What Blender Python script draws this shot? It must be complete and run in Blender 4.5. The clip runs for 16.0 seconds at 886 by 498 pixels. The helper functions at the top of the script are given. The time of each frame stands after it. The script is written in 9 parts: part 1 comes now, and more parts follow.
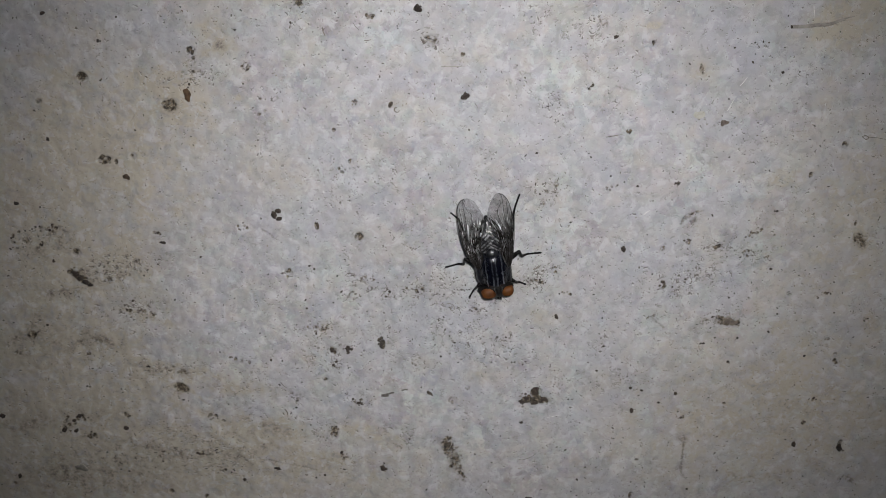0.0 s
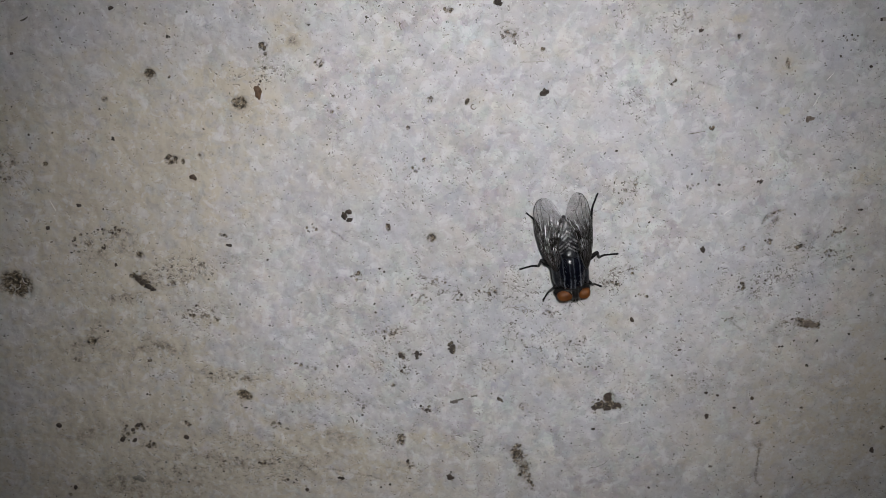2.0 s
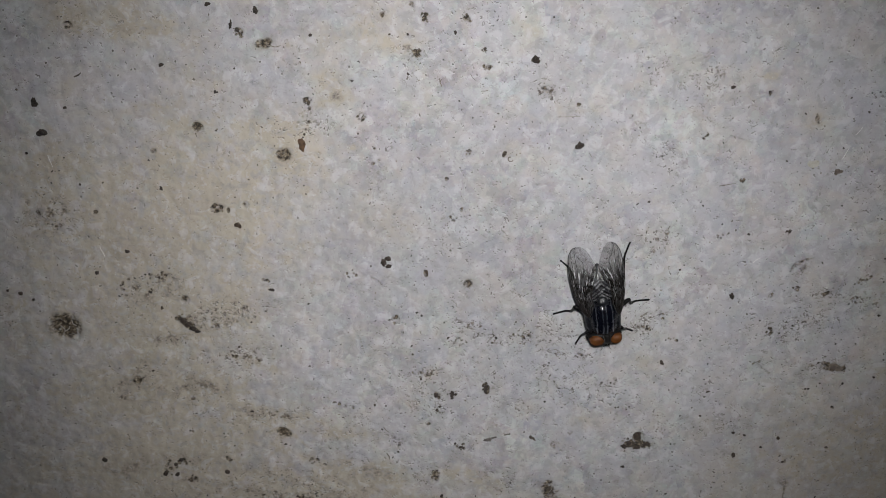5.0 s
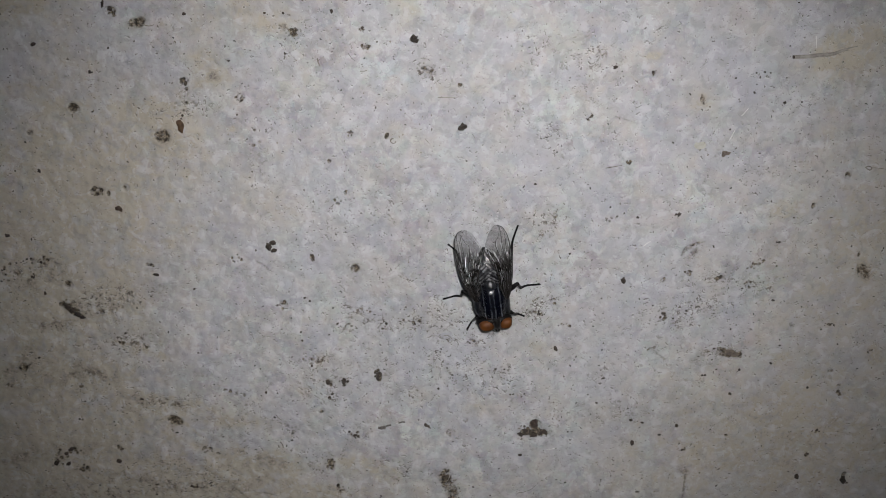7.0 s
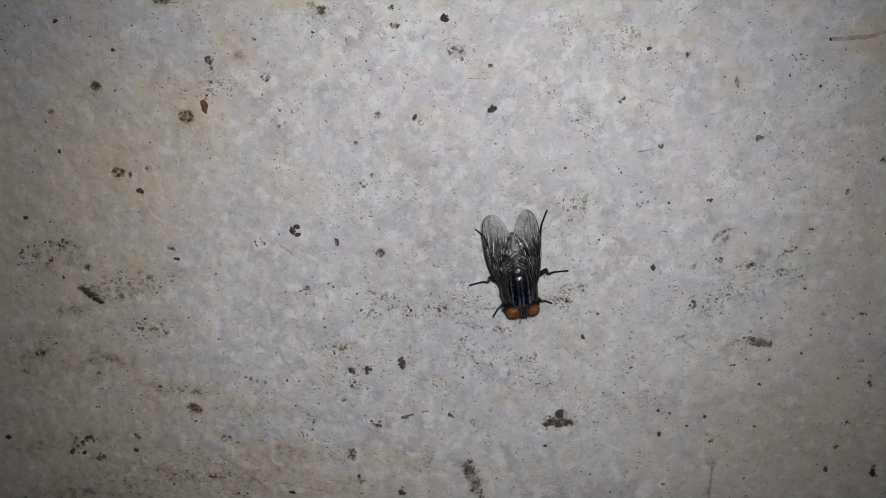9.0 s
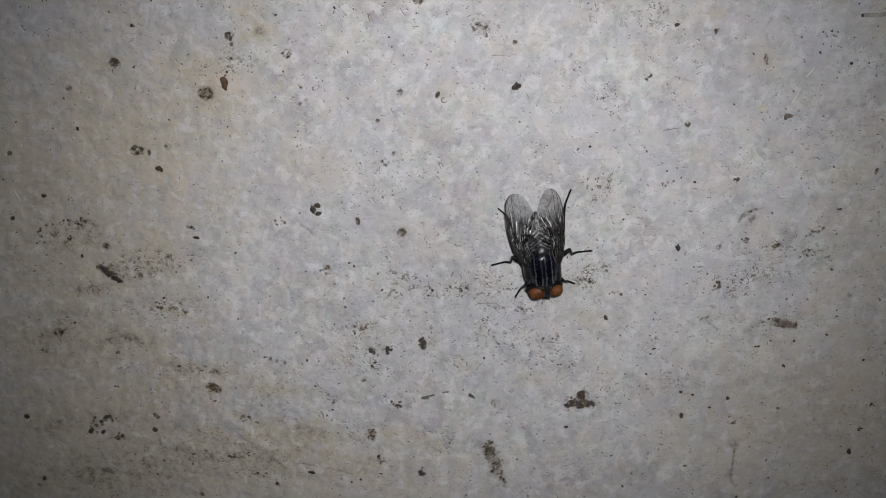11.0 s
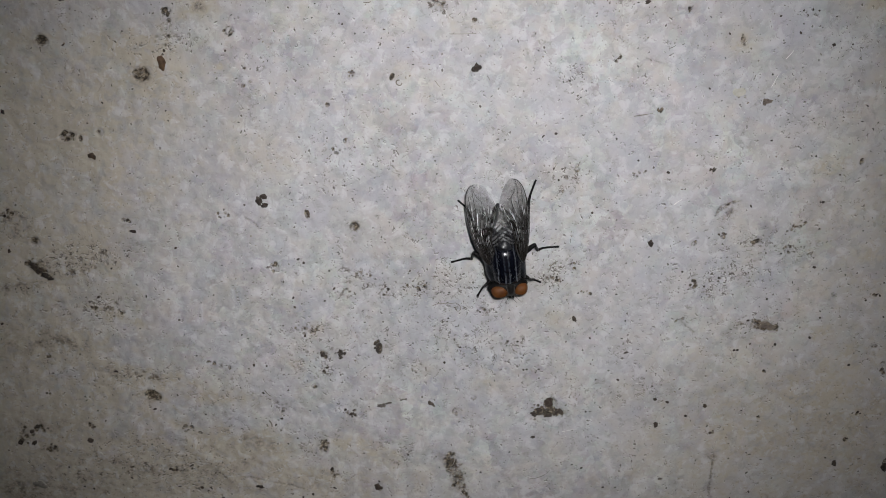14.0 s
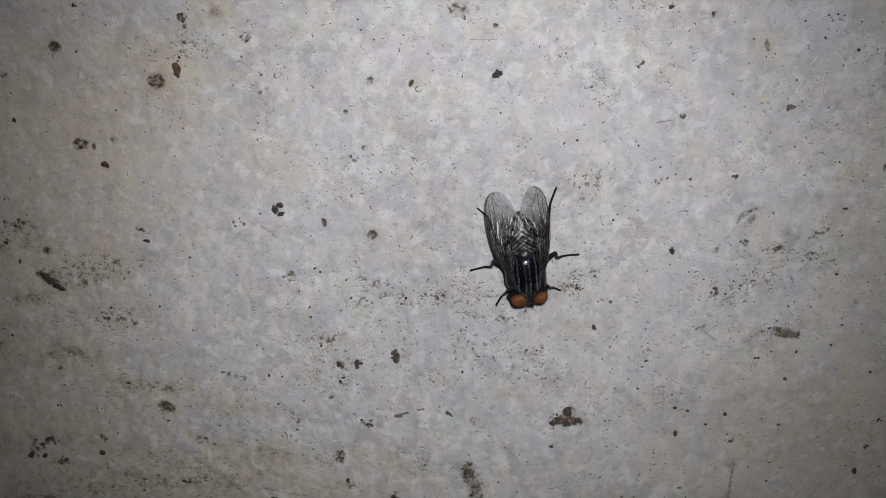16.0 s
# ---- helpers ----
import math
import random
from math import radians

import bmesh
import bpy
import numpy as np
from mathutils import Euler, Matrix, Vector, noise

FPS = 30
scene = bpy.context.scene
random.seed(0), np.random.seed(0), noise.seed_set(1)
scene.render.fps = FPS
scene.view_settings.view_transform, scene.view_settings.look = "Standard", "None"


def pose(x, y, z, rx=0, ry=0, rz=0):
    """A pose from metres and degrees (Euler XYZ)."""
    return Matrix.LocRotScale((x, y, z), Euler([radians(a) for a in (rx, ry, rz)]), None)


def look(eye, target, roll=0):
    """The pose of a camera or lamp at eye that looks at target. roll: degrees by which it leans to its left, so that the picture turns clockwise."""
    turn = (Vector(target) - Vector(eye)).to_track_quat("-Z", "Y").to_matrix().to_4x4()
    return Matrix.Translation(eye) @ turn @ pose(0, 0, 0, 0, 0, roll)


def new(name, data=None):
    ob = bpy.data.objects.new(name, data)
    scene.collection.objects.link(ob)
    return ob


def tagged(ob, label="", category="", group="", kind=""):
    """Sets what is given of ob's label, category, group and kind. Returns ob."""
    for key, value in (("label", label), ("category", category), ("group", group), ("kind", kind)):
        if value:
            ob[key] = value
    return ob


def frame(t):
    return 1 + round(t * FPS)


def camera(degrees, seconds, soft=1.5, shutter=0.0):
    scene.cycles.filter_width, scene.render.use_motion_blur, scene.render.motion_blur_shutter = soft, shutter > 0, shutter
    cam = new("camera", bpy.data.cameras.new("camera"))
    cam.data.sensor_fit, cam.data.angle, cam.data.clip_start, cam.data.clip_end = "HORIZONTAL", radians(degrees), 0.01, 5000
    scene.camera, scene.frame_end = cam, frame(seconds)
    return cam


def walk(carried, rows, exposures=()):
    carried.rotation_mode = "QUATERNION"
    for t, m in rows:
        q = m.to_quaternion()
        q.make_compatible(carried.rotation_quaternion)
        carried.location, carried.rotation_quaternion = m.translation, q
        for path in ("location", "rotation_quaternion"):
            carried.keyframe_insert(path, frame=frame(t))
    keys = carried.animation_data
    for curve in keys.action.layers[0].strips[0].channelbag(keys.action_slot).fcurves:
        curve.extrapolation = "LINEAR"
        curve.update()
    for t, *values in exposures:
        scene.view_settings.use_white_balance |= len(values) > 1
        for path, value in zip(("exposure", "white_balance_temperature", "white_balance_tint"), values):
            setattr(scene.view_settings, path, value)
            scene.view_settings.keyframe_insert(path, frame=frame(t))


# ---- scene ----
# A fly rests head-down on a stained concrete wall at night, lit by the torch of the phone that films it.
# BASE: millimetre plan of the wall (u to the right, v up, w out of the wall) set upright in the world.
MM = 0.001
WALL_HEIGHT_OF_FLY = 1.25
BASE = pose(0, 0, WALL_HEIGHT_OF_FLY, 90, 0, 0)


def on_wall(u, v, w=0.0, turn=0.0):
    """A pose on the wall: millimetres right, up and out of it, and a turn in its plane."""
    return BASE @ pose(u * MM, v * MM, w * MM, 0, 0, turn)


cam = camera(46.7, 16.0, soft=0.75)
# seconds, eye (u, v, w in mm), turn about x, y, z in degrees
ROWS = [
    (0.0, 0.00, 52.75, 124.27, -22.256, -0.590, 0.242),
    (0.2, -0.82, 52.47, 123.82, -22.246, -0.615, 0.261),
    (0.5, -1.36, 51.42, 123.42, -22.294, -0.760, 0.253),
    (0.7, -2.05, 51.60, 123.53, -22.105, -0.839, -0.048),
    (1.0, -4.47, 51.04, 122.99, -22.369, -0.940, 0.148),
    (1.2, -5.27, 50.64, 122.78, -22.198, -1.011, 0.190),
    (1.5, -7.94, 51.57, 122.63, -22.090, -0.868, -0.034),
    (1.7, -9.12, 51.55, 121.89, -21.808, -1.055, 0.170),
    (2.0, -10.05, 50.27, 120.95, -21.697, -0.961, 0.086),
    (2.2, -10.58, 50.82, 120.19, -21.687, -1.176, 0.106),
    (2.5, -10.40, 51.93, 119.90, -21.236, -1.500, -0.280),
    (2.7, -10.71, 54.48, 119.83, -21.614, -1.059, -0.676),
    (3.0, -12.03, 53.88, 121.33, -21.775, -1.047, -0.260),
    (3.2, -12.08, 54.74, 122.28, -21.554, -0.740, -0.393),
    (5.3, -13.45, 58.15, 121.73, -22.186, -0.347, 0.212),
    (5.5, -12.17, 57.17, 121.61, -22.165, -0.702, 0.366),
    (5.8, -7.05, 55.53, 120.99, -21.912, -1.087, 0.576),
    (6.0, -2.09, 54.71, 120.26, -22.372, -1.034, 0.545),
    (6.2, -0.77, 52.84, 120.41, -22.242, -0.760, 0.427),
    (6.5, -0.31, 53.63, 120.46, -21.971, -0.847, 0.442),
    (6.7, 0.55, 53.94, 121.01, -21.788, -0.545, 0.174),
    (7.0, 0.44, 54.97, 121.29, -21.866, -0.586, 0.172),
    (7.2, 0.09, 55.74, 120.69, -22.242, -0.576, 0.218),
    (7.5, -1.18, 54.49, 119.91, -21.958, -0.827, 0.334),
    (7.7, 0.28, 54.49, 119.89, -21.749, -0.928, 0.283),
    (8.0, -1.55, 53.79, 119.67, -21.715, -0.799, 0.440),
    (8.2, -1.26, 53.64, 119.53, -22.054, -0.851, 0.434),
    (8.5, -2.53, 52.63, 120.06, -22.144, -0.552, 0.486),
    (8.7, -3.79, 52.29, 120.30, -22.288, -0.307, 0.502),
    (9.0, -3.33, 51.80, 119.85, -21.632, -0.645, 0.538),
    (9.2, -4.11, 51.67, 119.76, -21.950, -0.757, 0.554),
    (11.3, -5.29, 51.30, 118.09, -22.884, -0.241, 0.539),
    (11.5, -5.09, 46.58, 117.89, -22.352, -0.512, 0.747),
    (11.8, -3.13, 45.34, 116.72, -22.199, -0.664, 0.764),
    (12.0, -2.05, 45.11, 115.21, -22.225, -0.459, 0.481),
    (12.2, -3.10, 45.12, 114.07, -21.943, -0.460, 0.468),
    (12.5, -2.57, 44.65, 112.41, -21.461, -0.910, 0.614),
    (12.7, -1.89, 44.63, 111.38, -21.681, -0.735, 0.485),
    (13.0, -3.39, 44.90, 110.68, -21.547, -1.081, 0.678),
    (13.2, -2.55, 45.00, 110.38, -21.547, -1.131, 0.726),
    (13.5, -4.02, 45.10, 111.02, -21.465, -1.076, 0.650),
    (13.7, -3.03, 45.10, 111.03, -21.581, -1.354, 0.971),
    (14.0, -1.92, 45.12, 111.45, -21.635, -1.041, 0.965),
    (14.2, -1.44, 44.80, 111.41, -21.346, -1.161, 0.983),
    (14.5, -1.66, 45.78, 111.67, -21.404, -0.937, 0.756),
    (14.7, -2.63, 46.80, 111.56, -21.266, -1.025, 0.686),
    (15.0, -2.93, 47.15, 111.11, -21.332, -1.145, 0.769),
    (15.2, -3.09, 47.76, 110.92, -21.359, -0.925, 0.680),
    (15.5, -3.78, 46.72, 110.10, -21.543, -1.238, 0.898),
    (15.7, -4.10, 46.10, 109.88, -21.520, -1.153, 0.702),
    (16.0, -5.22, 45.52, 109.34, -21.733, -1.653, 0.965),
]
PATH = [(t, BASE @ pose(u * MM, v * MM, w * MM, rx, ry, rz)) for t, u, v, w, rx, ry, rz in ROWS]
# the phone evens out its brightness as it comes nearer
walk(cam, PATH, exposures=((0.0, 0.02), (3.2, -0.02), (9.2, -0.06), (11.5, -0.10), (12.5, -0.2), (16.0, -0.24)))

# ---- night: next to no light but the torch ----
world = bpy.data.worlds.new("night")
scene.world = world
world.use_nodes = True
world.node_tree.nodes["Background"].inputs["Color"].default_value = (0.55, 0.62, 0.8, 1)
world.node_tree.nodes["Background"].inputs["Strength"].default_value = 0.025

# the phone's torch rides beside the lens: a bright diode deep in a round hood, added out of view to give the light its
# soft-edged cone and the lens's falloff
TORCH_IN_HAND = look((0.009, 0.0099, -0.005), (0.0038, 0.001, -0.134))
TORCH_STRENGTH = 7500.0
TORCH_COLOUR = (1.0, 0.99, 0.983, 1)

# ---- material helpers ----
def material(name):
    m = bpy.data.materials.new(name)
    m.use_nodes = True
    return m, m.node_tree, m.node_tree.nodes["Principled BSDF"]


def node(nt, kind, **values):
    n = nt.nodes.new(kind)
    for key, value in values.items():
        n.inputs[key.replace("_", " ")].default_value = value
    return n


def coords(nt):
    return nt.nodes.new("ShaderNodeTexCoord").outputs["Object"]


def grain(nt, scale, detail=4.0, rough=0.55, vec=None, distort=0.0):
    n = node(nt, "ShaderNodeTexNoise", Scale=scale, Detail=detail, Roughness=rough, Distortion=distort)
    nt.links.new(vec if vec else coords(nt), n.inputs["Vector"])
    return n.outputs["Fac"]


def steps(nt, fac, stops):
    """A colour ramp over fac: stops of (place, grey or colour)."""
    n = nt.nodes.new("ShaderNodeValToRGB")
    nt.links.new(fac, n.inputs["Fac"])
    ramp = n.color_ramp
    while len(ramp.elements) < len(stops):
        ramp.elements.new(0.5)
    for e, (place, c) in zip(ramp.elements, stops):
        e.position = place
        e.color = (c, c, c, 1) if isinstance(c, (int, float)) else (*c, 1)
    return n.outputs["Color"]


def blend(nt, fac, a, b, how="MIX"):
    n = nt.nodes.new("ShaderNodeMixRGB")
    n.blend_type = how
    for socket, value in (("Fac", fac), ("Color1", a), ("Color2", b)):
        if isinstance(value, (int, float)):
            n.inputs[socket].default_value = value if socket == "Fac" else (value, value, value, 1)
        elif isinstance(value, tuple):
            n.inputs[socket].default_value = (*value, 1)
        else:
            nt.links.new(value, n.inputs[socket])
    return n.outputs["Color"]


def calc(nt, how, a, b=0.0, c=None):
    n = nt.nodes.new("ShaderNodeMath")
    n.operation = how
    for i, value in enumerate((a, b, c)):
        if value is None:
            continue
        if isinstance(value, (int, float)):
            n.inputs[i].default_value = value
        else:
            nt.links.new(value, n.inputs[i])
    return n.outputs["Value"]


def attribute(nt, name):
    n = nt.nodes.new("ShaderNodeAttribute")
    n.attribute_name = name
    return n.outputs["Fac"]


def relief(nt, shader, height, strength, distance):
    n = node(nt, "ShaderNodeBump", Strength=strength, Distance=distance)
    nt.links.new(height, n.inputs["Height"])
    nt.links.new(n.outputs["Normal"], shader.inputs["Normal"])


def concrete_material():
    m, nt, s = material("concrete")
    vec = coords(nt)
    # cement skin: cool grey with paler and warmer blotches of a few millimetres
    broad = grain(nt, 55, 3, 0.5, vec)
    blotch = grain(nt, 300, 5, 0.6, vec, 0.15)
    pale = grain(nt, 560, 4, 0.55, vec, 0.2)
    tint = grain(nt, 360, 4, 0.58, vec, 0.15)
    fine = grain(nt, 1900, 4, 0.7, vec)
    flecks = grain(nt, 2700, 2, 0.5, vec)
    base = steps(nt, blotch, [(0.34, (0.36, 0.358, 0.366)), (0.45, (0.414, 0.414, 0.422)), (0.50, (0.440, 0.437, 0.447)), (0.60, (0.460, 0.457, 0.467)), (0.72, (0.498, 0.496, 0.506))])
    warp = nt.nodes.new("ShaderNodeVectorMath")
    warp.operation = "MULTIPLY_ADD"
    wobble = node(nt, "ShaderNodeTexNoise", Scale=700.0, Detail=4.0, Roughness=0.6)
    nt.links.new(vec, wobble.inputs["Vector"])
    nt.links.new(wobble.outputs["Color"], warp.inputs[0])
    warp.inputs[1].default_value = (0.0016, 0.0016, 0.0016)
    nt.links.new(vec, warp.inputs[2])
    for size, low, high in ((260.0, 0.91, 1.065), (640.0, 0.885, 1.085), (1150.0, 0.91, 1.075)):
        cells = node(nt, "ShaderNodeTexVoronoi", Scale=size)
        nt.links.new(warp.outputs["Vector"], cells.inputs["Vector"])
        base = blend(nt, 1.0, base, steps(nt, cells.outputs["Color"], [(0.15, low), (0.85, high)]), "MULTIPLY")
        base = blend(nt, 0.045, base, cells.outputs["Color"], "SOFT_LIGHT")
    base = blend(nt, steps(nt, pale, [(0.56, 0.0), (0.605, 0.36), (0.72, 0.57)]), base, (0.538, 0.538, 0.556))
    base = blend(nt, steps(nt, grain(nt, 820, 3, 0.55, vec, 0.3), [(0.34, 0.3), (0.42, 0.0)]), base, (0.32, 0.315, 0.315))
    base = blend(nt, steps(nt, tint, [(0.53, 0.0), (0.60, 0.3), (0.70, 0.5)]), base, (0.495, 0.447, 0.40))
    base = blend(nt, steps(nt, grain(nt, 150, 4, 0.6, vec, 0.2), [(0.52, 0.0), (0.60, 0.25), (0.70, 0.45)]), base, (0.485, 0.435, 0.40))
    base = blend(nt, steps(nt, broad, [(0.40, 0.0), (0.62, 0.45)]), base, (0.405, 0.408, 0.45))
    base = blend(nt, steps(nt, grain(nt, 230, 3, 0.55, vec, 0.4), [(0.50, 0.0), (0.535, 0.18), (0.66, 0.34)]), base, (0.468, 0.437, 0.405))
    base = blend(nt, steps(nt, grain(nt, 190, 3, 0.5, vec, 0.3), [(0.36, 0.5), (0.45, 0.28), (0.475, 0.0)]), base, (0.42, 0.415, 0.46))
    warm = calc(nt, "MULTIPLY", attribute(nt, "warm"), calc(nt, "ADD", 0.2, calc(nt, "MULTIPLY", tint, 1.2)))
    base = blend(nt, calc(nt, "MINIMUM", warm, 0.8), base, (0.445, 0.395, 0.318))
    base = blend(nt, 0.13, base, steps(nt, fine, [(0.25, 0.6), (0.5, 1.0), (0.75, 1.25)]), "MULTIPLY")
    # thin scabs of cement skin with crisp rims, some pale, some dark
    scab = grain(nt, 560, 5, 0.62, vec, 0.5)
    base = blend(nt, steps(nt, scab, [(0.568, 0.0), (0.60, 0.4), (0.70, 0.58)]), base, (0.535, 0.537, 0.553))
    base = blend(nt, steps(nt, scab, [(0.33, 0.58), (0.397, 0.38), (0.422, 0.0)]), base, (0.325, 0.32, 0.318))
    # crazing: short crooked hair cracks and pinholes, thick where the skin is rough; their dark colour also holds the
    # crevices' shade
    rough = attribute(nt, "crazed")
    crowd = calc(nt, "ADD", calc(nt, "MULTIPLY", rough, 1.15), steps(nt, grain(nt, 210, 3, 0.6, vec), [(0.45, 0.0), (0.70, 0.45)]))

    def threads(at):
        """Short crooked cracks of a few tenths of a millimetre."""
        ridge = calc(nt, "ABSOLUTE", calc(nt, "SUBTRACT", grain(nt, 1150, 2, 0.55, at, 0.9), 0.5))
        line = calc(nt, "MULTIPLY", steps(nt, ridge, [(0.012, 1.0), (0.046, 0.0)]), steps(nt, grain(nt, 900, 2, 0.5, at), [(0.38, 0.4), (0.62, 1.0)]))
        broken = steps(nt, calc(nt, "ADD", grain(nt, 1700, 2, 0.5, at), calc(nt, "MULTIPLY", crowd, 0.12)), [(0.650, 0.0), (0.70, 1.0)])
        return calc(nt, "MULTIPLY", line, broken)

    thread = threads(vec)
    # pale lip on each crack's lower side: torch highlight put into the colour
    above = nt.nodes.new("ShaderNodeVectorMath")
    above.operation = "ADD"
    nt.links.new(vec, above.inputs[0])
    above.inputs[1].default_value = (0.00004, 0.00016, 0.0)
    lit_lip = threads(above.outputs["Vector"])
    faint = calc(nt, "MULTIPLY", steps(nt, calc(nt, "ABSOLUTE", calc(nt, "SUBTRACT", grain(nt, 800, 3, 0.6, vec, 0.6), 0.5)), [(0.010, 1.0), (0.035, 0.0)]),
                 calc(nt, "MULTIPLY", steps(nt, grain(nt, 1300, 2, 0.5, vec), [(0.52, 0.0), (0.62, 0.6)]), calc(nt, "MINIMUM", calc(nt, "ADD", 0.35, crowd), 1.2)))
    pins = steps(nt, calc(nt, "ADD", flecks, calc(nt, "MULTIPLY", crowd, 0.065)), [(0.734, 0.0), (0.758, 1.0)])
    marks = calc(nt, "MAXIMUM", calc(nt, "MULTIPLY", thread, 0.92), calc(nt, "MULTIPLY", pins, 0.85))
    # round pinholes with a bare rim that also paints the white highlight beside them, one in a few cells of a fine net
    ruffle = nt.nodes.new("ShaderNodeVectorMath")
    ruffle.operation = "MULTIPLY_ADD"
    shiver = node(nt, "ShaderNodeTexNoise", Scale=3800.0, Detail=2.0)
    nt.links.new(vec, shiver.inputs["Vector"])
    nt.links.new(shiver.outputs["Color"], ruffle.inputs[0])
    ruffle.inputs[1].default_value = (0.0004, 0.0004, 0.0004)
    nt.links.new(vec, ruffle.inputs[2])
    lit_rims = None
    for size, share in ((760.0, 0.66), (1250.0, 0.72)):
        net = node(nt, "ShaderNodeTexVoronoi", Scale=size)
        nt.links.new(ruffle.outputs["Vector"], net.inputs["Vector"])
        chosen = steps(nt, calc(nt, "ADD", net.outputs["Color"], calc(nt, "MULTIPLY", crowd, 0.12)), [(share, 0.0), (share + 0.02, 1.0)])
        hole = calc(nt, "MULTIPLY", chosen, steps(nt, net.outputs["Distance"], [(0.075, 0.9), (0.115, 0.0)]))
        rim = calc(nt, "MULTIPLY", chosen, steps(nt, net.outputs["Distance"], [(0.10, 0.0), (0.13, 0.55), (0.19, 0.0)]))
        marks = calc(nt, "MAXIMUM", marks, hole)
        lit_rims = calc(nt, "MAXIMUM", lit_rims, rim) if lit_rims else rim
    base = blend(nt, lit_rims, base, (0.60, 0.598, 0.59))
    base = blend(nt, calc(nt, "MULTIPLY", lit_lip, 0.6), base, (0.66, 0.658, 0.65))
    # bare white grains beside them, and the crevices' tiny highlights put into the colour
    chips_and_glints = steps(nt, calc(nt, "ADD", grain(nt, 2300, 2, 0.5, vec), calc(nt, "MULTIPLY", crowd, 0.05)), [(0.73, 0.0), (0.79, 0.5)])
    base = blend(nt, chips_and_glints, base, (0.74, 0.735, 0.72))
    base = blend(nt, faint, base, (0.16, 0.14, 0.125))
    base = blend(nt, marks, base, (0.075, 0.06, 0.05))
    # soot and soil in pits and smears, broken up by grains
    dirt = attribute(nt, "dirt")
    speckle = steps(nt, calc(nt, "ADD", calc(nt, "MULTIPLY", fine, 0.6), calc(nt, "MULTIPLY", flecks, 0.4)), [(0.36, 0.0), (0.56, 1.0)])
    amount = steps(nt, calc(nt, "MULTIPLY", dirt, calc(nt, "ADD", 0.45, calc(nt, "MULTIPLY", speckle, 1.15))), [(0.0, 0.0), (0.2, 0.16), (0.42, 0.62), (0.8, 1.0)])
    soil = steps(nt, grain(nt, 2600, 3, 0.6, vec), [(0.36, (0.014, 0.011, 0.008)), (0.47, (0.058, 0.045, 0.031)), (0.58, (0.15, 0.12, 0.083)), (0.72, (0.38, 0.34, 0.275))])
    base = blend(nt, calc(nt, "MINIMUM", amount, 0.97), base, soil)
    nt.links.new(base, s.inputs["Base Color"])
    s.inputs["Roughness"].default_value = 0.8
    s.inputs["Specular IOR Level"].default_value = 0.3
    bump = calc(nt, "ADD", calc(nt, "MULTIPLY", fine, 0.7), calc(nt, "ADD", calc(nt, "MULTIPLY", marks, -0.5), calc(nt, "ADD", calc(nt, "MULTIPLY", blotch, 1.0), steps(nt, scab, [(0.33, 0.0), (0.42, 0.25), (0.55, 0.3), (0.63, 0.6)]))))
    relief(nt, s, bump, 0.5, 0.00018)
    return m


def plain_material(name, dark, light, scale, rough=0.7, metal=0.0, bump=0.3, depth=0.00008, spec=0.4):
    """A grainy two-tone surface, a little different on each object."""
    m, nt, s = material(name)
    g = grain(nt, scale, 4, 0.65)
    info = nt.nodes.new("ShaderNodeObjectInfo").outputs["Random"]
    mixed = calc(nt, "ADD", calc(nt, "MULTIPLY", g, 1.3), calc(nt, "MULTIPLY", info, 0.3))
    nt.links.new(steps(nt, mixed, [(0.5, dark), (1.0, light)]), s.inputs["Base Color"])
    s.inputs["Roughness"].default_value, s.inputs["Metallic"].default_value = rough, metal
    s.inputs["Specular IOR Level"].default_value = spec
    relief(nt, s, g, bump, depth)
    return m


CONCRETE = concrete_material()
SOOT = plain_material("black_dirt", (0.009, 0.007, 0.006), (0.055, 0.040, 0.031), 3500, 0.75)
SOIL = plain_material("brown_dirt", (0.014, 0.010, 0.008), (0.075, 0.055, 0.04), 3000, 0.85)
HUSK = plain_material("brown_husk", (0.014, 0.008, 0.005), (0.095, 0.052, 0.025), 1800, 0.55)
CHIP = plain_material("grey_chip", (0.05, 0.047, 0.042), (0.20, 0.185, 0.165), 2200, 0.8)
UMBER = plain_material("umber_scale", (0.04, 0.032, 0.027), (0.17, 0.14, 0.115), 2600, 0.8)
STRAW = plain_material("dry_straw", (0.12, 0.108, 0.095), (0.34, 0.315, 0.285), 900, 0.6)
FIBRE = plain_material("dark_fibre", (0.05, 0.043, 0.038), (0.19, 0.165, 0.14), 2500, 0.6)
DRIED = plain_material("dried_drop", (0.36, 0.345, 0.295), (0.46, 0.445, 0.39), 1500, 0.6)
PALE = plain_material("pale_fibre", (0.55, 0.54, 0.52), (0.75, 0.74, 0.72), 2500, 0.45)


# ---- mesh helpers ----
def mesh_object(name, bm, mat, parent=None, label="", smooth=True):
    bmesh.ops.recalc_face_normals(bm, faces=bm.faces)
    for f in bm.faces:
        f.smooth = smooth
    me = bpy.data.meshes.new(name)
    bm.to_mesh(me)
    bm.free()
    me.materials.append(mat)
    ob = new(name, me)
    ob.parent = parent
    if label:
        ob["label"] = label
    return ob


def part(name, bm, mat, parent, label=""):
    return mesh_object(name, bm, mat, parent, label)


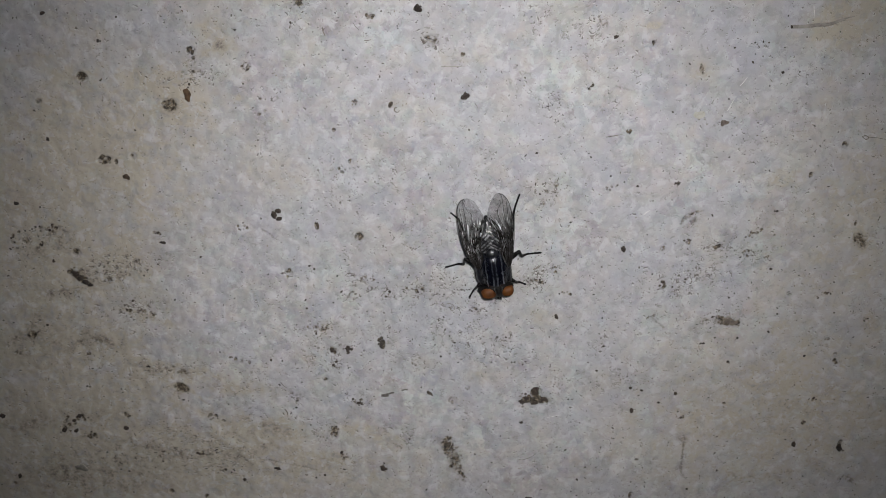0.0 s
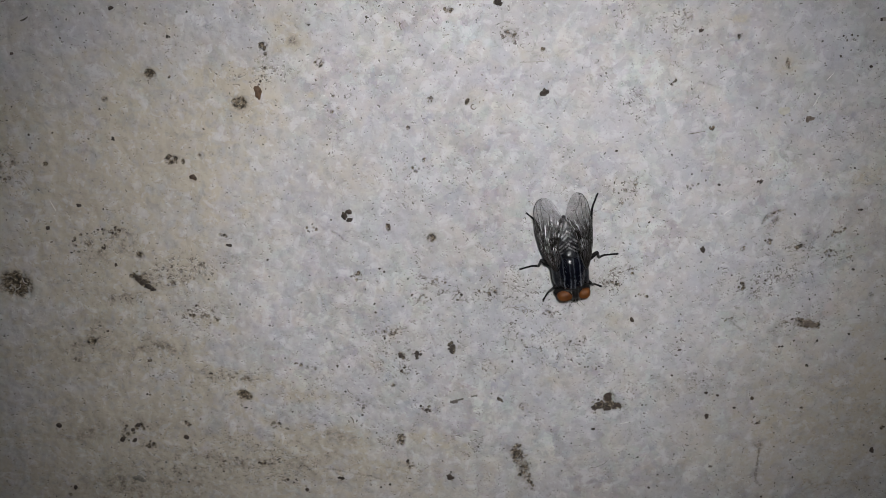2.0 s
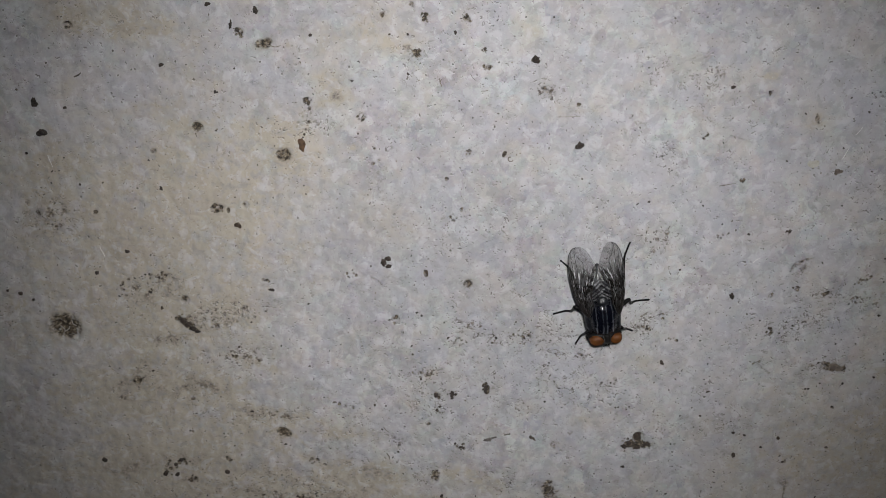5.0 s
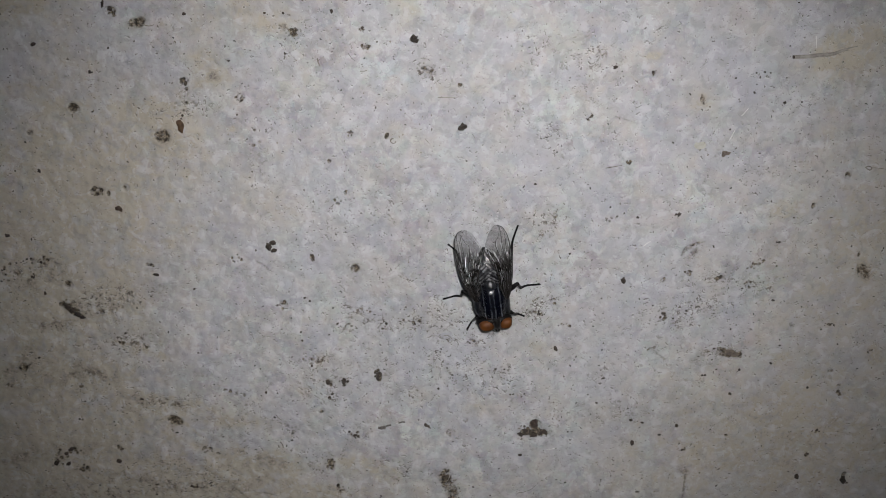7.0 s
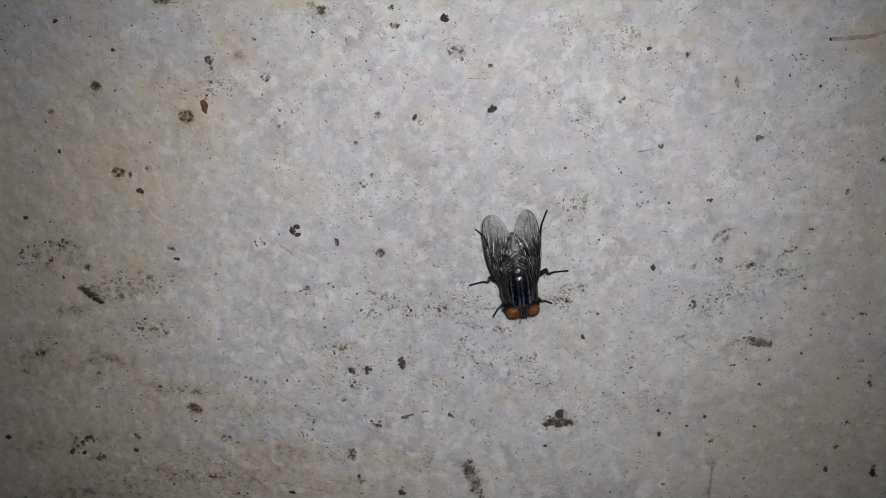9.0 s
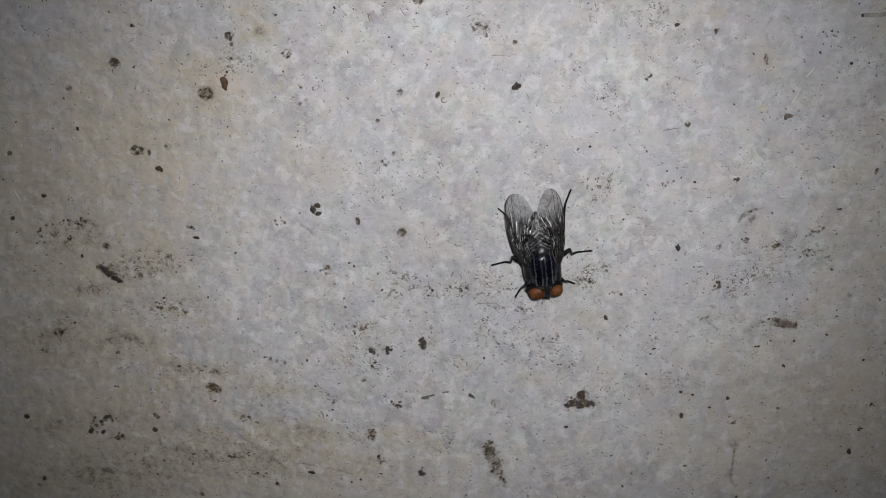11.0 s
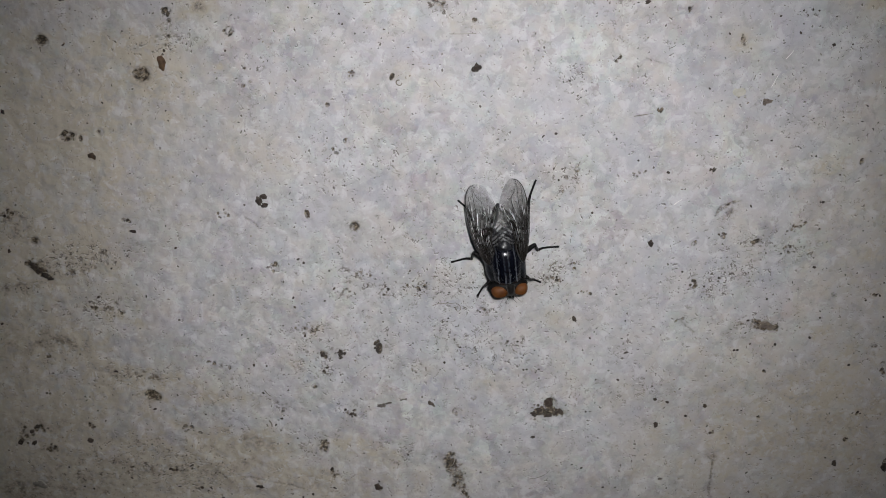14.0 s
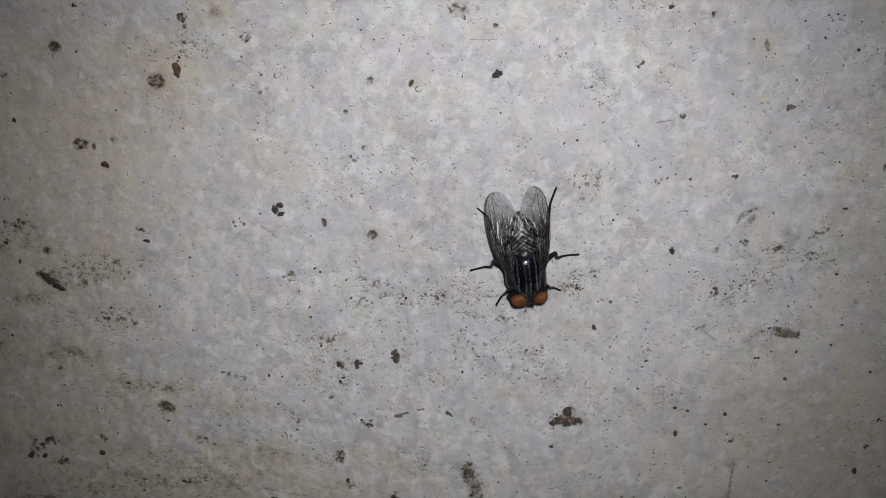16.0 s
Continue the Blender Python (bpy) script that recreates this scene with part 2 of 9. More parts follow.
def spline(points, n):
    """n + 1 points on a smooth curve through the given ones (each a tuple of numbers)."""
    pts = np.array(points, dtype=float)
    if len(pts) == 2:
        return [pts[0] + (pts[1] - pts[0]) * i / n for i in range(n + 1)]
    ext = np.vstack([2 * pts[0] - pts[1], pts, 2 * pts[-1] - pts[-2]])
    out = []
    for i in range(n + 1):
        x = i / n * (len(pts) - 1)
        k = min(int(x), len(pts) - 2)
        f = x - k
        p0, p1, p2, p3 = ext[k:k + 4]
        out.append(0.5 * (2 * p1 + (p2 - p0) * f + (2 * p0 - 5 * p1 + 4 * p2 - p3) * f * f + (3 * p1 - p0 - 3 * p2 + p3) * f ** 3))
    return out


def tube(bm, points, radii, n=None, sides=8, flat=1.0):
    """A closed tube along a smooth curve; radii are spread evenly along it. All in mm."""
    n = n or max(4, 4 * (len(points) - 1))
    line = [Vector(p) * MM for p in spline(points, n)]
    rad = [float(np.interp(i / n, np.linspace(0, 1, len(radii)), radii)) * MM for i in range(n + 1)]
    rings = []
    for i, p in enumerate(line):
        d = (line[min(i + 1, n)] - line[max(i - 1, 0)]).normalized()
        side = d.cross(Vector((0, 0, 1)))
        side = side.normalized() if side.length > 1e-4 else Vector((1, 0, 0))
        up = side.cross(d)
        rings.append([bm.verts.new(p + (side * math.cos(a) + up * math.sin(a) * flat) * rad[i]) for a in (2 * math.pi * k / sides for k in range(sides))])
    for a, b in zip(rings, rings[1:]):
        for k in range(sides):
            bm.faces.new((a[k], a[(k + 1) % sides], b[(k + 1) % sides], b[k]))
    bm.faces.new(rings[0]), bm.faces.new(rings[-1])


def ball(bm, centre, radii, sub=3, rough=0.0, seed=0, freq=1.5):
    """An ellipsoid in mm, roughened by noise."""
    made = bmesh.ops.create_icosphere(bm, subdivisions=sub, radius=1.0)["verts"]
    for v in made:
        k = 1.0
        if rough:
            k += rough * noise.noise(v.co * freq + Vector((seed * 7.3, seed * 3.1, seed)))
        v.co = Vector((centre[i] + v.co[i] * radii[i] * k for i in range(3))) * MM
    return made


def loft(bm, sections, n=24, sides=32, power=2.0):
    """A body along y from sections (y, middle x, half width, top z, bottom z), in mm."""
    rows = spline(sections, n)
    rings = []
    for y, mx, hw, zt, zb in rows:
        hw, zc, hh = max(hw, 0.02), (zt + zb) / 2, max((zt - zb) / 2, 0.02)
        ring = []
        for k in range(sides):
            a = 2 * math.pi * k / sides
            c, s = math.cos(a), math.sin(a)
            ring.append(bm.verts.new(Vector((mx + hw * math.copysign(abs(c) ** (2 / power), c), y, zc + hh * math.copysign(abs(s) ** (2 / power), s))) * MM))
        rings.append(ring)
    for a, b in zip(rings, rings[1:]):
        for k in range(sides):
            bm.faces.new((a[k], a[(k + 1) % sides], b[(k + 1) % sides], b[k]))
    bm.faces.new(rings[0]), bm.faces.new(rings[-1])


# ---- the torch ----
def build_torch():
    """The torch's diode and an added black hood that shapes its beam, which carry no lamp: the diode itself glows."""
    glow, nt, s = material("white_diode")
    s.inputs["Base Color"].default_value = (0.8, 0.8, 0.78, 1)
    s.inputs["Emission Color"].default_value = TORCH_COLOUR
    s.inputs["Emission Strength"].default_value = TORCH_STRENGTH
    black = plain_material("added_hood_black", (0.004, 0.004, 0.004), (0.008, 0.008, 0.008), 3000, 0.8, spec=0.1)
    torch = tagged(new("phone_torch"), "small bright white torch of a phone held beside the lens", "torch")
    sides = 48
    bm = bmesh.new()
    # the hood's section: radius and place along the beam, in mm
    rings = [[bm.verts.new(Vector((r * math.cos(2 * math.pi * k / sides), r * math.sin(2 * math.pi * k / sides), z)) * MM) for k in range(sides)]
             for r, z in ((0.4, 1.4), (3.2, 1.4), (3.5, 1.1), (3.5, -4.8), (3.3, -5.0), (2.46, -5.0), (2.46, 0.4), (0.4, 0.4))]
    for low, high in zip(rings, rings[1:] + rings[:1]):
        for k in range(sides):
            bm.faces.new((low[k], low[(k + 1) % sides], high[(k + 1) % sides], high[k]))
    part("hood", bm, black, torch, "added black hood that narrows the diode's beam")
    bm = bmesh.new()
    rim = [[bm.verts.new(Vector((1.5 * math.cos(2 * math.pi * k / sides), 1.5 * math.sin(2 * math.pi * k / sides), z)) * MM) for k in range(sides)] for z in (0.0, 0.38)]
    bm.faces.new(rim[0]), bm.faces.new(rim[1])
    for k in range(sides):
        bm.faces.new((rim[0][k], rim[0][(k + 1) % sides], rim[1][(k + 1) % sides], rim[1][k]))
    mesh_object("diode", bm, glow, torch, "glowing white diode", smooth=False)
    return torch


build_torch()

# ---- the wall: one slab, its face in relief ----
PITS, STAINS, CRACKS, ROUGH = [], [], [], []


def pit(u, v, ru, rv, turn, depth, dirt):
    PITS.append((u, v, ru, rv, turn, depth, dirt))


def stain(u, v, ru, rv, turn, dirt, warm):
    STAINS.append((u, v, ru, rv, turn, dirt, warm))


def crazed(u, v, ru, rv, turn, amount):
    ROUGH.append((u, v, ru, rv, turn, 0.0, amount))


def ridge(points, lift, width):
    """A low fold of the cement skin."""
    CRACKS.append((points, lift, width, 0.0))


def crack(points):
    CRACKS.append((points, -0.09, 0.26, 0.25))


# marks in the wall: dirty pits (u, v, radii in mm, turn, depth in mm, dirt) and stains (dirt, warmth)
pit(-42.64, 24.68, 0.69, 0.64, 0, 0.4, 0.75)
pit(-32.41, 21.11, 0.97, 0.87, 0, 0.35, 0.45)
pit(-22.61, 25.90, 0.55, 0.57, 0, 0.4, 0.6)
pit(-29.16, 27.89, 0.55, 0.50, 40, 0.3, 0.6)
pit(-28.90, 26.93, 0.21, 0.28, 0, 0.2, 0.6)
pit(-15.71, 33.63, 0.81, 0.56, 0, 0.25, 0.30)
pit(-7.22, 31.93, 0.54, 0.42, 0, 0.25, 0.4)
pit(-7.82, 32.13, 0.20, 0.21, 0, 0.3, 0.9)
pit(-1.94, 32.87, 0.27, 0.28, 0, 0.3, 0.7)
pit(3.86, 27.20, 0.34, 0.36, 0, 0.2, 0.45)
pit(3.73, 32.82, 0.34, 0.28, 0, 0.2, 0.35)
pit(33.07, 25.73, 0.28, 0.65, 5, 0.25, 0.36)
pit(33.51, 19.99, 0.63, 0.51, 0, 0.15, 0.25)
pit(35.33, 18.76, 0.64, 0.37, 20, 0.25, 0.35)
pit(52.11, 16.22, 0.43, 0.45, 0, 0.4, 0.85)
pit(48.30, 12.25, 0.29, 0.45, 0, 0.4, 0.8)
pit(55.95, 3.26, 0.74, 1.24, 35, 0.2, 0.45)
pit(55.07, 5.55, 0.30, 0.31, 0, 0.2, 0.55)
pit(-41.17, 14.04, 1.06, 0.59, 8, 0.2, 0.4)
pit(-39.78, 13.82, 0.28, 0.44, 0, 0.25, 0.65)
pit(-37.58, 14.49, 0.50, 0.52, 0, 0.3, 0.4)
pit(-35.73, 4.11, 0.66, 0.30, -15, 0.2, 0.45)
pit(-10.26, 13.92, 0.36, 0.37, 0, 0.3, 0.8)
pit(-9.46, 3.72, 0.66, 0.69, 0, 0.15, 0.32)
pit(-46.37, 1.42, 0.59, 0.69, 0, 0.3, 0.45)
pit(-53.62, -10.53, 0.46, 0.39, 0, 0.25, 0.6)
pit(-18.91, -1.49, 0.60, 0.70, 0, 0.25, 0.45)
pit(-19.66, -1.57, 0.19, 0.19, 0, 0.2, 0.9)
pit(-13.37, -12.99, 0.46, 0.64, 20, 0.25, 0.55)
pit(14.46, -19.56, 0.79, 0.82, 45, 0.7, 1.0)
pit(12.72, -21.73, 0.16, 0.41, 20, 0.2, 0.6)
pit(-34.47, -18.76, 1.09, 0.73, -25, 0.35, 0.95)
pit(2.85, -20.80, 0.71, 0.74, 0, 0.15, 0.3)
pit(-13.68, -25.99, 0.56, 1.08, -15, 0.3, 0.5)
pit(-14.61, -17.19, 0.54, 0.40, 20, 0.15, 0.4)
pit(-42.71, -22.89, 0.63, 0.33, -10, 0.2, 0.4)
pit(37.50, 2.30, 0.59, 0.31, 15, 0.3, 0.6)
pit(33.51, 2.86, 0.37, 0.31, 30, 0.25, 0.55)
pit(41.32, 1.41, 0.45, 0.47, 40, 0.3, 0.45)
pit(30.25, 1.98, 0.37, 0.39, 0, 0.2, 0.5)
pit(15.96, 10.94, 0.36, 0.60, -15, 0.25, 0.4)
pit(14.70, 9.95, 0.29, 0.30, 0, 0.25, 0.5)
pit(15.37, 9.57, 0.22, 0.45, 10, 0.25, 0.45)
pit(14.41, 8.26, 0.22, 0.23, 0, 0.2, 0.5)
pit(4.95, -18.74, 0.39, 0.49, 0, 0.2, 0.35)
pit(-9.54, 21.50, 0.42, 0.36, 0, 0.25, 0.6)
pit(-5.08, 21.22, 0.28, 0.51, -25, 0.2, 0.6)
pit(26.78, 28.97, 0.27, 0.36, 0, 0.2, 0.35)
pit(0.08, 29.04, 0.96, 0.85, 0, 0.15, 0.14)
pit(-12.25, 17.97, 0.28, 0.29, 0, 0.2, 0.6)
pit(28.85, -36.72, 0.41, 0.69, 0, 0.25, 0.5)
pit(31.88, -30.43, 0.41, 0.34, 0, 0.2, 0.4)
pit(29.30, -30.62, 0.32, 0.25, 0, 0.2, 0.5)
pit(-35.83, 30.38, 0.41, 0.56, 0, 0.15, 0.2)
pit(-48.45, 21.51, 0.48, 0.50, 0, 0.15, 0.25)
pit(-14.91, 5.14, 0.29, 0.68, 12, 0.2, 0.5)
pit(-37.41, -35.73, 0.49, 0.51, 0, 0.25, 0.5)
pit(-32.61, -36.72, 0.41, 0.34, 0, 0.25, 0.6)
pit(-59.93, -34.40, 0.48, 0.34, 0, 0.2, 0.4)
pit(55.73, -15.09, 0.31, 0.33, 0, 0.3, 0.8)
pit(53.85, -11.34, 0.46, 0.32, 0, 0.25, 0.65)
pit(55.36, -13.68, 0.31, 0.32, 0, 0.2, 0.45)
pit(58.55, -8.34, 0.31, 0.40, 30, 0.25, 0.6)
pit(-34.42, 34.76, 0.60, 0.49, 0, 0.12, 0.5)
stain(-34.42, 34.76, 0.80, 0.63, 0, 0.3, 0.6)
pit(-56.86, 36.95, 0.60, 0.55, 0, 0.3, 0.65)
pit(-36.86, 36.15, 0.66, 0.55, -20, 0.35, 0.6)
pit(-62.30, -2.33, 2.01, 1.70, -15, 0.35, 0.6)
pit(-14.90, 37.92, 0.53, 0.55, 0, 0.25, 0.6)
pit(-9.92, 37.73, 0.60, 0.48, -20, 0.2, 0.45)
pit(-19.86, 38.23, 0.33, 0.34, 0, 0.2, 0.6)
pit(-16.54, 39.35, 0.59, 0.55, 0, 0.2, 0.4)
pit(-17.05, 34.27, 0.47, 0.56, 0, 0.15, 0.19)
pit(-0.28, 29.20, 0.82, 0.71, 0, 0.15, 0.17)
pit(-62.32, 13.29, 0.57, 0.44, 0, 0.2, 0.5)
pit(-56.46, 13.60, 0.43, 0.37, 0, 0.3, 0.5)
# broad warm stains that also carry the lens's colour falloff towards the edges
stain(-53.69, -27.29, 26.18, 15.68, 5, 0.06, 1.2)
stain(-51.56, 3.56, 18.97, 25.80, 0, 0.04, 1.2)
stain(-27.86, -33.04, 33.96, 7.57, 0, 0.04, 0.9)
stain(49.28, -25.67, 26.50, 13.36, 0, 0.05, 0.75)
stain(54.41, 3.57, 11.14, 24.71, 0, 0.04, 0.7)
stain(-29.46, -27.54, 4.78, 0.33, -40, 0.0, 1.1)
stain(-26.89, -30.66, 3.21, 0.33, -42, 0.0, 1.0)
stain(-32.40, -20.02, 3.51, 0.32, -45, 0.0, 0.9)
stain(-9.24, 3.88, 1.10, 0.99, 0, 0.42, 0.2)
stain(-42.66, 24.54, 1.37, 1.29, 0, 0.2, 0.3)
stain(-32.30, 22.95, 4.15, 3.60, 0, 0.03, 0.9)
stain(-25.87, 28.17, 3.07, 1.56, 0, 0.1, 1.0)
stain(-32.35, 20.97, 1.53, 1.30, 0, 0.22, 0.5)
stain(-36.85, 17.94, 14.73, 11.67, 0, 0.0, 0.8)
stain(-41.51, -1.07, 4.44, 2.62, 10, 0.09, 0.5)
stain(-41.51, -2.25, 2.9, 0.55, 16, 0.22, 0.5)
stain(-47.83, -4.09, 2.98, 0.93, 10, 0.18, 0.5)
stain(-49.43, 3.16, 4.02, 1.98, 20, 0.18, 0.4)
stain(-45.71, -2.05, 2.23, 1.08, -38, 0.3, 0.2)
stain(-46.88, -11.23, 9.13, 1.90, -6, 0.08, 0.6)
stain(-52.50, -2.86, 6.68, 12.36, 0, 0.08, 0.2)
stain(2.50, -27.55, 1.45, 1.25, 0, 0.55, 0.1)
stain(3.05, -30.0, 1.0, 2.4, 20, 0.5, 0.1)
stain(4.10, -32.75, 0.85, 1.6, 15, 0.36, 0.3)
stain(39.96, -8.67, 1.53, 0.64, -12, 0.8, 0.3)
stain(14.10, -20.55, 1.97, 0.74, 0, 0.8, 0.0)
stain(-47.04, -1.48, 0.81, 0.62, -35, 0.9, 0.1)
stain(-45.79, -2.70, 1.4, 0.30, -32, 0.8, 0.1)
stain(-6.74, -11.87, 0.38, 0.88, 10, 0.9, 0)
stain(-13.45, -12.99, 0.54, 0.64, 20, 0.5, 0)
stain(-53.62, -10.53, 0.68, 0.55, 0, 0.6, 0.4)
stain(38.02, -8.41, 1.84, 0.64, 5, 0.18, 0.3)
stain(33.07, 25.73, 2.22, 1.88, 0, 0.04, 0.9)
stain(4.55, 26.86, 4.13, 1.29, 0, 0.02, 0.7)
stain(-5.15, 21.22, 4.89, 1.60, 0, 0.02, 0.35)
stain(-20.37, 11.67, 5.73, 4.47, 0, 0.0, 0.6)
stain(-0.26, 29.25, 2.05, 1.99, 0, 0.1, 0.5)
stain(15.27, 10.18, 2.90, 2.26, 0, 0.05, 0.4)
stain(13.22, -2.89, 3.00, 2.34, 0, 0.05, 0.2)
stain(-3.29, -3.70, 6.75, 1.72, 8, 0.07, 0.25)
stain(14.92, -7.88, 4.57, 1.58, 0, 0.0, 0.6)
stain(33.88, 5.15, 2.65, 1.99, 20, 0.1, -0.4)
stain(39.06, 1.58, 6.70, 3.10, 10, 0.1, 0.1)
stain(35.78, -27.04, 1.45, 0.84, 0, 0.16, -0.3)
stain(35.97, -30.83, 0.57, 2.87, -8, 0.14, 0.0)
stain(47.05, -33.75, 6.56, 1.19, 8, 0.12, 0.3)
stain(56.27, -32.32, 4.91, 1.02, -25, 0.12, 0.1)
stain(60.22, -34.08, 1.48, 0.94, -20, 0.3, 0.2)
stain(53.99, -19.27, 2.69, 1.31, 30, 0.1, 0.1)
stain(55.96, 3.18, 1.49, 1.86, 30, 0.12, 0.5)
stain(50.23, 30.72, 6.17, 2.85, 10, 0.0, 0.9)
stain(56.24, 10.59, 4.37, 4.54, 0, 0.08, 0.3)
stain(-52.45, -24.06, 11.80, 1.80, 8, 0.14, 0.2)
stain(-48.85, -32.98, 12.89, 4.19, 5, 0.14, 0.15)
stain(-26.79, -29.24, 10.41, 3.33, -12, 0.08, 0.5)
stain(-14.01, -30.69, 1.93, 1.84, 0, 0.12, 0.4)
stain(-19.39, -25.51, 9.53, 1.49, -12, 0.1, 0.3)
stain(-47.62, -26.38, 0.95, 0.66, 0, 0.35, 0.7)
stain(-31.47, -18.23, 4.66, 1.62, -30, 0.05, 0.3)
stain(-1.07, -14.74, 3.10, 1.29, -20, 0.06, 0.4)
stain(19.27, -34.15, 17.97, 3.40, 0, 0.06, 0.1)
stain(46.87, -25.67, 19.27, 10.02, 0, 0.07, 0.2)
stain(41.64, -14.80, 20.26, 7.29, 0, 0.03, 0.3)
stain(6.71, -16.52, 3.11, 1.78, 0, 0.03, 0.5)
stain(-14.39, -9.55, 2.28, 1.11, 20, 0.08, 0.3)
stain(-62.30, -2.33, 2.38, 1.78, -15, 0.75, 1.0)
stain(-52.01, 37.16, 4.63, 2.75, 0, 0.05, 0.8)
stain(-62.75, 12.76, 3.56, 3.70, 0, 0.16, 0.5)
stain(-63.25, 19.10, 5.59, 4.36, 20, 0.08, 0.7)
stain(-42.20, 35.87, 3.99, 2.77, 0, 0.0, 0.7)
stain(-20.86, 37.90, 3.97, 2.75, 0, 0.0, 0.8)
stain(-25.60, 34.92, 6.01, 2.08, 0, 0.0, 0.6)
stain(-69.89, -18.35, 6.20, 6.45, 0, 0.12, 0.1)
stain(-68.42, -1.09, 2.96, 4.62, 0, 0.1, 0.4)
crazed(-3.29, -3.70, 8.26, 2.19, 8, 1.0)
crazed(-41.51, -1.07, 4.44, 2.46, 10, 1.2)
crazed(-14.78, -9.81, 3.05, 1.58, 20, 1.0)
crazed(-8.51, -2.47, 2.99, 1.55, -20, 1.0)
crazed(13.56, -2.07, 2.62, 2.73, 0, 1.2)
crazed(-27.82, 25.20, 2.75, 1.57, -10, 1.2)
crazed(-32.02, 24.35, 3.44, 1.43, -20, 1.0)
crazed(35.25, -1.26, 5.25, 3.51, 0, 0.8)
crazed(38.62, -8.33, 3.44, 1.43, 0, 1.0)
crazed(31.64, -2.89, 3.39, 1.96, 0, 0.9)
crazed(42.04, 1.58, 2.61, 1.94, 0, 0.8)
crazed(37.12, 2.38, 2.97, 1.39, 10, 0.9)
crazed(-0.26, 28.90, 2.19, 1.78, 0, 1.0)
crazed(14.91, 10.18, 2.90, 1.96, 0, 0.9)
crazed(21.07, 21.62, 3.15, 1.82, 0, 0.6)
crazed(14.43, 21.25, 2.10, 1.46, 0, 0.9)
crazed(-10.51, -20.51, 3.14, 1.47, 0, 1.0)
crazed(-13.03, -14.29, 2.01, 1.44, 30, 0.9)
crazed(-2.23, -14.57, 3.09, 1.45, -20, 1.0)
crazed(26.23, -16.99, 3.13, 2.03, 0, 0.8)
crazed(23.19, -12.16, 3.09, 2.01, 0, 0.8)
crazed(-12.82, -31.17, 2.82, 2.10, 0, 0.9)
crazed(-28.61, -32.27, 3.23, 1.17, 0, 0.9)
crazed(-50.12, 3.40, 4.38, 2.28, 15, 1.0)
crazed(-39.14, -6.58, 4.51, 2.50, 0, 0.9)
crazed(-51.08, -8.67, 2.26, 1.57, 0, 0.8)
crazed(45.65, 10.96, 2.90, 2.11, 0, 0.7)
crazed(39.48, 28.99, 1.72, 1.14, 0, 1.0)
crazed(-36.59, -0.03, 2.96, 1.54, 0, 0.9)
crazed(-47.46, -4.09, 3.36, 1.24, 0, 1.0)
crazed(2.75, -7.87, 6.84, 4.74, 0, 0.6)
crazed(8.96, -13.01, 6.94, 4.01, 0, 0.6)
crazed(-8.18, 11.30, 9.34, 4.48, 0, 0.4)
crazed(18.80, 30.65, 3.41, 2.48, 0, 0.7)
crazed(12.26, 32.31, 2.71, 1.76, 0, 0.8)
crazed(-30.68, -27.82, 5.58, 2.07, -20, 0.8)
crazed(-42.78, -29.19, 3.99, 2.49, 0, 0.7)
crazed(-15.42, -25.52, 3.18, 2.48, 0, 0.8)
crazed(-3.50, -27.41, 4.00, 2.50, 0, 0.7)
crazed(-19.78, 21.56, 4.87, 3.62, 0, 0.3)
crazed(8.52, 5.14, 11.74, 9.15, 0, 0.35)
crazed(-4.84, -7.87, 19.73, 11.05, 0, 0.35)
crazed(32.92, -4.55, 15.14, 9.44, 0, 0.3)
crazed(17.83, -21.01, 9.47, 4.93, 0, 0.4)
crazed(-62.32, 13.29, 3.55, 2.95, 0, 1.0)
crazed(-51.99, 37.29, 1.98, 1.38, 0, 0.8)
crazed(-0.28, 29.20, 2.39, 1.56, 0, 1.0)
crazed(-16.59, 33.93, 2.35, 1.40, 0, 0.8)
crazed(-7.60, 37.94, 3.98, 2.07, 0, 0.7)
crazed(-16.27, 31.23, 2.03, 1.41, 0, 0.7)
pit(1.93, -28.01, 0.20, 0.15, 15, 0.13, 0.29)
pit(2.93, -28.83, 0.21, 0.16, 60, 0.07, 0.46)
pit(2.70, -26.72, 0.17, 0.15, 165, 0.07, 0.43)
pit(3.58, -28.38, 0.37, 0.26, 15, 0.08, 0.29)
pit(2.61, -28.09, 0.41, 0.33, 165, 0.13, 0.38)
pit(2.24, -26.73, 0.14, 0.17, 135, 0.13, 0.38)
pit(2.34, -28.25, 0.28, 0.26, 75, 0.05, 0.31)
pit(1.84, -27.07, 0.19, 0.18, 150, 0.07, 0.49)
pit(1.94, -28.86, 0.29, 0.20, 30, 0.11, 0.49)
pit(2.63, -28.53, 0.32, 0.28, 135, 0.07, 0.48)
pit(2.15, -26.75, 0.32, 0.35, 60, 0.08, 0.32)
pit(2.87, -28.26, 0.11, 0.15, 30, 0.07, 0.40)
pit(2.92, -26.94, 0.32, 0.26, 0, 0.11, 0.47)
pit(2.76, -28.68, 0.34, 0.24, 0, 0.13, 0.40)
pit(3.59, -31.16, 0.44, 0.30, 30, 0.13, 0.41)
pit(3.67, -30.90, 0.48, 0.35, 165, 0.13, 0.31)
pit(2.06, -29.45, 0.45, 0.33, 120, 0.06, 0.34)
pit(3.10, -28.84, 0.25, 0.19, 105, 0.06, 0.28)
pit(4.10, -32.00, 0.23, 0.26, 60, 0.14, 0.26)
pit(2.08, -30.10, 0.34, 0.33, 75, 0.12, 0.38)
pit(2.82, -31.60, 0.33, 0.27, 135, 0.07, 0.44)
pit(2.94, -30.60, 0.42, 0.29, 75, 0.09, 0.29)
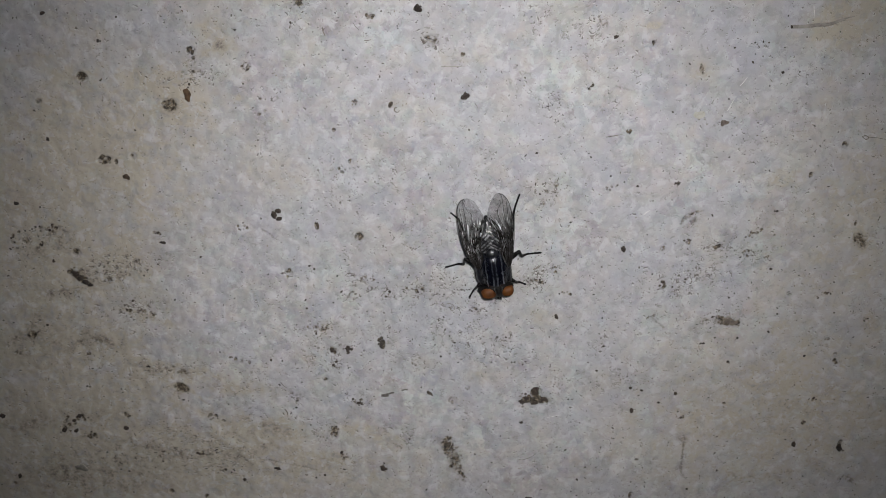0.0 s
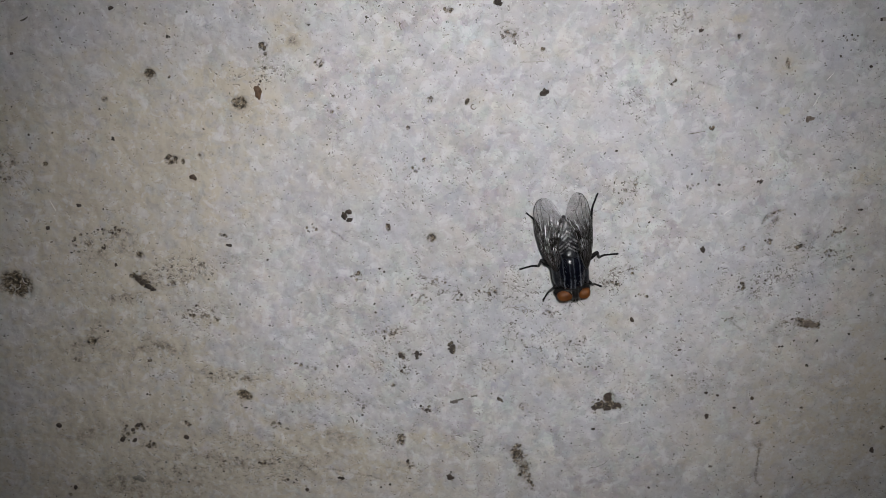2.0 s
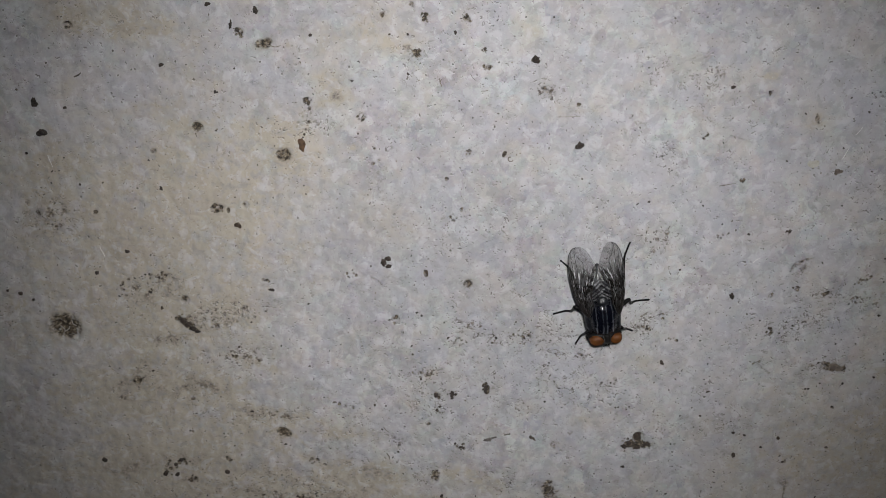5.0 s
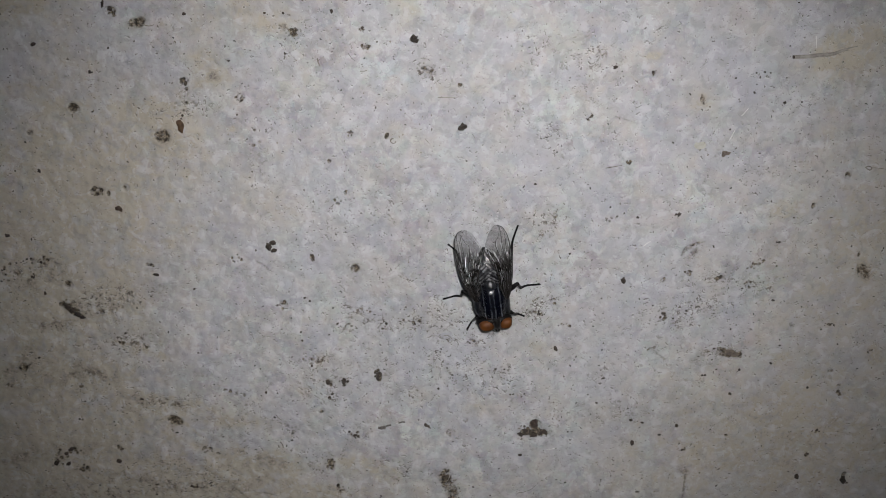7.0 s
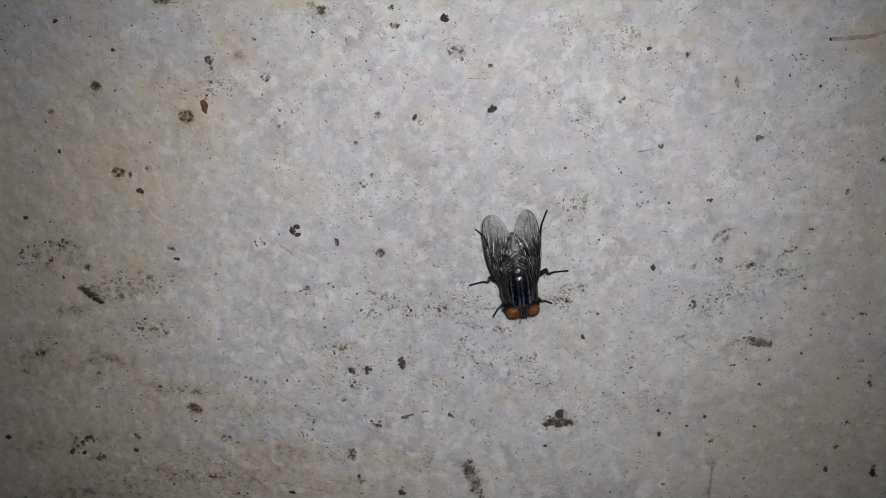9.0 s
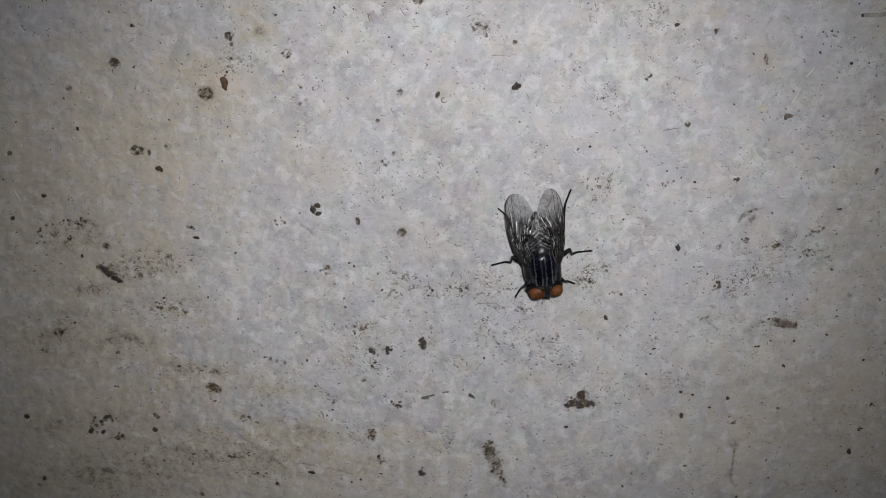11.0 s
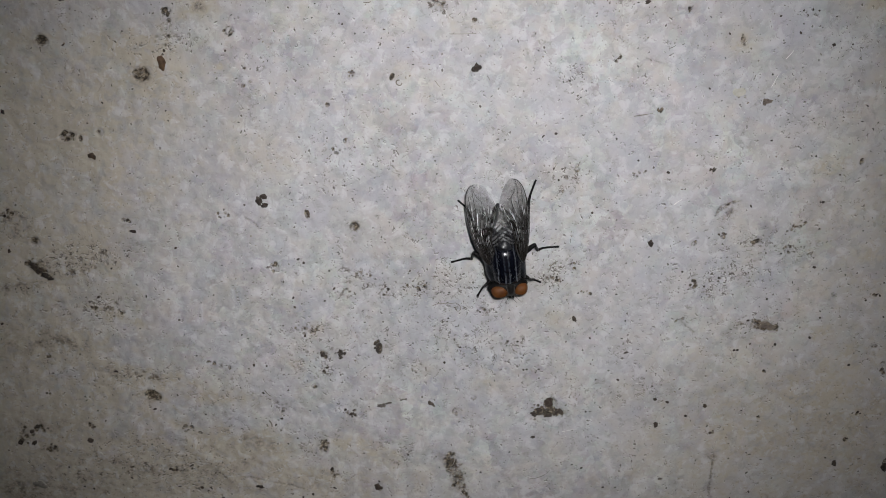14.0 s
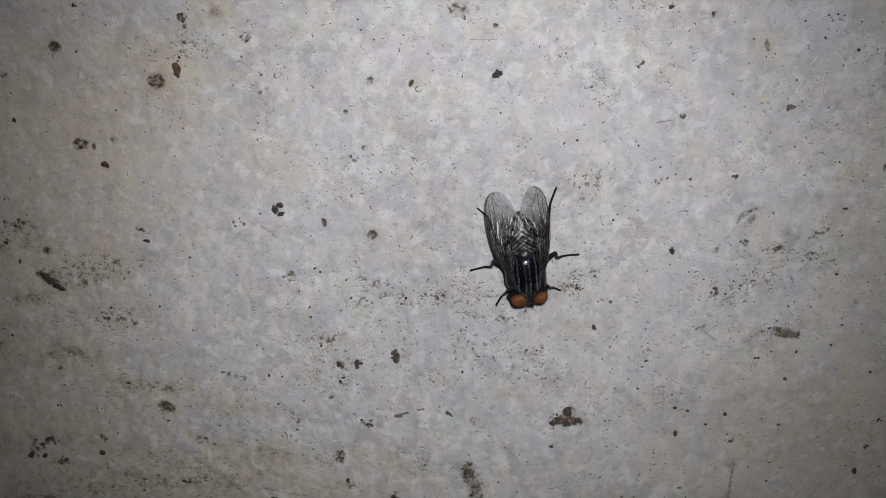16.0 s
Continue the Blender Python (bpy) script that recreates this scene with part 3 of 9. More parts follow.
pit(3.56, -30.39, 0.28, 0.23, 75, 0.08, 0.33)
pit(4.16, -31.56, 0.23, 0.18, 105, 0.09, 0.41)
pit(3.13, -31.20, 0.28, 0.31, 15, 0.10, 0.27)
pit(2.70, -31.70, 0.24, 0.30, 90, 0.11, 0.44)
pit(4.04, -32.80, 0.35, 0.37, 60, 0.07, 0.32)
pit(4.65, -33.43, 0.29, 0.32, 45, 0.12, 0.31)
pit(4.62, -34.11, 0.34, 0.33, 105, 0.07, 0.20)
pit(3.16, -32.48, 0.51, 0.35, 45, 0.09, 0.21)
pit(4.42, -32.96, 0.32, 0.22, 105, 0.13, 0.31)
pit(4.70, -33.48, 0.21, 0.18, 150, 0.06, 0.20)
pit(3.61, -31.89, 0.22, 0.27, 0, 0.06, 0.19)
pit(3.60, -33.86, 0.34, 0.31, 0, 0.05, 0.22)
pit(40.08, -9.24, 0.16, 0.15, 135, 0.10, 0.81)
pit(39.79, -8.81, 0.24, 0.31, 0, 0.10, 0.64)
pit(39.28, -7.99, 0.12, 0.15, 105, 0.06, 0.70)
pit(41.49, -8.84, 0.23, 0.18, 90, 0.12, 0.67)
pit(39.21, -8.98, 0.22, 0.19, 15, 0.14, 0.60)
pit(40.29, -8.69, 0.17, 0.21, 135, 0.06, 0.87)
pit(39.82, -9.05, 0.15, 0.20, 105, 0.10, 0.78)
pit(39.60, -8.89, 0.34, 0.24, 0, 0.13, 0.49)
pit(39.69, -8.41, 0.15, 0.21, 0, 0.12, 0.52)
pit(41.21, -8.90, 0.36, 0.33, 105, 0.08, 0.53)
pit(41.30, -8.70, 0.16, 0.14, 120, 0.12, 0.67)
pit(36.95, -8.39, 0.42, 0.32, 15, 0.08, 0.36)
pit(38.99, -8.04, 0.29, 0.22, 135, 0.06, 0.43)
pit(38.55, -7.96, 0.43, 0.30, 105, 0.09, 0.43)
pit(39.19, -8.29, 0.29, 0.24, 15, 0.11, 0.41)
pit(38.71, -8.85, 0.29, 0.19, 90, 0.12, 0.33)
pit(38.68, -7.84, 0.13, 0.15, 150, 0.07, 0.38)
pit(40.95, -8.88, 0.26, 0.19, 60, 0.11, 0.60)
pit(41.27, -9.30, 0.06, 0.08, 0, 0.07, 0.74)
pit(41.34, -8.63, 0.26, 0.18, 75, 0.08, 0.77)
pit(41.57, -9.31, 0.18, 0.12, 45, 0.11, 0.79)
pit(41.68, -9.06, 0.07, 0.09, 0, 0.13, 0.51)
pit(12.86, -20.89, 0.27, 0.20, 45, 0.08, 0.66)
pit(14.77, -20.43, 0.35, 0.29, 60, 0.06, 0.69)
pit(13.22, -20.89, 0.38, 0.36, 90, 0.08, 0.86)
pit(12.79, -21.08, 0.22, 0.17, 105, 0.13, 0.81)
pit(15.46, -21.01, 0.20, 0.24, 120, 0.11, 0.91)
pit(16.05, -20.85, 0.24, 0.23, 60, 0.07, 0.92)
pit(14.05, -20.75, 0.24, 0.31, 75, 0.09, 0.72)
pit(13.44, -20.82, 0.13, 0.16, 150, 0.11, 0.81)
pit(14.36, -20.89, 0.28, 0.33, 45, 0.08, 0.92)
pit(13.49, -20.04, 0.22, 0.15, 105, 0.11, 0.57)
pit(12.70, -20.47, 0.15, 0.21, 90, 0.08, 0.67)
pit(13.51, -20.15, 0.29, 0.28, 75, 0.11, 0.79)
pit(15.15, -20.37, 0.12, 0.15, 45, 0.12, 0.76)
pit(15.19, -21.00, 0.16, 0.15, 90, 0.14, 0.86)
pit(14.75, -20.51, 0.22, 0.22, 90, 0.06, 0.84)
pit(15.53, -20.44, 0.11, 0.13, 165, 0.07, 0.80)
pit(12.83, -20.36, 0.17, 0.21, 45, 0.05, 0.73)
pit(12.60, -19.71, 0.15, 0.12, 90, 0.10, 0.59)
pit(12.40, -20.08, 0.17, 0.20, 90, 0.06, 0.45)
pit(13.04, -19.79, 0.21, 0.21, 165, 0.12, 0.59)
pit(-47.73, -1.38, 0.26, 0.23, 165, 0.13, 0.73)
pit(-47.52, -1.46, 0.16, 0.12, 120, 0.12, 0.90)
pit(-46.91, -0.77, 0.09, 0.09, 165, 0.09, 0.79)
pit(-47.37, -1.11, 0.22, 0.21, 60, 0.09, 0.70)
pit(-46.79, -1.96, 0.14, 0.10, 105, 0.13, 0.63)
pit(-46.08, -2.39, 0.11, 0.14, 90, 0.06, 0.85)
pit(-46.51, -2.15, 0.10, 0.12, 165, 0.10, 0.73)
pit(-45.97, -2.71, 0.36, 0.26, 165, 0.08, 0.69)
pit(-46.54, -2.30, 0.31, 0.26, 90, 0.05, 1.01)
pit(-45.42, -2.75, 0.23, 0.21, 105, 0.05, 0.72)
pit(-46.08, -2.79, 0.15, 0.11, 105, 0.09, 0.82)
pit(-45.60, -2.18, 0.27, 0.18, 0, 0.10, 0.80)
pit(-45.30, -3.33, 0.16, 0.19, 135, 0.11, 0.88)
pit(-44.69, -3.29, 0.08, 0.08, 135, 0.09, 0.35)
pit(-45.11, -2.96, 0.15, 0.15, 135, 0.12, 0.29)
pit(-29.79, 25.91, 0.25, 0.31, 120, 0.08, 0.29)
pit(-29.01, 24.25, 0.15, 0.20, 165, 0.09, 0.37)
pit(-29.23, 26.09, 0.13, 0.18, 150, 0.14, 0.34)
pit(-29.18, 25.23, 0.27, 0.24, 60, 0.06, 0.35)
pit(-29.60, 24.33, 0.41, 0.28, 0, 0.07, 0.30)
pit(-27.98, 25.06, 0.29, 0.28, 120, 0.12, 0.40)
pit(-28.74, 25.65, 0.32, 0.23, 135, 0.08, 0.27)
pit(-30.25, 25.11, 0.37, 0.27, 150, 0.11, 0.36)
pit(-28.30, 25.40, 0.21, 0.30, 120, 0.09, 0.26)
pit(-29.01, 25.26, 0.25, 0.20, 90, 0.13, 0.32)
pit(-41.68, 0.21, 0.09, 0.13, 165, 0.12, 0.17)
pit(-38.36, -1.12, 0.14, 0.17, 30, 0.13, 0.15)
pit(-38.23, -0.26, 0.31, 0.22, 0, 0.12, 0.12)
pit(-42.47, -2.53, 0.27, 0.23, 30, 0.08, 0.17)
pit(-43.23, -1.79, 0.26, 0.33, 165, 0.10, 0.15)
pit(-42.30, -0.64, 0.24, 0.16, 150, 0.09, 0.11)
pit(-44.40, -1.50, 0.28, 0.31, 15, 0.07, 0.15)
pit(-39.09, -0.90, 0.26, 0.19, 135, 0.07, 0.12)
pit(-42.40, -0.08, 0.17, 0.17, 150, 0.07, 0.14)
pit(-40.64, -1.99, 0.22, 0.24, 105, 0.06, 0.10)
pit(-39.75, -1.73, 0.27, 0.21, 105, 0.06, 0.16)
pit(-38.99, -0.29, 0.14, 0.13, 165, 0.07, 0.16)
pit(-40.79, -0.23, 0.18, 0.24, 135, 0.09, 0.10)
pit(-43.51, -0.45, 0.34, 0.32, 165, 0.09, 0.11)
pit(-43.02, -1.34, 0.38, 0.29, 15, 0.05, 0.09)
pit(-41.04, -1.42, 0.30, 0.25, 0, 0.13, 0.09)
pit(-48.59, 4.81, 0.29, 0.26, 15, 0.06, 0.50)
pit(-48.51, 4.85, 0.19, 0.17, 45, 0.07, 0.46)
pit(-49.04, 4.94, 0.14, 0.14, 15, 0.13, 0.50)
pit(-50.54, 4.42, 0.19, 0.13, 120, 0.09, 0.34)
pit(-48.96, 5.21, 0.20, 0.27, 135, 0.10, 0.53)
pit(-49.49, 4.90, 0.18, 0.14, 15, 0.12, 0.49)
pit(-49.05, 4.32, 0.24, 0.23, 105, 0.12, 0.32)
pit(-50.50, 4.86, 0.37, 0.27, 15, 0.14, 0.40)
pit(-54.26, 2.94, 0.43, 0.29, 150, 0.08, 0.36)
pit(-53.11, 3.22, 0.34, 0.33, 60, 0.06, 0.28)
pit(-53.43, 3.28, 0.11, 0.13, 165, 0.08, 0.40)
pit(-52.49, 3.03, 0.39, 0.32, 60, 0.10, 0.31)
pit(-54.17, 3.82, 0.20, 0.29, 0, 0.10, 0.41)
pit(-53.85, 2.09, 0.18, 0.18, 90, 0.08, 0.44)
pit(-54.07, 3.98, 0.24, 0.16, 120, 0.13, 0.31)
pit(-52.97, 3.11, 0.15, 0.19, 15, 0.13, 0.30)
pit(-53.34, 4.35, 0.21, 0.23, 75, 0.12, 0.41)
pit(-52.43, 3.35, 0.25, 0.19, 105, 0.08, 0.34)
pit(-19.03, -2.10, 0.16, 0.17, 90, 0.11, 0.54)
pit(-18.71, -1.07, 0.25, 0.17, 15, 0.11, 0.51)
pit(-18.73, -0.99, 0.29, 0.21, 105, 0.11, 0.38)
pit(-19.02, -1.41, 0.16, 0.11, 0, 0.12, 0.48)
pit(-18.68, -1.41, 0.20, 0.15, 105, 0.08, 0.36)
pit(-18.79, -1.30, 0.23, 0.19, 90, 0.06, 0.32)
pit(-18.40, -1.33, 0.09, 0.10, 165, 0.10, 0.50)
pit(-18.89, -1.46, 0.31, 0.22, 0, 0.09, 0.52)
pit(-14.09, -9.20, 0.17, 0.25, 105, 0.13, 0.27)
pit(-15.72, -10.13, 0.23, 0.20, 150, 0.13, 0.42)
pit(-14.51, -9.93, 0.19, 0.22, 0, 0.10, 0.39)
pit(-14.88, -9.92, 0.37, 0.25, 135, 0.10, 0.33)
pit(-15.71, -9.44, 0.37, 0.24, 15, 0.13, 0.27)
pit(-14.86, -9.33, 0.38, 0.29, 60, 0.06, 0.30)
pit(-14.91, -9.88, 0.39, 0.26, 30, 0.05, 0.39)
pit(-14.20, -9.56, 0.25, 0.30, 0, 0.13, 0.40)
pit(-13.02, -12.75, 0.09, 0.12, 30, 0.13, 0.37)
pit(-13.17, -13.44, 0.12, 0.12, 165, 0.10, 0.41)
pit(-13.36, -13.15, 0.12, 0.11, 15, 0.06, 0.38)
pit(-13.23, -15.43, 0.12, 0.08, 120, 0.11, 0.67)
pit(-13.48, -15.08, 0.10, 0.09, 60, 0.05, 0.54)
pit(-12.88, -14.70, 0.14, 0.14, 90, 0.10, 0.73)
pit(-13.36, -15.40, 0.19, 0.13, 45, 0.09, 0.63)
pit(-13.05, -15.52, 0.12, 0.17, 105, 0.08, 0.61)
pit(-9.75, -21.23, 0.17, 0.21, 150, 0.07, 0.62)
pit(-9.66, -21.25, 0.16, 0.15, 15, 0.10, 0.64)
pit(-10.57, -21.29, 0.20, 0.23, 90, 0.11, 0.45)
pit(-10.05, -21.56, 0.14, 0.15, 120, 0.06, 0.59)
pit(-9.82, -20.69, 0.29, 0.21, 15, 0.12, 0.63)
pit(-9.54, -21.46, 0.19, 0.13, 0, 0.10, 0.46)
pit(-9.82, -21.33, 0.20, 0.14, 105, 0.12, 0.44)
pit(-10.68, -21.00, 0.17, 0.18, 135, 0.13, 0.55)
pit(-11.44, -12.45, 0.21, 0.18, 105, 0.05, 0.74)
pit(-11.60, -12.52, 0.08, 0.10, 0, 0.11, 0.65)
pit(-11.24, -12.26, 0.12, 0.08, 165, 0.11, 0.73)
pit(-11.73, -12.60, 0.12, 0.09, 30, 0.05, 0.70)
pit(-11.46, -12.22, 0.11, 0.12, 150, 0.12, 0.72)
pit(-11.99, -12.69, 0.07, 0.10, 30, 0.05, 1.01)
pit(-11.32, -12.82, 0.14, 0.14, 75, 0.10, 0.91)
pit(-11.25, -13.23, 0.13, 0.14, 120, 0.09, 0.97)
pit(-11.19, -12.55, 0.11, 0.10, 15, 0.07, 0.76)
pit(-11.42, -13.36, 0.17, 0.11, 165, 0.09, 0.95)
pit(-10.93, -12.29, 0.07, 0.09, 105, 0.12, 1.00)
pit(-11.09, -12.42, 0.06, 0.09, 45, 0.13, 0.66)
pit(-7.16, -11.25, 0.18, 0.16, 30, 0.07, 0.89)
pit(-7.20, -11.93, 0.12, 0.11, 105, 0.10, 0.81)
pit(-6.46, -11.63, 0.16, 0.20, 135, 0.11, 0.55)
pit(-6.59, -12.45, 0.22, 0.15, 105, 0.12, 0.86)
pit(-6.76, -10.99, 0.16, 0.19, 15, 0.13, 0.65)
pit(-6.52, -11.62, 0.08, 0.10, 60, 0.10, 0.93)
pit(-6.70, -11.99, 0.15, 0.12, 30, 0.11, 0.91)
pit(-6.89, -12.26, 0.17, 0.18, 15, 0.11, 0.76)
pit(-6.81, -12.34, 0.09, 0.11, 45, 0.10, 0.92)
pit(-6.73, -11.92, 0.12, 0.09, 150, 0.10, 0.73)
pit(-6.64, -11.49, 0.19, 0.21, 120, 0.08, 0.91)
pit(-7.19, -11.33, 0.16, 0.21, 165, 0.09, 0.64)
pit(-13.95, -25.08, 0.17, 0.21, 15, 0.08, 0.55)
pit(-13.36, -25.07, 0.14, 0.14, 60, 0.07, 0.47)
pit(-14.13, -26.17, 0.14, 0.13, 150, 0.07, 0.55)
pit(-13.59, -25.52, 0.14, 0.12, 150, 0.10, 0.66)
pit(-13.48, -26.41, 0.20, 0.29, 60, 0.12, 0.42)
pit(-13.62, -26.15, 0.27, 0.19, 150, 0.11, 0.57)
pit(-13.52, -26.55, 0.36, 0.25, 45, 0.13, 0.65)
pit(-13.56, -25.60, 0.38, 0.31, 120, 0.10, 0.59)
pit(-13.14, -25.48, 0.23, 0.21, 135, 0.12, 0.39)
pit(-13.97, -25.30, 0.32, 0.21, 30, 0.11, 0.39)
pit(-6.47, -32.13, 0.19, 0.16, 90, 0.07, 0.67)
pit(-6.96, -31.62, 0.18, 0.20, 135, 0.13, 0.54)
pit(-6.53, -32.09, 0.19, 0.15, 165, 0.13, 0.57)
pit(-6.69, -32.61, 0.08, 0.11, 30, 0.06, 0.87)
pit(-7.22, -31.87, 0.24, 0.19, 165, 0.05, 0.57)
pit(-7.05, -31.81, 0.07, 0.10, 150, 0.12, 0.60)
pit(32.91, 25.84, 0.10, 0.11, 90, 0.12, 0.24)
pit(33.27, 25.71, 0.12, 0.13, 120, 0.10, 0.30)
pit(33.22, 25.23, 0.09, 0.09, 105, 0.09, 0.34)
pit(33.31, 25.21, 0.18, 0.13, 90, 0.10, 0.35)
pit(32.92, 26.27, 0.17, 0.15, 135, 0.09, 0.33)
pit(33.18, 26.18, 0.11, 0.08, 0, 0.12, 0.39)
pit(31.03, -3.36, 0.28, 0.30, 15, 0.11, 0.39)
pit(30.73, -2.77, 0.23, 0.29, 75, 0.13, 0.54)
pit(30.35, -3.39, 0.20, 0.19, 30, 0.12, 0.52)
pit(30.91, -3.59, 0.35, 0.30, 60, 0.13, 0.36)
pit(31.26, -3.47, 0.14, 0.13, 105, 0.07, 0.31)
pit(30.94, -2.95, 0.26, 0.26, 165, 0.12, 0.36)
pit(30.62, -2.88, 0.20, 0.16, 30, 0.08, 0.43)
pit(30.41, -3.42, 0.13, 0.13, 105, 0.14, 0.31)
pit(36.89, -1.92, 0.23, 0.17, 60, 0.07, 0.28)
pit(37.16, -1.81, 0.10, 0.09, 150, 0.09, 0.44)
pit(36.06, -1.87, 0.16, 0.14, 75, 0.14, 0.24)
pit(36.24, -2.33, 0.19, 0.16, 15, 0.08, 0.29)
pit(36.46, -1.97, 0.14, 0.20, 120, 0.10, 0.30)
pit(35.89, -2.04, 0.11, 0.14, 90, 0.14, 0.35)
pit(37.14, 1.99, 0.13, 0.12, 0, 0.14, 0.65)
pit(37.34, 2.00, 0.13, 0.17, 60, 0.13, 0.42)
pit(37.47, 2.23, 0.19, 0.12, 45, 0.09, 0.57)
pit(37.35, 2.09, 0.16, 0.15, 60, 0.08, 0.45)
pit(37.72, 2.53, 0.20, 0.18, 105, 0.11, 0.49)
pit(36.95, 2.20, 0.22, 0.18, 60, 0.13, 0.44)
pit(41.58, 0.93, 0.19, 0.21, 135, 0.13, 0.47)
pit(41.28, 1.55, 0.13, 0.09, 105, 0.14, 0.46)
pit(41.50, 1.00, 0.09, 0.11, 165, 0.08, 0.31)
pit(41.67, 1.65, 0.17, 0.18, 45, 0.09, 0.50)
pit(40.91, 1.46, 0.18, 0.20, 135, 0.09, 0.35)
pit(41.76, 1.61, 0.11, 0.10, 75, 0.13, 0.51)
pit(41.49, 1.76, 0.13, 0.10, 165, 0.06, 0.48)
pit(13.86, -2.63, 0.22, 0.28, 60, 0.10, 0.41)
pit(12.96, -3.28, 0.27, 0.26, 0, 0.13, 0.28)
pit(14.79, -2.80, 0.23, 0.21, 75, 0.12, 0.27)
pit(14.01, -3.60, 0.20, 0.19, 150, 0.14, 0.38)
pit(14.65, -2.83, 0.22, 0.20, 150, 0.08, 0.35)
pit(13.95, -2.53, 0.27, 0.28, 90, 0.06, 0.36)
pit(14.34, -2.93, 0.26, 0.26, 75, 0.08, 0.38)
pit(13.20, -2.78, 0.28, 0.34, 120, 0.13, 0.26)
pit(13.28, -2.70, 0.33, 0.27, 120, 0.10, 0.39)
pit(14.42, -2.82, 0.25, 0.27, 15, 0.08, 0.29)
pit(58.14, -27.66, 0.41, 0.27, 45, 0.12, 0.62)
pit(57.99, -28.12, 0.10, 0.11, 30, 0.09, 0.55)
pit(57.81, -28.62, 0.16, 0.20, 60, 0.06, 0.56)
pit(58.27, -28.75, 0.12, 0.13, 45, 0.11, 0.42)
pit(57.82, -28.65, 0.16, 0.21, 15, 0.13, 0.53)
pit(58.80, -29.20, 0.16, 0.12, 105, 0.10, 0.65)
pit(58.02, -28.80, 0.33, 0.24, 90, 0.12, 0.58)
pit(57.97, -28.42, 0.24, 0.24, 60, 0.07, 0.42)
pit(-62.15, -1.35, 0.17, 0.25, 45, 0.14, 0.50)
pit(-62.11, -2.92, 0.32, 0.26, 165, 0.12, 0.46)
pit(-61.88, -2.73, 0.21, 0.24, 45, 0.12, 0.43)
pit(-63.15, -1.70, 0.25, 0.23, 150, 0.13, 0.53)
pit(-62.80, -1.32, 0.44, 0.33, 150, 0.09, 0.37)
pit(-61.58, -2.01, 0.19, 0.20, 30, 0.11, 0.53)
pit(-63.21, -2.00, 0.21, 0.15, 60, 0.13, 0.43)
pit(-63.14, -2.60, 0.20, 0.25, 135, 0.05, 0.32)
pit(-63.42, -3.31, 0.18, 0.15, 120, 0.08, 0.51)
pit(-61.24, -3.53, 0.17, 0.17, 15, 0.12, 0.54)
pit(-62.20, -2.10, 0.13, 0.14, 135, 0.13, 0.35)
pit(-63.46, -1.54, 0.12, 0.16, 45, 0.13, 0.31)
pit(-63.17, -3.48, 0.33, 0.26, 60, 0.07, 0.34)
pit(-62.51, -2.67, 0.24, 0.27, 120, 0.13, 0.47)
pit(-36.52, 35.72, 0.07, 0.10, 105, 0.06, 0.63)
pit(-36.81, 35.95, 0.11, 0.15, 60, 0.05, 0.53)
pit(-36.98, 35.91, 0.14, 0.17, 75, 0.09, 0.61)
pit(-36.88, 36.05, 0.15, 0.19, 165, 0.09, 0.39)
pit(-37.21, 35.82, 0.15, 0.13, 45, 0.10, 0.62)
pit(-36.85, 36.31, 0.09, 0.10, 0, 0.10, 0.37)
pit(-37.01, 36.47, 0.28, 0.21, 165, 0.09, 0.40)
pit(-36.60, 35.63, 0.28, 0.21, 30, 0.05, 0.62)
pit(-37.05, 36.45, 0.11, 0.10, 105, 0.05, 0.53)
pit(-15.88, 33.70, 0.23, 0.22, 60, 0.13, 0.23)
pit(-15.82, 33.35, 0.23, 0.19, 165, 0.12, 0.20)
pit(-15.48, 33.78, 0.27, 0.20, 45, 0.08, 0.17)
pit(-16.36, 33.98, 0.11, 0.15, 30, 0.11, 0.26)
pit(-15.51, 33.38, 0.18, 0.16, 165, 0.13, 0.28)
pit(-15.54, 33.95, 0.12, 0.10, 165, 0.14, 0.17)
pit(-15.86, 33.13, 0.13, 0.13, 15, 0.07, 0.26)
pit(-16.10, 34.04, 0.14, 0.17, 105, 0.13, 0.25)
pit(-61.67, 15.29, 0.16, 0.15, 0, 0.09, 0.40)
pit(-64.26, 11.55, 0.19, 0.16, 90, 0.12, 0.29)
pit(-60.82, 13.30, 0.21, 0.23, 120, 0.11, 0.30)
pit(-62.09, 11.93, 0.11, 0.16, 75, 0.07, 0.40)
pit(-61.85, 13.89, 0.20, 0.13, 120, 0.05, 0.35)
pit(-63.56, 13.71, 0.23, 0.18, 120, 0.08, 0.40)
pit(-61.06, 11.83, 0.29, 0.25, 90, 0.05, 0.43)
pit(-63.85, 13.52, 0.22, 0.15, 0, 0.08, 0.35)
pit(-61.86, 13.17, 0.24, 0.18, 45, 0.12, 0.35)
pit(-62.28, 14.01, 0.23, 0.23, 0, 0.11, 0.24)
pit(-60.43, 13.68, 0.42, 0.32, 165, 0.08, 0.31)
pit(-63.04, 12.58, 0.35, 0.25, 90, 0.11, 0.24)
pit(-63.94, 13.25, 0.20, 0.24, 45, 0.07, 0.26)
pit(-61.59, 14.68, 0.17, 0.16, 135, 0.09, 0.42)
pit(-61.60, 11.68, 0.21, 0.25, 120, 0.06, 0.39)
pit(-63.53, 13.33, 0.21, 0.23, 45, 0.09, 0.29)
pit(-49.42, -25.37, 0.23, 0.34, 165, 0.12, 0.43)
pit(-50.74, -24.63, 0.15, 0.18, 60, 0.06, 0.34)
pit(-49.97, -24.47, 0.27, 0.31, 0, 0.12, 0.37)
pit(-50.71, -25.70, 0.18, 0.16, 120, 0.06, 0.55)
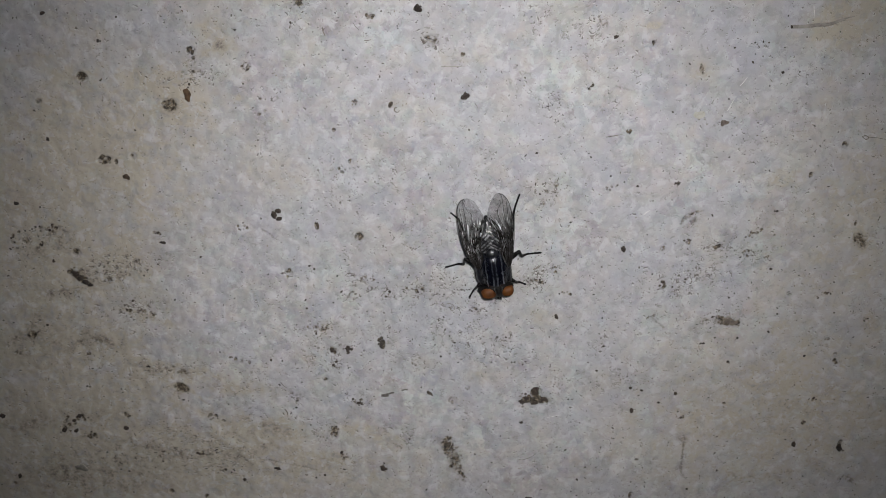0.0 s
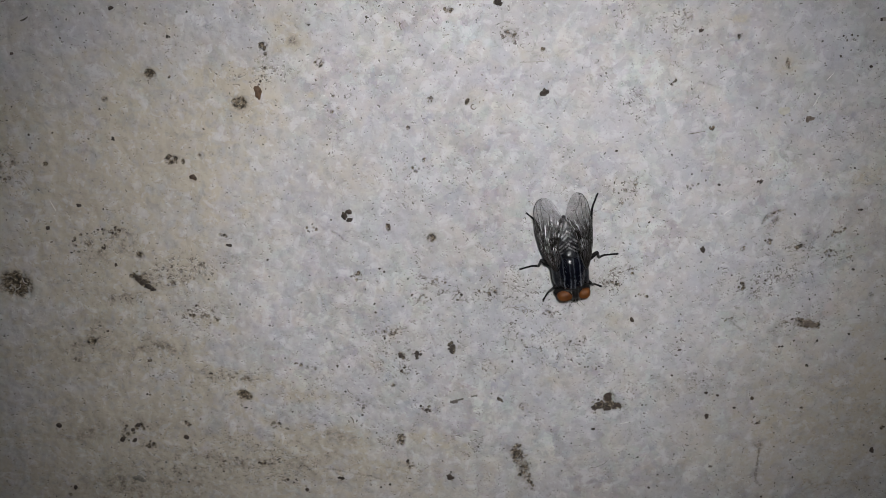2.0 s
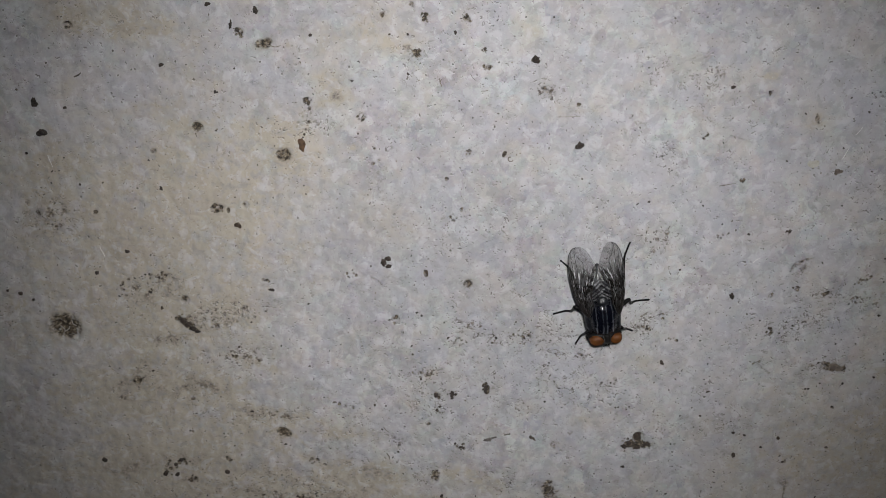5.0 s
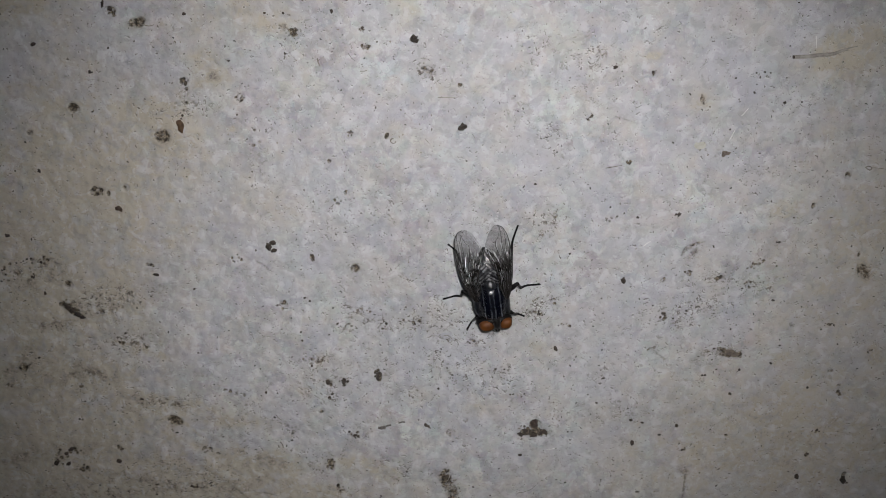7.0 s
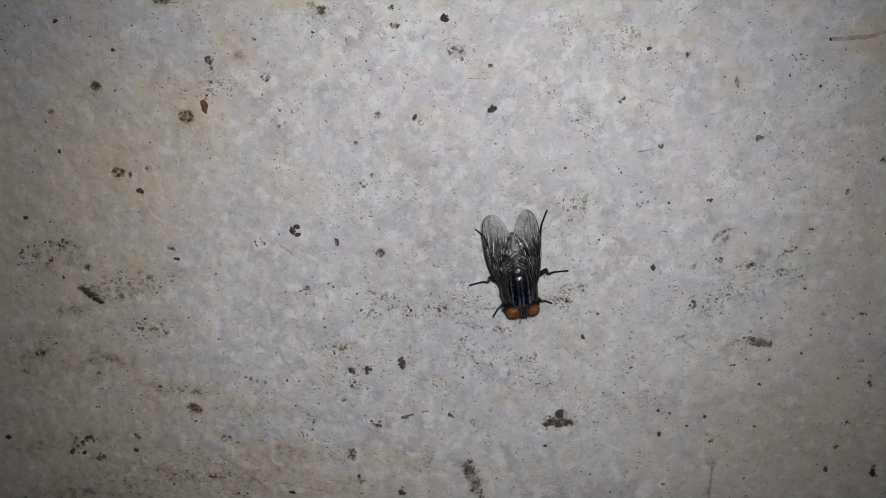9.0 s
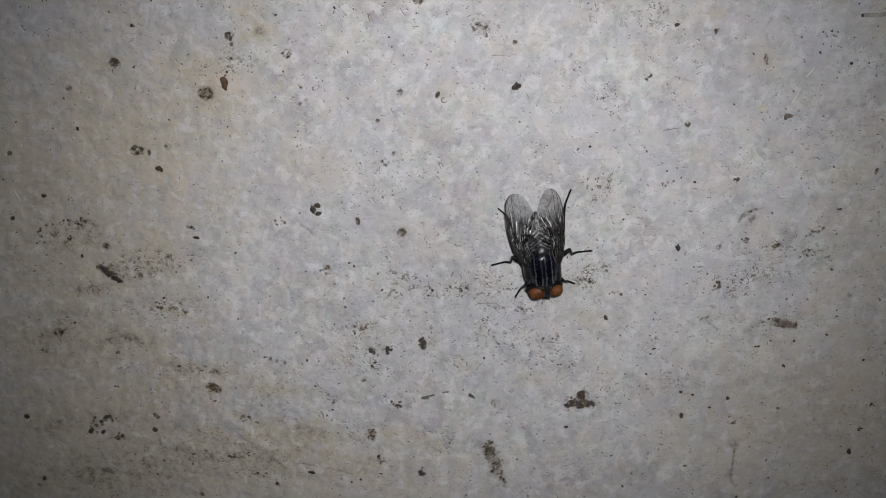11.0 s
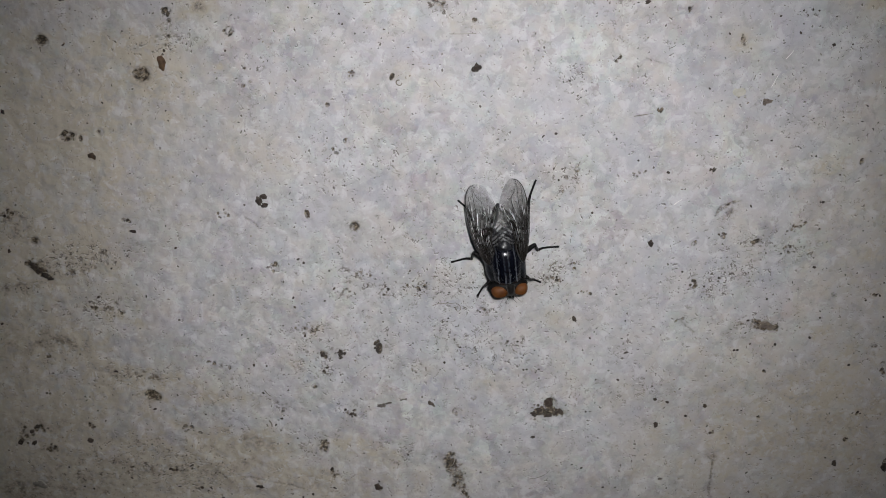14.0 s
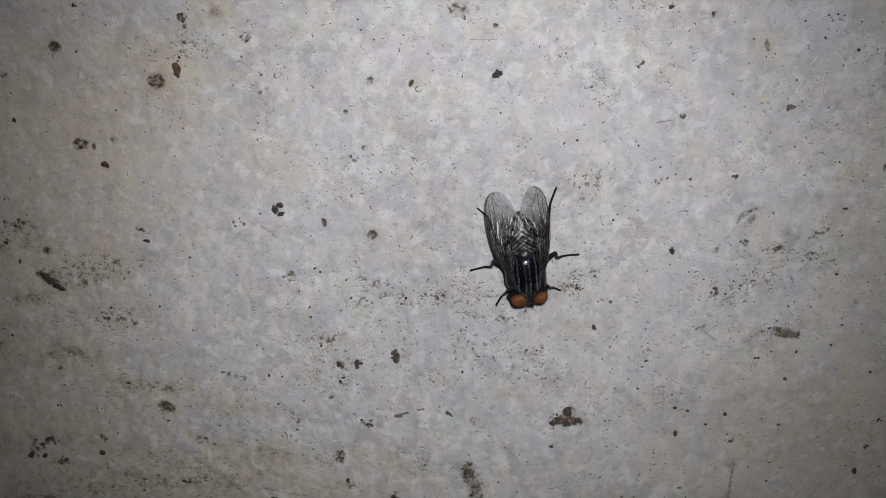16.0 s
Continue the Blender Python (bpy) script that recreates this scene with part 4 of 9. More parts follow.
pit(-50.05, -25.90, 0.23, 0.25, 15, 0.11, 0.31)
pit(-50.97, -23.73, 0.21, 0.15, 30, 0.06, 0.44)
pit(-51.23, -25.12, 0.27, 0.26, 105, 0.06, 0.41)
pit(-51.55, -24.97, 0.42, 0.34, 75, 0.14, 0.32)
pit(-49.57, -23.51, 0.20, 0.18, 150, 0.13, 0.46)
pit(-51.00, -25.38, 0.26, 0.34, 135, 0.07, 0.34)
pit(-50.68, -24.67, 0.36, 0.31, 30, 0.10, 0.50)
pit(-51.24, -24.16, 0.29, 0.34, 120, 0.14, 0.42)
pit(-50.75, -23.37, 0.27, 0.27, 105, 0.11, 0.46)
pit(-48.83, -24.19, 0.32, 0.26, 0, 0.07, 0.45)
pit(-48.50, -23.85, 0.24, 0.16, 75, 0.12, 0.26)
pit(-47.97, -23.59, 0.20, 0.17, 120, 0.11, 0.42)
pit(-48.57, -23.62, 0.14, 0.17, 0, 0.06, 0.30)
pit(-48.84, -23.39, 0.28, 0.26, 120, 0.14, 0.42)
pit(-48.44, -23.98, 0.19, 0.23, 30, 0.12, 0.31)
pit(-49.48, -23.84, 0.18, 0.13, 90, 0.13, 0.26)
pit(-48.68, -23.23, 0.37, 0.25, 135, 0.12, 0.37)
pit(-49.36, -23.76, 0.27, 0.23, 135, 0.05, 0.35)
pit(-47.39, -26.23, 0.22, 0.18, 105, 0.14, 0.45)
pit(-48.00, -26.43, 0.18, 0.21, 165, 0.10, 0.32)
pit(-48.37, -26.58, 0.24, 0.19, 45, 0.06, 0.49)
pit(-48.01, -26.83, 0.20, 0.14, 60, 0.05, 0.44)
pit(-48.16, -26.72, 0.27, 0.20, 90, 0.06, 0.31)
pit(-47.79, -25.86, 0.12, 0.13, 30, 0.10, 0.43)
pit(-47.25, -26.89, 0.15, 0.15, 45, 0.11, 0.36)
pit(-48.25, -26.87, 0.07, 0.10, 30, 0.07, 0.43)
pit(-48.02, -26.88, 0.24, 0.16, 90, 0.05, 0.32)
stain(-34.47, -18.76, 1.01, 0.65, -25, 0.8, 0.5)
crazed(-34.70, -28.27, 9.57, 4.98, -10, 0.6)
crazed(-43.48, -14.69, 9.22, 4.00, 0, 0.5)
crazed(-23.80, -20.03, 9.38, 4.88, -15, 0.5)
crazed(-49.17, -29.18, 9.57, 3.32, 0, 0.4)
crazed(-15.75, -14.72, 6.18, 4.01, 0, 0.6)
stain(-41.17, -14.69, 9.22, 1.28, -8, 0.05, 0.7)
stain(-34.12, -21.82, 10.98, 1.14, -25, 0.05, 0.6)
stain(-41.08, -28.26, 12.75, 1.33, -8, 0.08, 0.6)
stain(-17.97, -29.26, 9.62, 1.17, -10, 0.08, 0.5)
crack([(20.08, 31.86), (20.54, 31.05), (21.07, 31.33), (21.05, 30.52)])
crack([(35.84, -27.70), (35.84, -29.40), (35.78, -32.26), (36.59, -34.01)])
crack([(34.40, 7.34), (33.71, 6.87), (32.69, 6.09)])
crack([(29.41, -7.90), (30.64, -8.91), (31.46, -9.60)])
crack([(-22.09, 4.74), (-20.97, 3.96), (-20.29, 2.93)])
crack([(-24.46, -30.38), (-19.68, -31.34), (-16.50, -32.31)])
crack([(22.68, 23.61), (24.11, 23.19), (25.54, 22.70)])
pit(-8.02, 34.07, 0.15, 0.14, 135, 0.11, 0.43)
pit(-7.69, 34.01, 0.19, 0.14, 120, 0.13, 0.57)
pit(-7.85, 33.87, 0.13, 0.09, 30, 0.09, 0.50)
pit(-7.47, 34.00, 0.09, 0.09, 60, 0.11, 0.55)
pit(-7.69, 34.31, 0.13, 0.13, 135, 0.05, 0.55)
pit(-7.76, 34.21, 0.13, 0.17, 105, 0.14, 0.59)
pit(-7.99, 34.04, 0.15, 0.12, 60, 0.06, 0.37)
pit(-15.68, 33.92, 0.12, 0.09, 90, 0.10, 0.25)
pit(-15.81, 33.93, 0.22, 0.22, 0, 0.06, 0.20)
pit(-15.82, 33.57, 0.14, 0.11, 135, 0.08, 0.26)
pit(-15.57, 34.15, 0.23, 0.17, 75, 0.06, 0.31)
pit(-15.70, 33.78, 0.16, 0.13, 15, 0.12, 0.21)
pit(-16.03, 33.80, 0.23, 0.18, 105, 0.09, 0.29)
pit(-16.16, 33.69, 0.19, 0.15, 75, 0.11, 0.36)
pit(-15.89, 33.35, 0.21, 0.14, 120, 0.13, 0.36)
pit(-15.45, 33.92, 0.09, 0.11, 105, 0.10, 0.21)
pit(-17.43, 34.53, 0.18, 0.13, 15, 0.08, 0.19)
pit(-17.45, 34.18, 0.16, 0.13, 165, 0.11, 0.26)
pit(-17.28, 34.33, 0.06, 0.07, 105, 0.05, 0.18)
pit(-16.55, 34.22, 0.17, 0.17, 120, 0.11, 0.26)
pit(-16.90, 34.23, 0.15, 0.12, 75, 0.13, 0.18)
pit(-17.12, 34.35, 0.16, 0.12, 150, 0.12, 0.23)
pit(-16.80, 33.86, 0.11, 0.10, 90, 0.07, 0.20)
pit(-16.71, 34.54, 0.12, 0.12, 90, 0.10, 0.15)
pit(-10.37, 38.12, 0.11, 0.15, 45, 0.14, 0.34)
pit(-9.45, 37.42, 0.17, 0.19, 90, 0.10, 0.59)
pit(-9.96, 37.73, 0.24, 0.19, 75, 0.11, 0.40)
pit(-9.98, 38.17, 0.14, 0.18, 150, 0.13, 0.59)
pit(-9.82, 37.98, 0.19, 0.16, 135, 0.13, 0.54)
pit(-10.06, 37.56, 0.15, 0.17, 75, 0.08, 0.38)
pit(-9.91, 38.13, 0.25, 0.18, 150, 0.12, 0.37)
pit(-10.09, 37.82, 0.24, 0.19, 165, 0.12, 0.48)
pit(-10.08, 38.04, 0.08, 0.10, 135, 0.09, 0.35)
pit(-15.04, 38.02, 0.07, 0.09, 15, 0.08, 0.46)
pit(-14.73, 38.34, 0.22, 0.21, 135, 0.08, 0.37)
pit(-14.50, 38.25, 0.11, 0.16, 15, 0.08, 0.46)
pit(-15.07, 37.54, 0.12, 0.17, 150, 0.13, 0.44)
pit(-14.55, 37.48, 0.18, 0.20, 15, 0.09, 0.41)
pit(-14.80, 38.10, 0.28, 0.20, 75, 0.12, 0.31)
pit(-14.71, 38.31, 0.26, 0.21, 165, 0.08, 0.39)
pit(-15.13, 38.42, 0.18, 0.14, 120, 0.07, 0.52)
pit(-15.15, 38.28, 0.11, 0.12, 45, 0.07, 0.39)
pit(-19.86, 37.97, 0.21, 0.16, 90, 0.09, 0.43)
pit(-19.96, 38.17, 0.07, 0.08, 105, 0.05, 0.58)
pit(-19.76, 38.32, 0.14, 0.09, 90, 0.06, 0.58)
pit(-20.05, 38.06, 0.08, 0.11, 30, 0.08, 0.58)
pit(-19.89, 37.99, 0.09, 0.10, 75, 0.08, 0.47)
pit(-31.73, 21.06, 0.37, 0.29, 90, 0.05, 0.22)
pit(-31.81, 20.84, 0.32, 0.22, 90, 0.09, 0.30)
pit(-32.00, 20.64, 0.15, 0.13, 135, 0.08, 0.26)
pit(-32.22, 20.52, 0.32, 0.23, 30, 0.07, 0.29)
pit(-33.06, 21.24, 0.26, 0.31, 75, 0.11, 0.25)
pit(-32.24, 20.51, 0.18, 0.17, 0, 0.14, 0.29)
pit(-32.66, 20.49, 0.34, 0.26, 30, 0.14, 0.21)
pit(-32.36, 20.93, 0.11, 0.15, 120, 0.08, 0.34)
pit(-32.77, 20.99, 0.18, 0.19, 165, 0.06, 0.27)
pit(-31.65, 21.18, 0.17, 0.22, 75, 0.09, 0.31)
pit(-32.08, 21.63, 0.36, 0.29, 90, 0.13, 0.27)
pit(-31.96, 21.11, 0.41, 0.28, 15, 0.06, 0.37)
pit(-31.92, 21.16, 0.30, 0.24, 0, 0.12, 0.33)
pit(-32.91, 21.46, 0.21, 0.15, 15, 0.09, 0.33)
pit(-42.81, 24.88, 0.07, 0.09, 30, 0.10, 0.38)
pit(-43.02, 24.63, 0.21, 0.22, 75, 0.13, 0.58)
pit(-43.00, 24.36, 0.19, 0.17, 135, 0.08, 0.40)
pit(-42.77, 24.53, 0.09, 0.10, 15, 0.14, 0.49)
pit(-43.04, 24.58, 0.21, 0.21, 105, 0.08, 0.61)
pit(-42.63, 24.28, 0.30, 0.20, 105, 0.10, 0.60)
pit(-42.55, 24.39, 0.13, 0.17, 165, 0.10, 0.55)
pit(-42.53, 24.76, 0.20, 0.13, 45, 0.12, 0.40)
pit(-42.69, 24.49, 0.08, 0.09, 165, 0.14, 0.49)
pit(-42.95, 24.79, 0.18, 0.13, 0, 0.10, 0.38)
pit(-22.59, 25.49, 0.13, 0.15, 45, 0.08, 0.58)
pit(-22.07, 25.88, 0.08, 0.09, 60, 0.13, 0.37)
pit(-22.45, 25.55, 0.16, 0.15, 105, 0.07, 0.62)
pit(-22.43, 25.91, 0.20, 0.14, 150, 0.09, 0.50)
pit(-22.40, 26.16, 0.12, 0.08, 165, 0.07, 0.46)
pit(-22.55, 25.76, 0.17, 0.13, 15, 0.11, 0.64)
pit(-22.56, 26.38, 0.13, 0.13, 15, 0.13, 0.46)
pit(-23.16, 25.92, 0.11, 0.13, 75, 0.11, 0.60)
pit(-23.01, 25.93, 0.14, 0.12, 90, 0.11, 0.39)
pit(-29.52, 28.09, 0.12, 0.13, 15, 0.07, 0.58)
pit(-29.46, 28.11, 0.22, 0.17, 105, 0.06, 0.54)
pit(-28.67, 27.99, 0.15, 0.15, 0, 0.06, 0.48)
pit(-29.25, 27.96, 0.24, 0.17, 90, 0.11, 0.60)
pit(-29.40, 27.45, 0.07, 0.08, 105, 0.10, 0.49)
pit(-29.35, 27.88, 0.17, 0.18, 60, 0.07, 0.61)
pit(-29.08, 27.47, 0.16, 0.11, 0, 0.08, 0.63)
pit(-28.99, 27.59, 0.25, 0.17, 105, 0.10, 0.61)
pit(-16.37, 33.31, 0.15, 0.11, 15, 0.05, 0.36)
pit(-15.78, 33.89, 0.36, 0.24, 165, 0.07, 0.32)
pit(-15.38, 34.00, 0.21, 0.17, 0, 0.08, 0.26)
pit(-16.03, 33.54, 0.17, 0.20, 120, 0.10, 0.23)
pit(-15.79, 33.71, 0.21, 0.21, 150, 0.08, 0.25)
pit(-16.03, 33.62, 0.15, 0.19, 60, 0.09, 0.25)
pit(-16.01, 33.57, 0.33, 0.23, 75, 0.13, 0.32)
pit(-15.95, 33.49, 0.20, 0.18, 45, 0.11, 0.23)
pit(-16.13, 33.95, 0.21, 0.19, 15, 0.12, 0.31)
pit(-15.64, 33.38, 0.09, 0.13, 105, 0.07, 0.21)
pit(-6.95, 32.07, 0.20, 0.18, 105, 0.09, 0.43)
pit(-7.80, 32.00, 0.14, 0.10, 105, 0.05, 0.32)
pit(-6.98, 31.88, 0.06, 0.07, 90, 0.13, 0.35)
pit(-7.12, 31.78, 0.14, 0.17, 0, 0.09, 0.32)
pit(-7.04, 32.16, 0.08, 0.09, 75, 0.11, 0.41)
pit(-7.78, 31.81, 0.10, 0.08, 150, 0.07, 0.50)
pit(-7.17, 31.85, 0.12, 0.15, 0, 0.10, 0.46)
pit(-7.58, 31.71, 0.11, 0.09, 75, 0.12, 0.48)
pit(-0.60, 29.47, 0.24, 0.17, 30, 0.05, 0.18)
pit(-0.37, 29.03, 0.18, 0.12, 75, 0.08, 0.14)
pit(0.76, 28.69, 0.19, 0.25, 30, 0.13, 0.15)
pit(-0.09, 29.18, 0.27, 0.23, 105, 0.10, 0.17)
pit(-0.52, 29.35, 0.27, 0.26, 15, 0.10, 0.15)
pit(0.44, 29.00, 0.27, 0.27, 120, 0.08, 0.15)
pit(-0.46, 28.56, 0.18, 0.20, 165, 0.05, 0.10)
pit(0.43, 29.50, 0.09, 0.13, 60, 0.07, 0.12)
pit(0.33, 28.40, 0.27, 0.22, 45, 0.14, 0.15)
pit(0.43, 29.22, 0.22, 0.20, 165, 0.11, 0.12)
pit(0.57, 29.26, 0.14, 0.15, 150, 0.11, 0.13)
pit(-0.28, 28.51, 0.40, 0.27, 150, 0.10, 0.10)
pit(-9.38, 21.20, 0.08, 0.08, 45, 0.10, 0.65)
pit(-9.45, 21.78, 0.16, 0.16, 60, 0.10, 0.63)
pit(-9.78, 21.20, 0.09, 0.11, 15, 0.08, 0.49)
pit(-9.69, 21.66, 0.11, 0.14, 45, 0.07, 0.45)
pit(-9.55, 21.52, 0.11, 0.11, 90, 0.09, 0.40)
pit(-9.36, 21.55, 0.14, 0.17, 150, 0.14, 0.42)
pit(-40.73, 14.09, 0.17, 0.12, 0, 0.08, 0.30)
pit(-41.29, 13.78, 0.18, 0.19, 60, 0.07, 0.46)
pit(-41.59, 14.38, 0.26, 0.24, 135, 0.10, 0.44)
pit(-41.13, 13.62, 0.30, 0.27, 60, 0.09, 0.37)
pit(-40.52, 14.18, 0.27, 0.26, 30, 0.08, 0.38)
pit(-41.63, 14.21, 0.26, 0.23, 165, 0.13, 0.42)
pit(-41.32, 14.49, 0.35, 0.26, 105, 0.06, 0.33)
pit(-41.42, 14.47, 0.14, 0.17, 120, 0.11, 0.28)
pit(-40.77, 14.24, 0.31, 0.25, 135, 0.14, 0.38)
pit(-41.40, 13.58, 0.18, 0.13, 45, 0.14, 0.43)
pit(-41.35, 14.50, 0.18, 0.17, 75, 0.12, 0.33)
pit(-41.68, 13.88, 0.42, 0.27, 15, 0.07, 0.28)
pit(-40.47, 13.68, 0.16, 0.19, 45, 0.07, 0.48)
pit(-41.41, 14.37, 0.17, 0.11, 75, 0.09, 0.33)
pit(-35.46, 4.22, 0.11, 0.13, 45, 0.13, 0.65)
pit(-35.84, 3.96, 0.10, 0.11, 45, 0.07, 0.46)
pit(-35.57, 4.01, 0.14, 0.09, 75, 0.12, 0.52)
pit(-35.58, 4.04, 0.11, 0.15, 165, 0.06, 0.40)
pit(-35.28, 3.99, 0.23, 0.15, 120, 0.07, 0.46)
pit(-35.52, 4.08, 0.13, 0.13, 90, 0.08, 0.56)
pit(-35.24, 3.91, 0.13, 0.10, 135, 0.08, 0.41)
pit(-24.75, 4.61, 0.14, 0.15, 30, 0.06, 0.47)
pit(-24.96, 4.68, 0.12, 0.18, 75, 0.13, 0.49)
pit(-25.06, 5.12, 0.24, 0.23, 105, 0.14, 0.54)
pit(-24.36, 4.67, 0.13, 0.11, 15, 0.13, 0.38)
pit(-23.89, 4.85, 0.19, 0.22, 105, 0.09, 0.60)
pit(-23.89, 5.01, 0.16, 0.11, 75, 0.07, 0.44)
pit(-24.23, 5.15, 0.24, 0.16, 135, 0.09, 0.51)
pit(-24.35, 5.57, 0.13, 0.13, 90, 0.13, 0.60)
stain(-35.54, 29.98, 0.41, 0.42, 0, 0.15, -0.2)
stain(-43.11, 28.40, 0.54, 0.28, 10, 0.35, 0.1)
stain(-39.34, 28.14, 0.41, 0.35, 0, 0.35, 0.2)
stain(-48.44, 21.58, 0.48, 0.50, 0, 0.3, 0.2)
pit(-23.48, 30.40, 0.08, 0.07, 0, 0.09, 0.48)
pit(-23.75, 30.33, 0.17, 0.12, 150, 0.12, 0.54)
pit(-23.68, 30.26, 0.14, 0.15, 105, 0.13, 0.39)
pit(-23.93, 30.36, 0.18, 0.12, 105, 0.05, 0.34)
pit(-4.93, 21.37, 0.13, 0.11, 135, 0.10, 0.61)
pit(-4.91, 21.41, 0.12, 0.09, 165, 0.06, 0.79)
pit(-5.10, 21.13, 0.11, 0.12, 105, 0.09, 0.86)
pit(-5.21, 21.08, 0.15, 0.16, 15, 0.10, 0.85)
stain(-23.78, 22.12, 0.69, 0.51, 0, 0.05, 1.0)
pit(-21.15, 21.91, 0.17, 0.18, 0, 0.2, 0.7)
stain(-1.85, 24.83, 0.35, 0.36, 0, 0.2, -0.3)
pit(3.69, 27.57, 0.11, 0.13, 0, 0.12, 0.61)
pit(3.79, 27.30, 0.16, 0.17, 120, 0.10, 0.46)
pit(3.66, 27.59, 0.13, 0.13, 150, 0.07, 0.63)
pit(3.61, 27.49, 0.07, 0.07, 135, 0.09, 0.57)
pit(3.97, 27.48, 0.17, 0.14, 120, 0.12, 0.75)
pit(26.87, 28.74, 0.11, 0.14, 165, 0.09, 0.58)
pit(26.84, 28.94, 0.09, 0.09, 120, 0.09, 0.40)
pit(27.09, 29.13, 0.16, 0.16, 75, 0.12, 0.59)
pit(26.78, 29.02, 0.20, 0.14, 75, 0.06, 0.46)
pit(26.94, 28.89, 0.14, 0.13, 30, 0.13, 0.39)
stain(26.54, 31.00, 1.50, 0.85, 0, 0.03, 1.1)
pit(19.79, 24.00, 0.06, 0.08, 30, 0.11, 0.59)
pit(19.55, 23.50, 0.13, 0.10, 45, 0.06, 0.78)
pit(19.74, 23.76, 0.05, 0.07, 90, 0.14, 0.83)
pit(19.85, 23.77, 0.14, 0.11, 45, 0.05, 0.59)
pit(19.87, 23.75, 0.17, 0.12, 135, 0.06, 0.53)
pit(19.76, 23.59, 0.20, 0.18, 135, 0.13, 0.68)
pit(19.34, 23.29, 0.18, 0.13, 30, 0.11, 0.58)
pit(19.17, 23.33, 0.08, 0.09, 45, 0.09, 0.55)
pit(19.40, 23.22, 0.19, 0.14, 105, 0.05, 0.58)
pit(-47.03, -18.62, 0.14, 0.14, 30, 0.08, 0.71)
pit(-47.13, -18.21, 0.11, 0.08, 45, 0.12, 0.85)
pit(-47.12, -18.53, 0.13, 0.10, 105, 0.14, 0.63)
pit(-42.05, -23.17, 0.20, 0.15, 135, 0.12, 0.51)
pit(-42.44, -23.27, 0.19, 0.16, 15, 0.07, 0.39)
pit(-42.72, -22.86, 0.31, 0.21, 120, 0.11, 0.38)
pit(-42.34, -23.33, 0.22, 0.18, 105, 0.10, 0.44)
pit(-46.68, -13.59, 0.09, 0.10, 75, 0.06, 0.87)
pit(-46.44, -13.51, 0.19, 0.14, 30, 0.06, 0.71)
pit(-46.84, -13.51, 0.16, 0.18, 150, 0.13, 0.64)
pit(-46.54, -13.37, 0.16, 0.14, 165, 0.09, 0.62)
pit(-55.94, -13.48, 0.09, 0.13, 135, 0.12, 0.68)
pit(-56.18, -13.02, 0.15, 0.11, 135, 0.10, 0.47)
pit(-56.25, -13.30, 0.09, 0.10, 75, 0.07, 0.64)
pit(-32.86, -29.39, 0.17, 0.20, 15, 0.05, 0.68)
pit(-32.30, -29.34, 0.08, 0.10, 105, 0.10, 0.66)
pit(-32.63, -29.45, 0.18, 0.12, 120, 0.07, 0.63)
pit(-32.49, -29.17, 0.24, 0.17, 105, 0.10, 0.45)
pit(-30.54, -28.82, 0.14, 0.09, 90, 0.06, 0.34)
pit(-30.65, -28.92, 0.11, 0.15, 150, 0.08, 0.48)
pit(-30.49, -29.35, 0.09, 0.08, 150, 0.07, 0.35)
pit(-30.51, -29.21, 0.12, 0.09, 165, 0.07, 0.53)
pit(-37.84, -29.09, 0.24, 0.16, 0, 0.06, 0.26)
pit(-37.99, -29.08, 0.15, 0.20, 105, 0.09, 0.44)
pit(-38.15, -29.52, 0.24, 0.18, 165, 0.12, 0.28)
pit(-38.90, -29.95, 0.15, 0.12, 135, 0.13, 0.25)
pit(-38.63, -29.71, 0.21, 0.15, 0, 0.14, 0.33)
pit(-37.78, -28.83, 0.09, 0.10, 15, 0.10, 0.31)
stain(-14.54, -17.37, 0.47, 0.32, 20, 0.7, 0.0)
pit(-12.78, -29.77, 0.30, 0.26, 165, 0.07, 0.29)
pit(-12.80, -30.04, 0.09, 0.10, 15, 0.08, 0.32)
pit(-12.48, -30.18, 0.21, 0.21, 135, 0.11, 0.22)
pit(-11.99, -30.11, 0.33, 0.27, 135, 0.08, 0.26)
pit(-12.66, -29.66, 0.17, 0.19, 30, 0.14, 0.38)
pit(-12.08, -29.56, 0.15, 0.16, 120, 0.06, 0.31)
pit(-12.16, -30.14, 0.23, 0.16, 150, 0.10, 0.28)
pit(-12.59, -30.45, 0.30, 0.26, 135, 0.13, 0.36)
pit(-2.63, -14.93, 0.13, 0.14, 30, 0.06, 0.63)
pit(-2.53, -15.04, 0.14, 0.12, 150, 0.09, 0.44)
pit(-2.21, -15.31, 0.14, 0.16, 45, 0.08, 0.39)
pit(-2.72, -14.83, 0.13, 0.13, 30, 0.13, 0.36)
pit(-2.38, -15.09, 0.14, 0.17, 120, 0.13, 0.44)
pit(55.56, -14.94, 0.06, 0.09, 120, 0.11, 0.99)
pit(55.44, -14.57, 0.24, 0.19, 15, 0.14, 0.87)
pit(55.35, -14.78, 0.12, 0.16, 120, 0.09, 1.06)
pit(55.43, -14.74, 0.12, 0.11, 0, 0.09, 1.10)
pit(52.55, -24.58, 0.11, 0.08, 135, 0.13, 0.57)
pit(52.43, -24.58, 0.27, 0.19, 75, 0.06, 0.66)
pit(52.48, -24.44, 0.13, 0.09, 150, 0.14, 0.60)
pit(52.47, -24.83, 0.27, 0.18, 135, 0.09, 0.75)
pit(53.31, -21.04, 0.14, 0.10, 0, 0.12, 0.63)
pit(53.38, -20.86, 0.22, 0.16, 30, 0.13, 0.47)
pit(53.48, -20.88, 0.13, 0.09, 30, 0.06, 0.61)
pit(53.77, -20.90, 0.09, 0.10, 45, 0.07, 0.41)
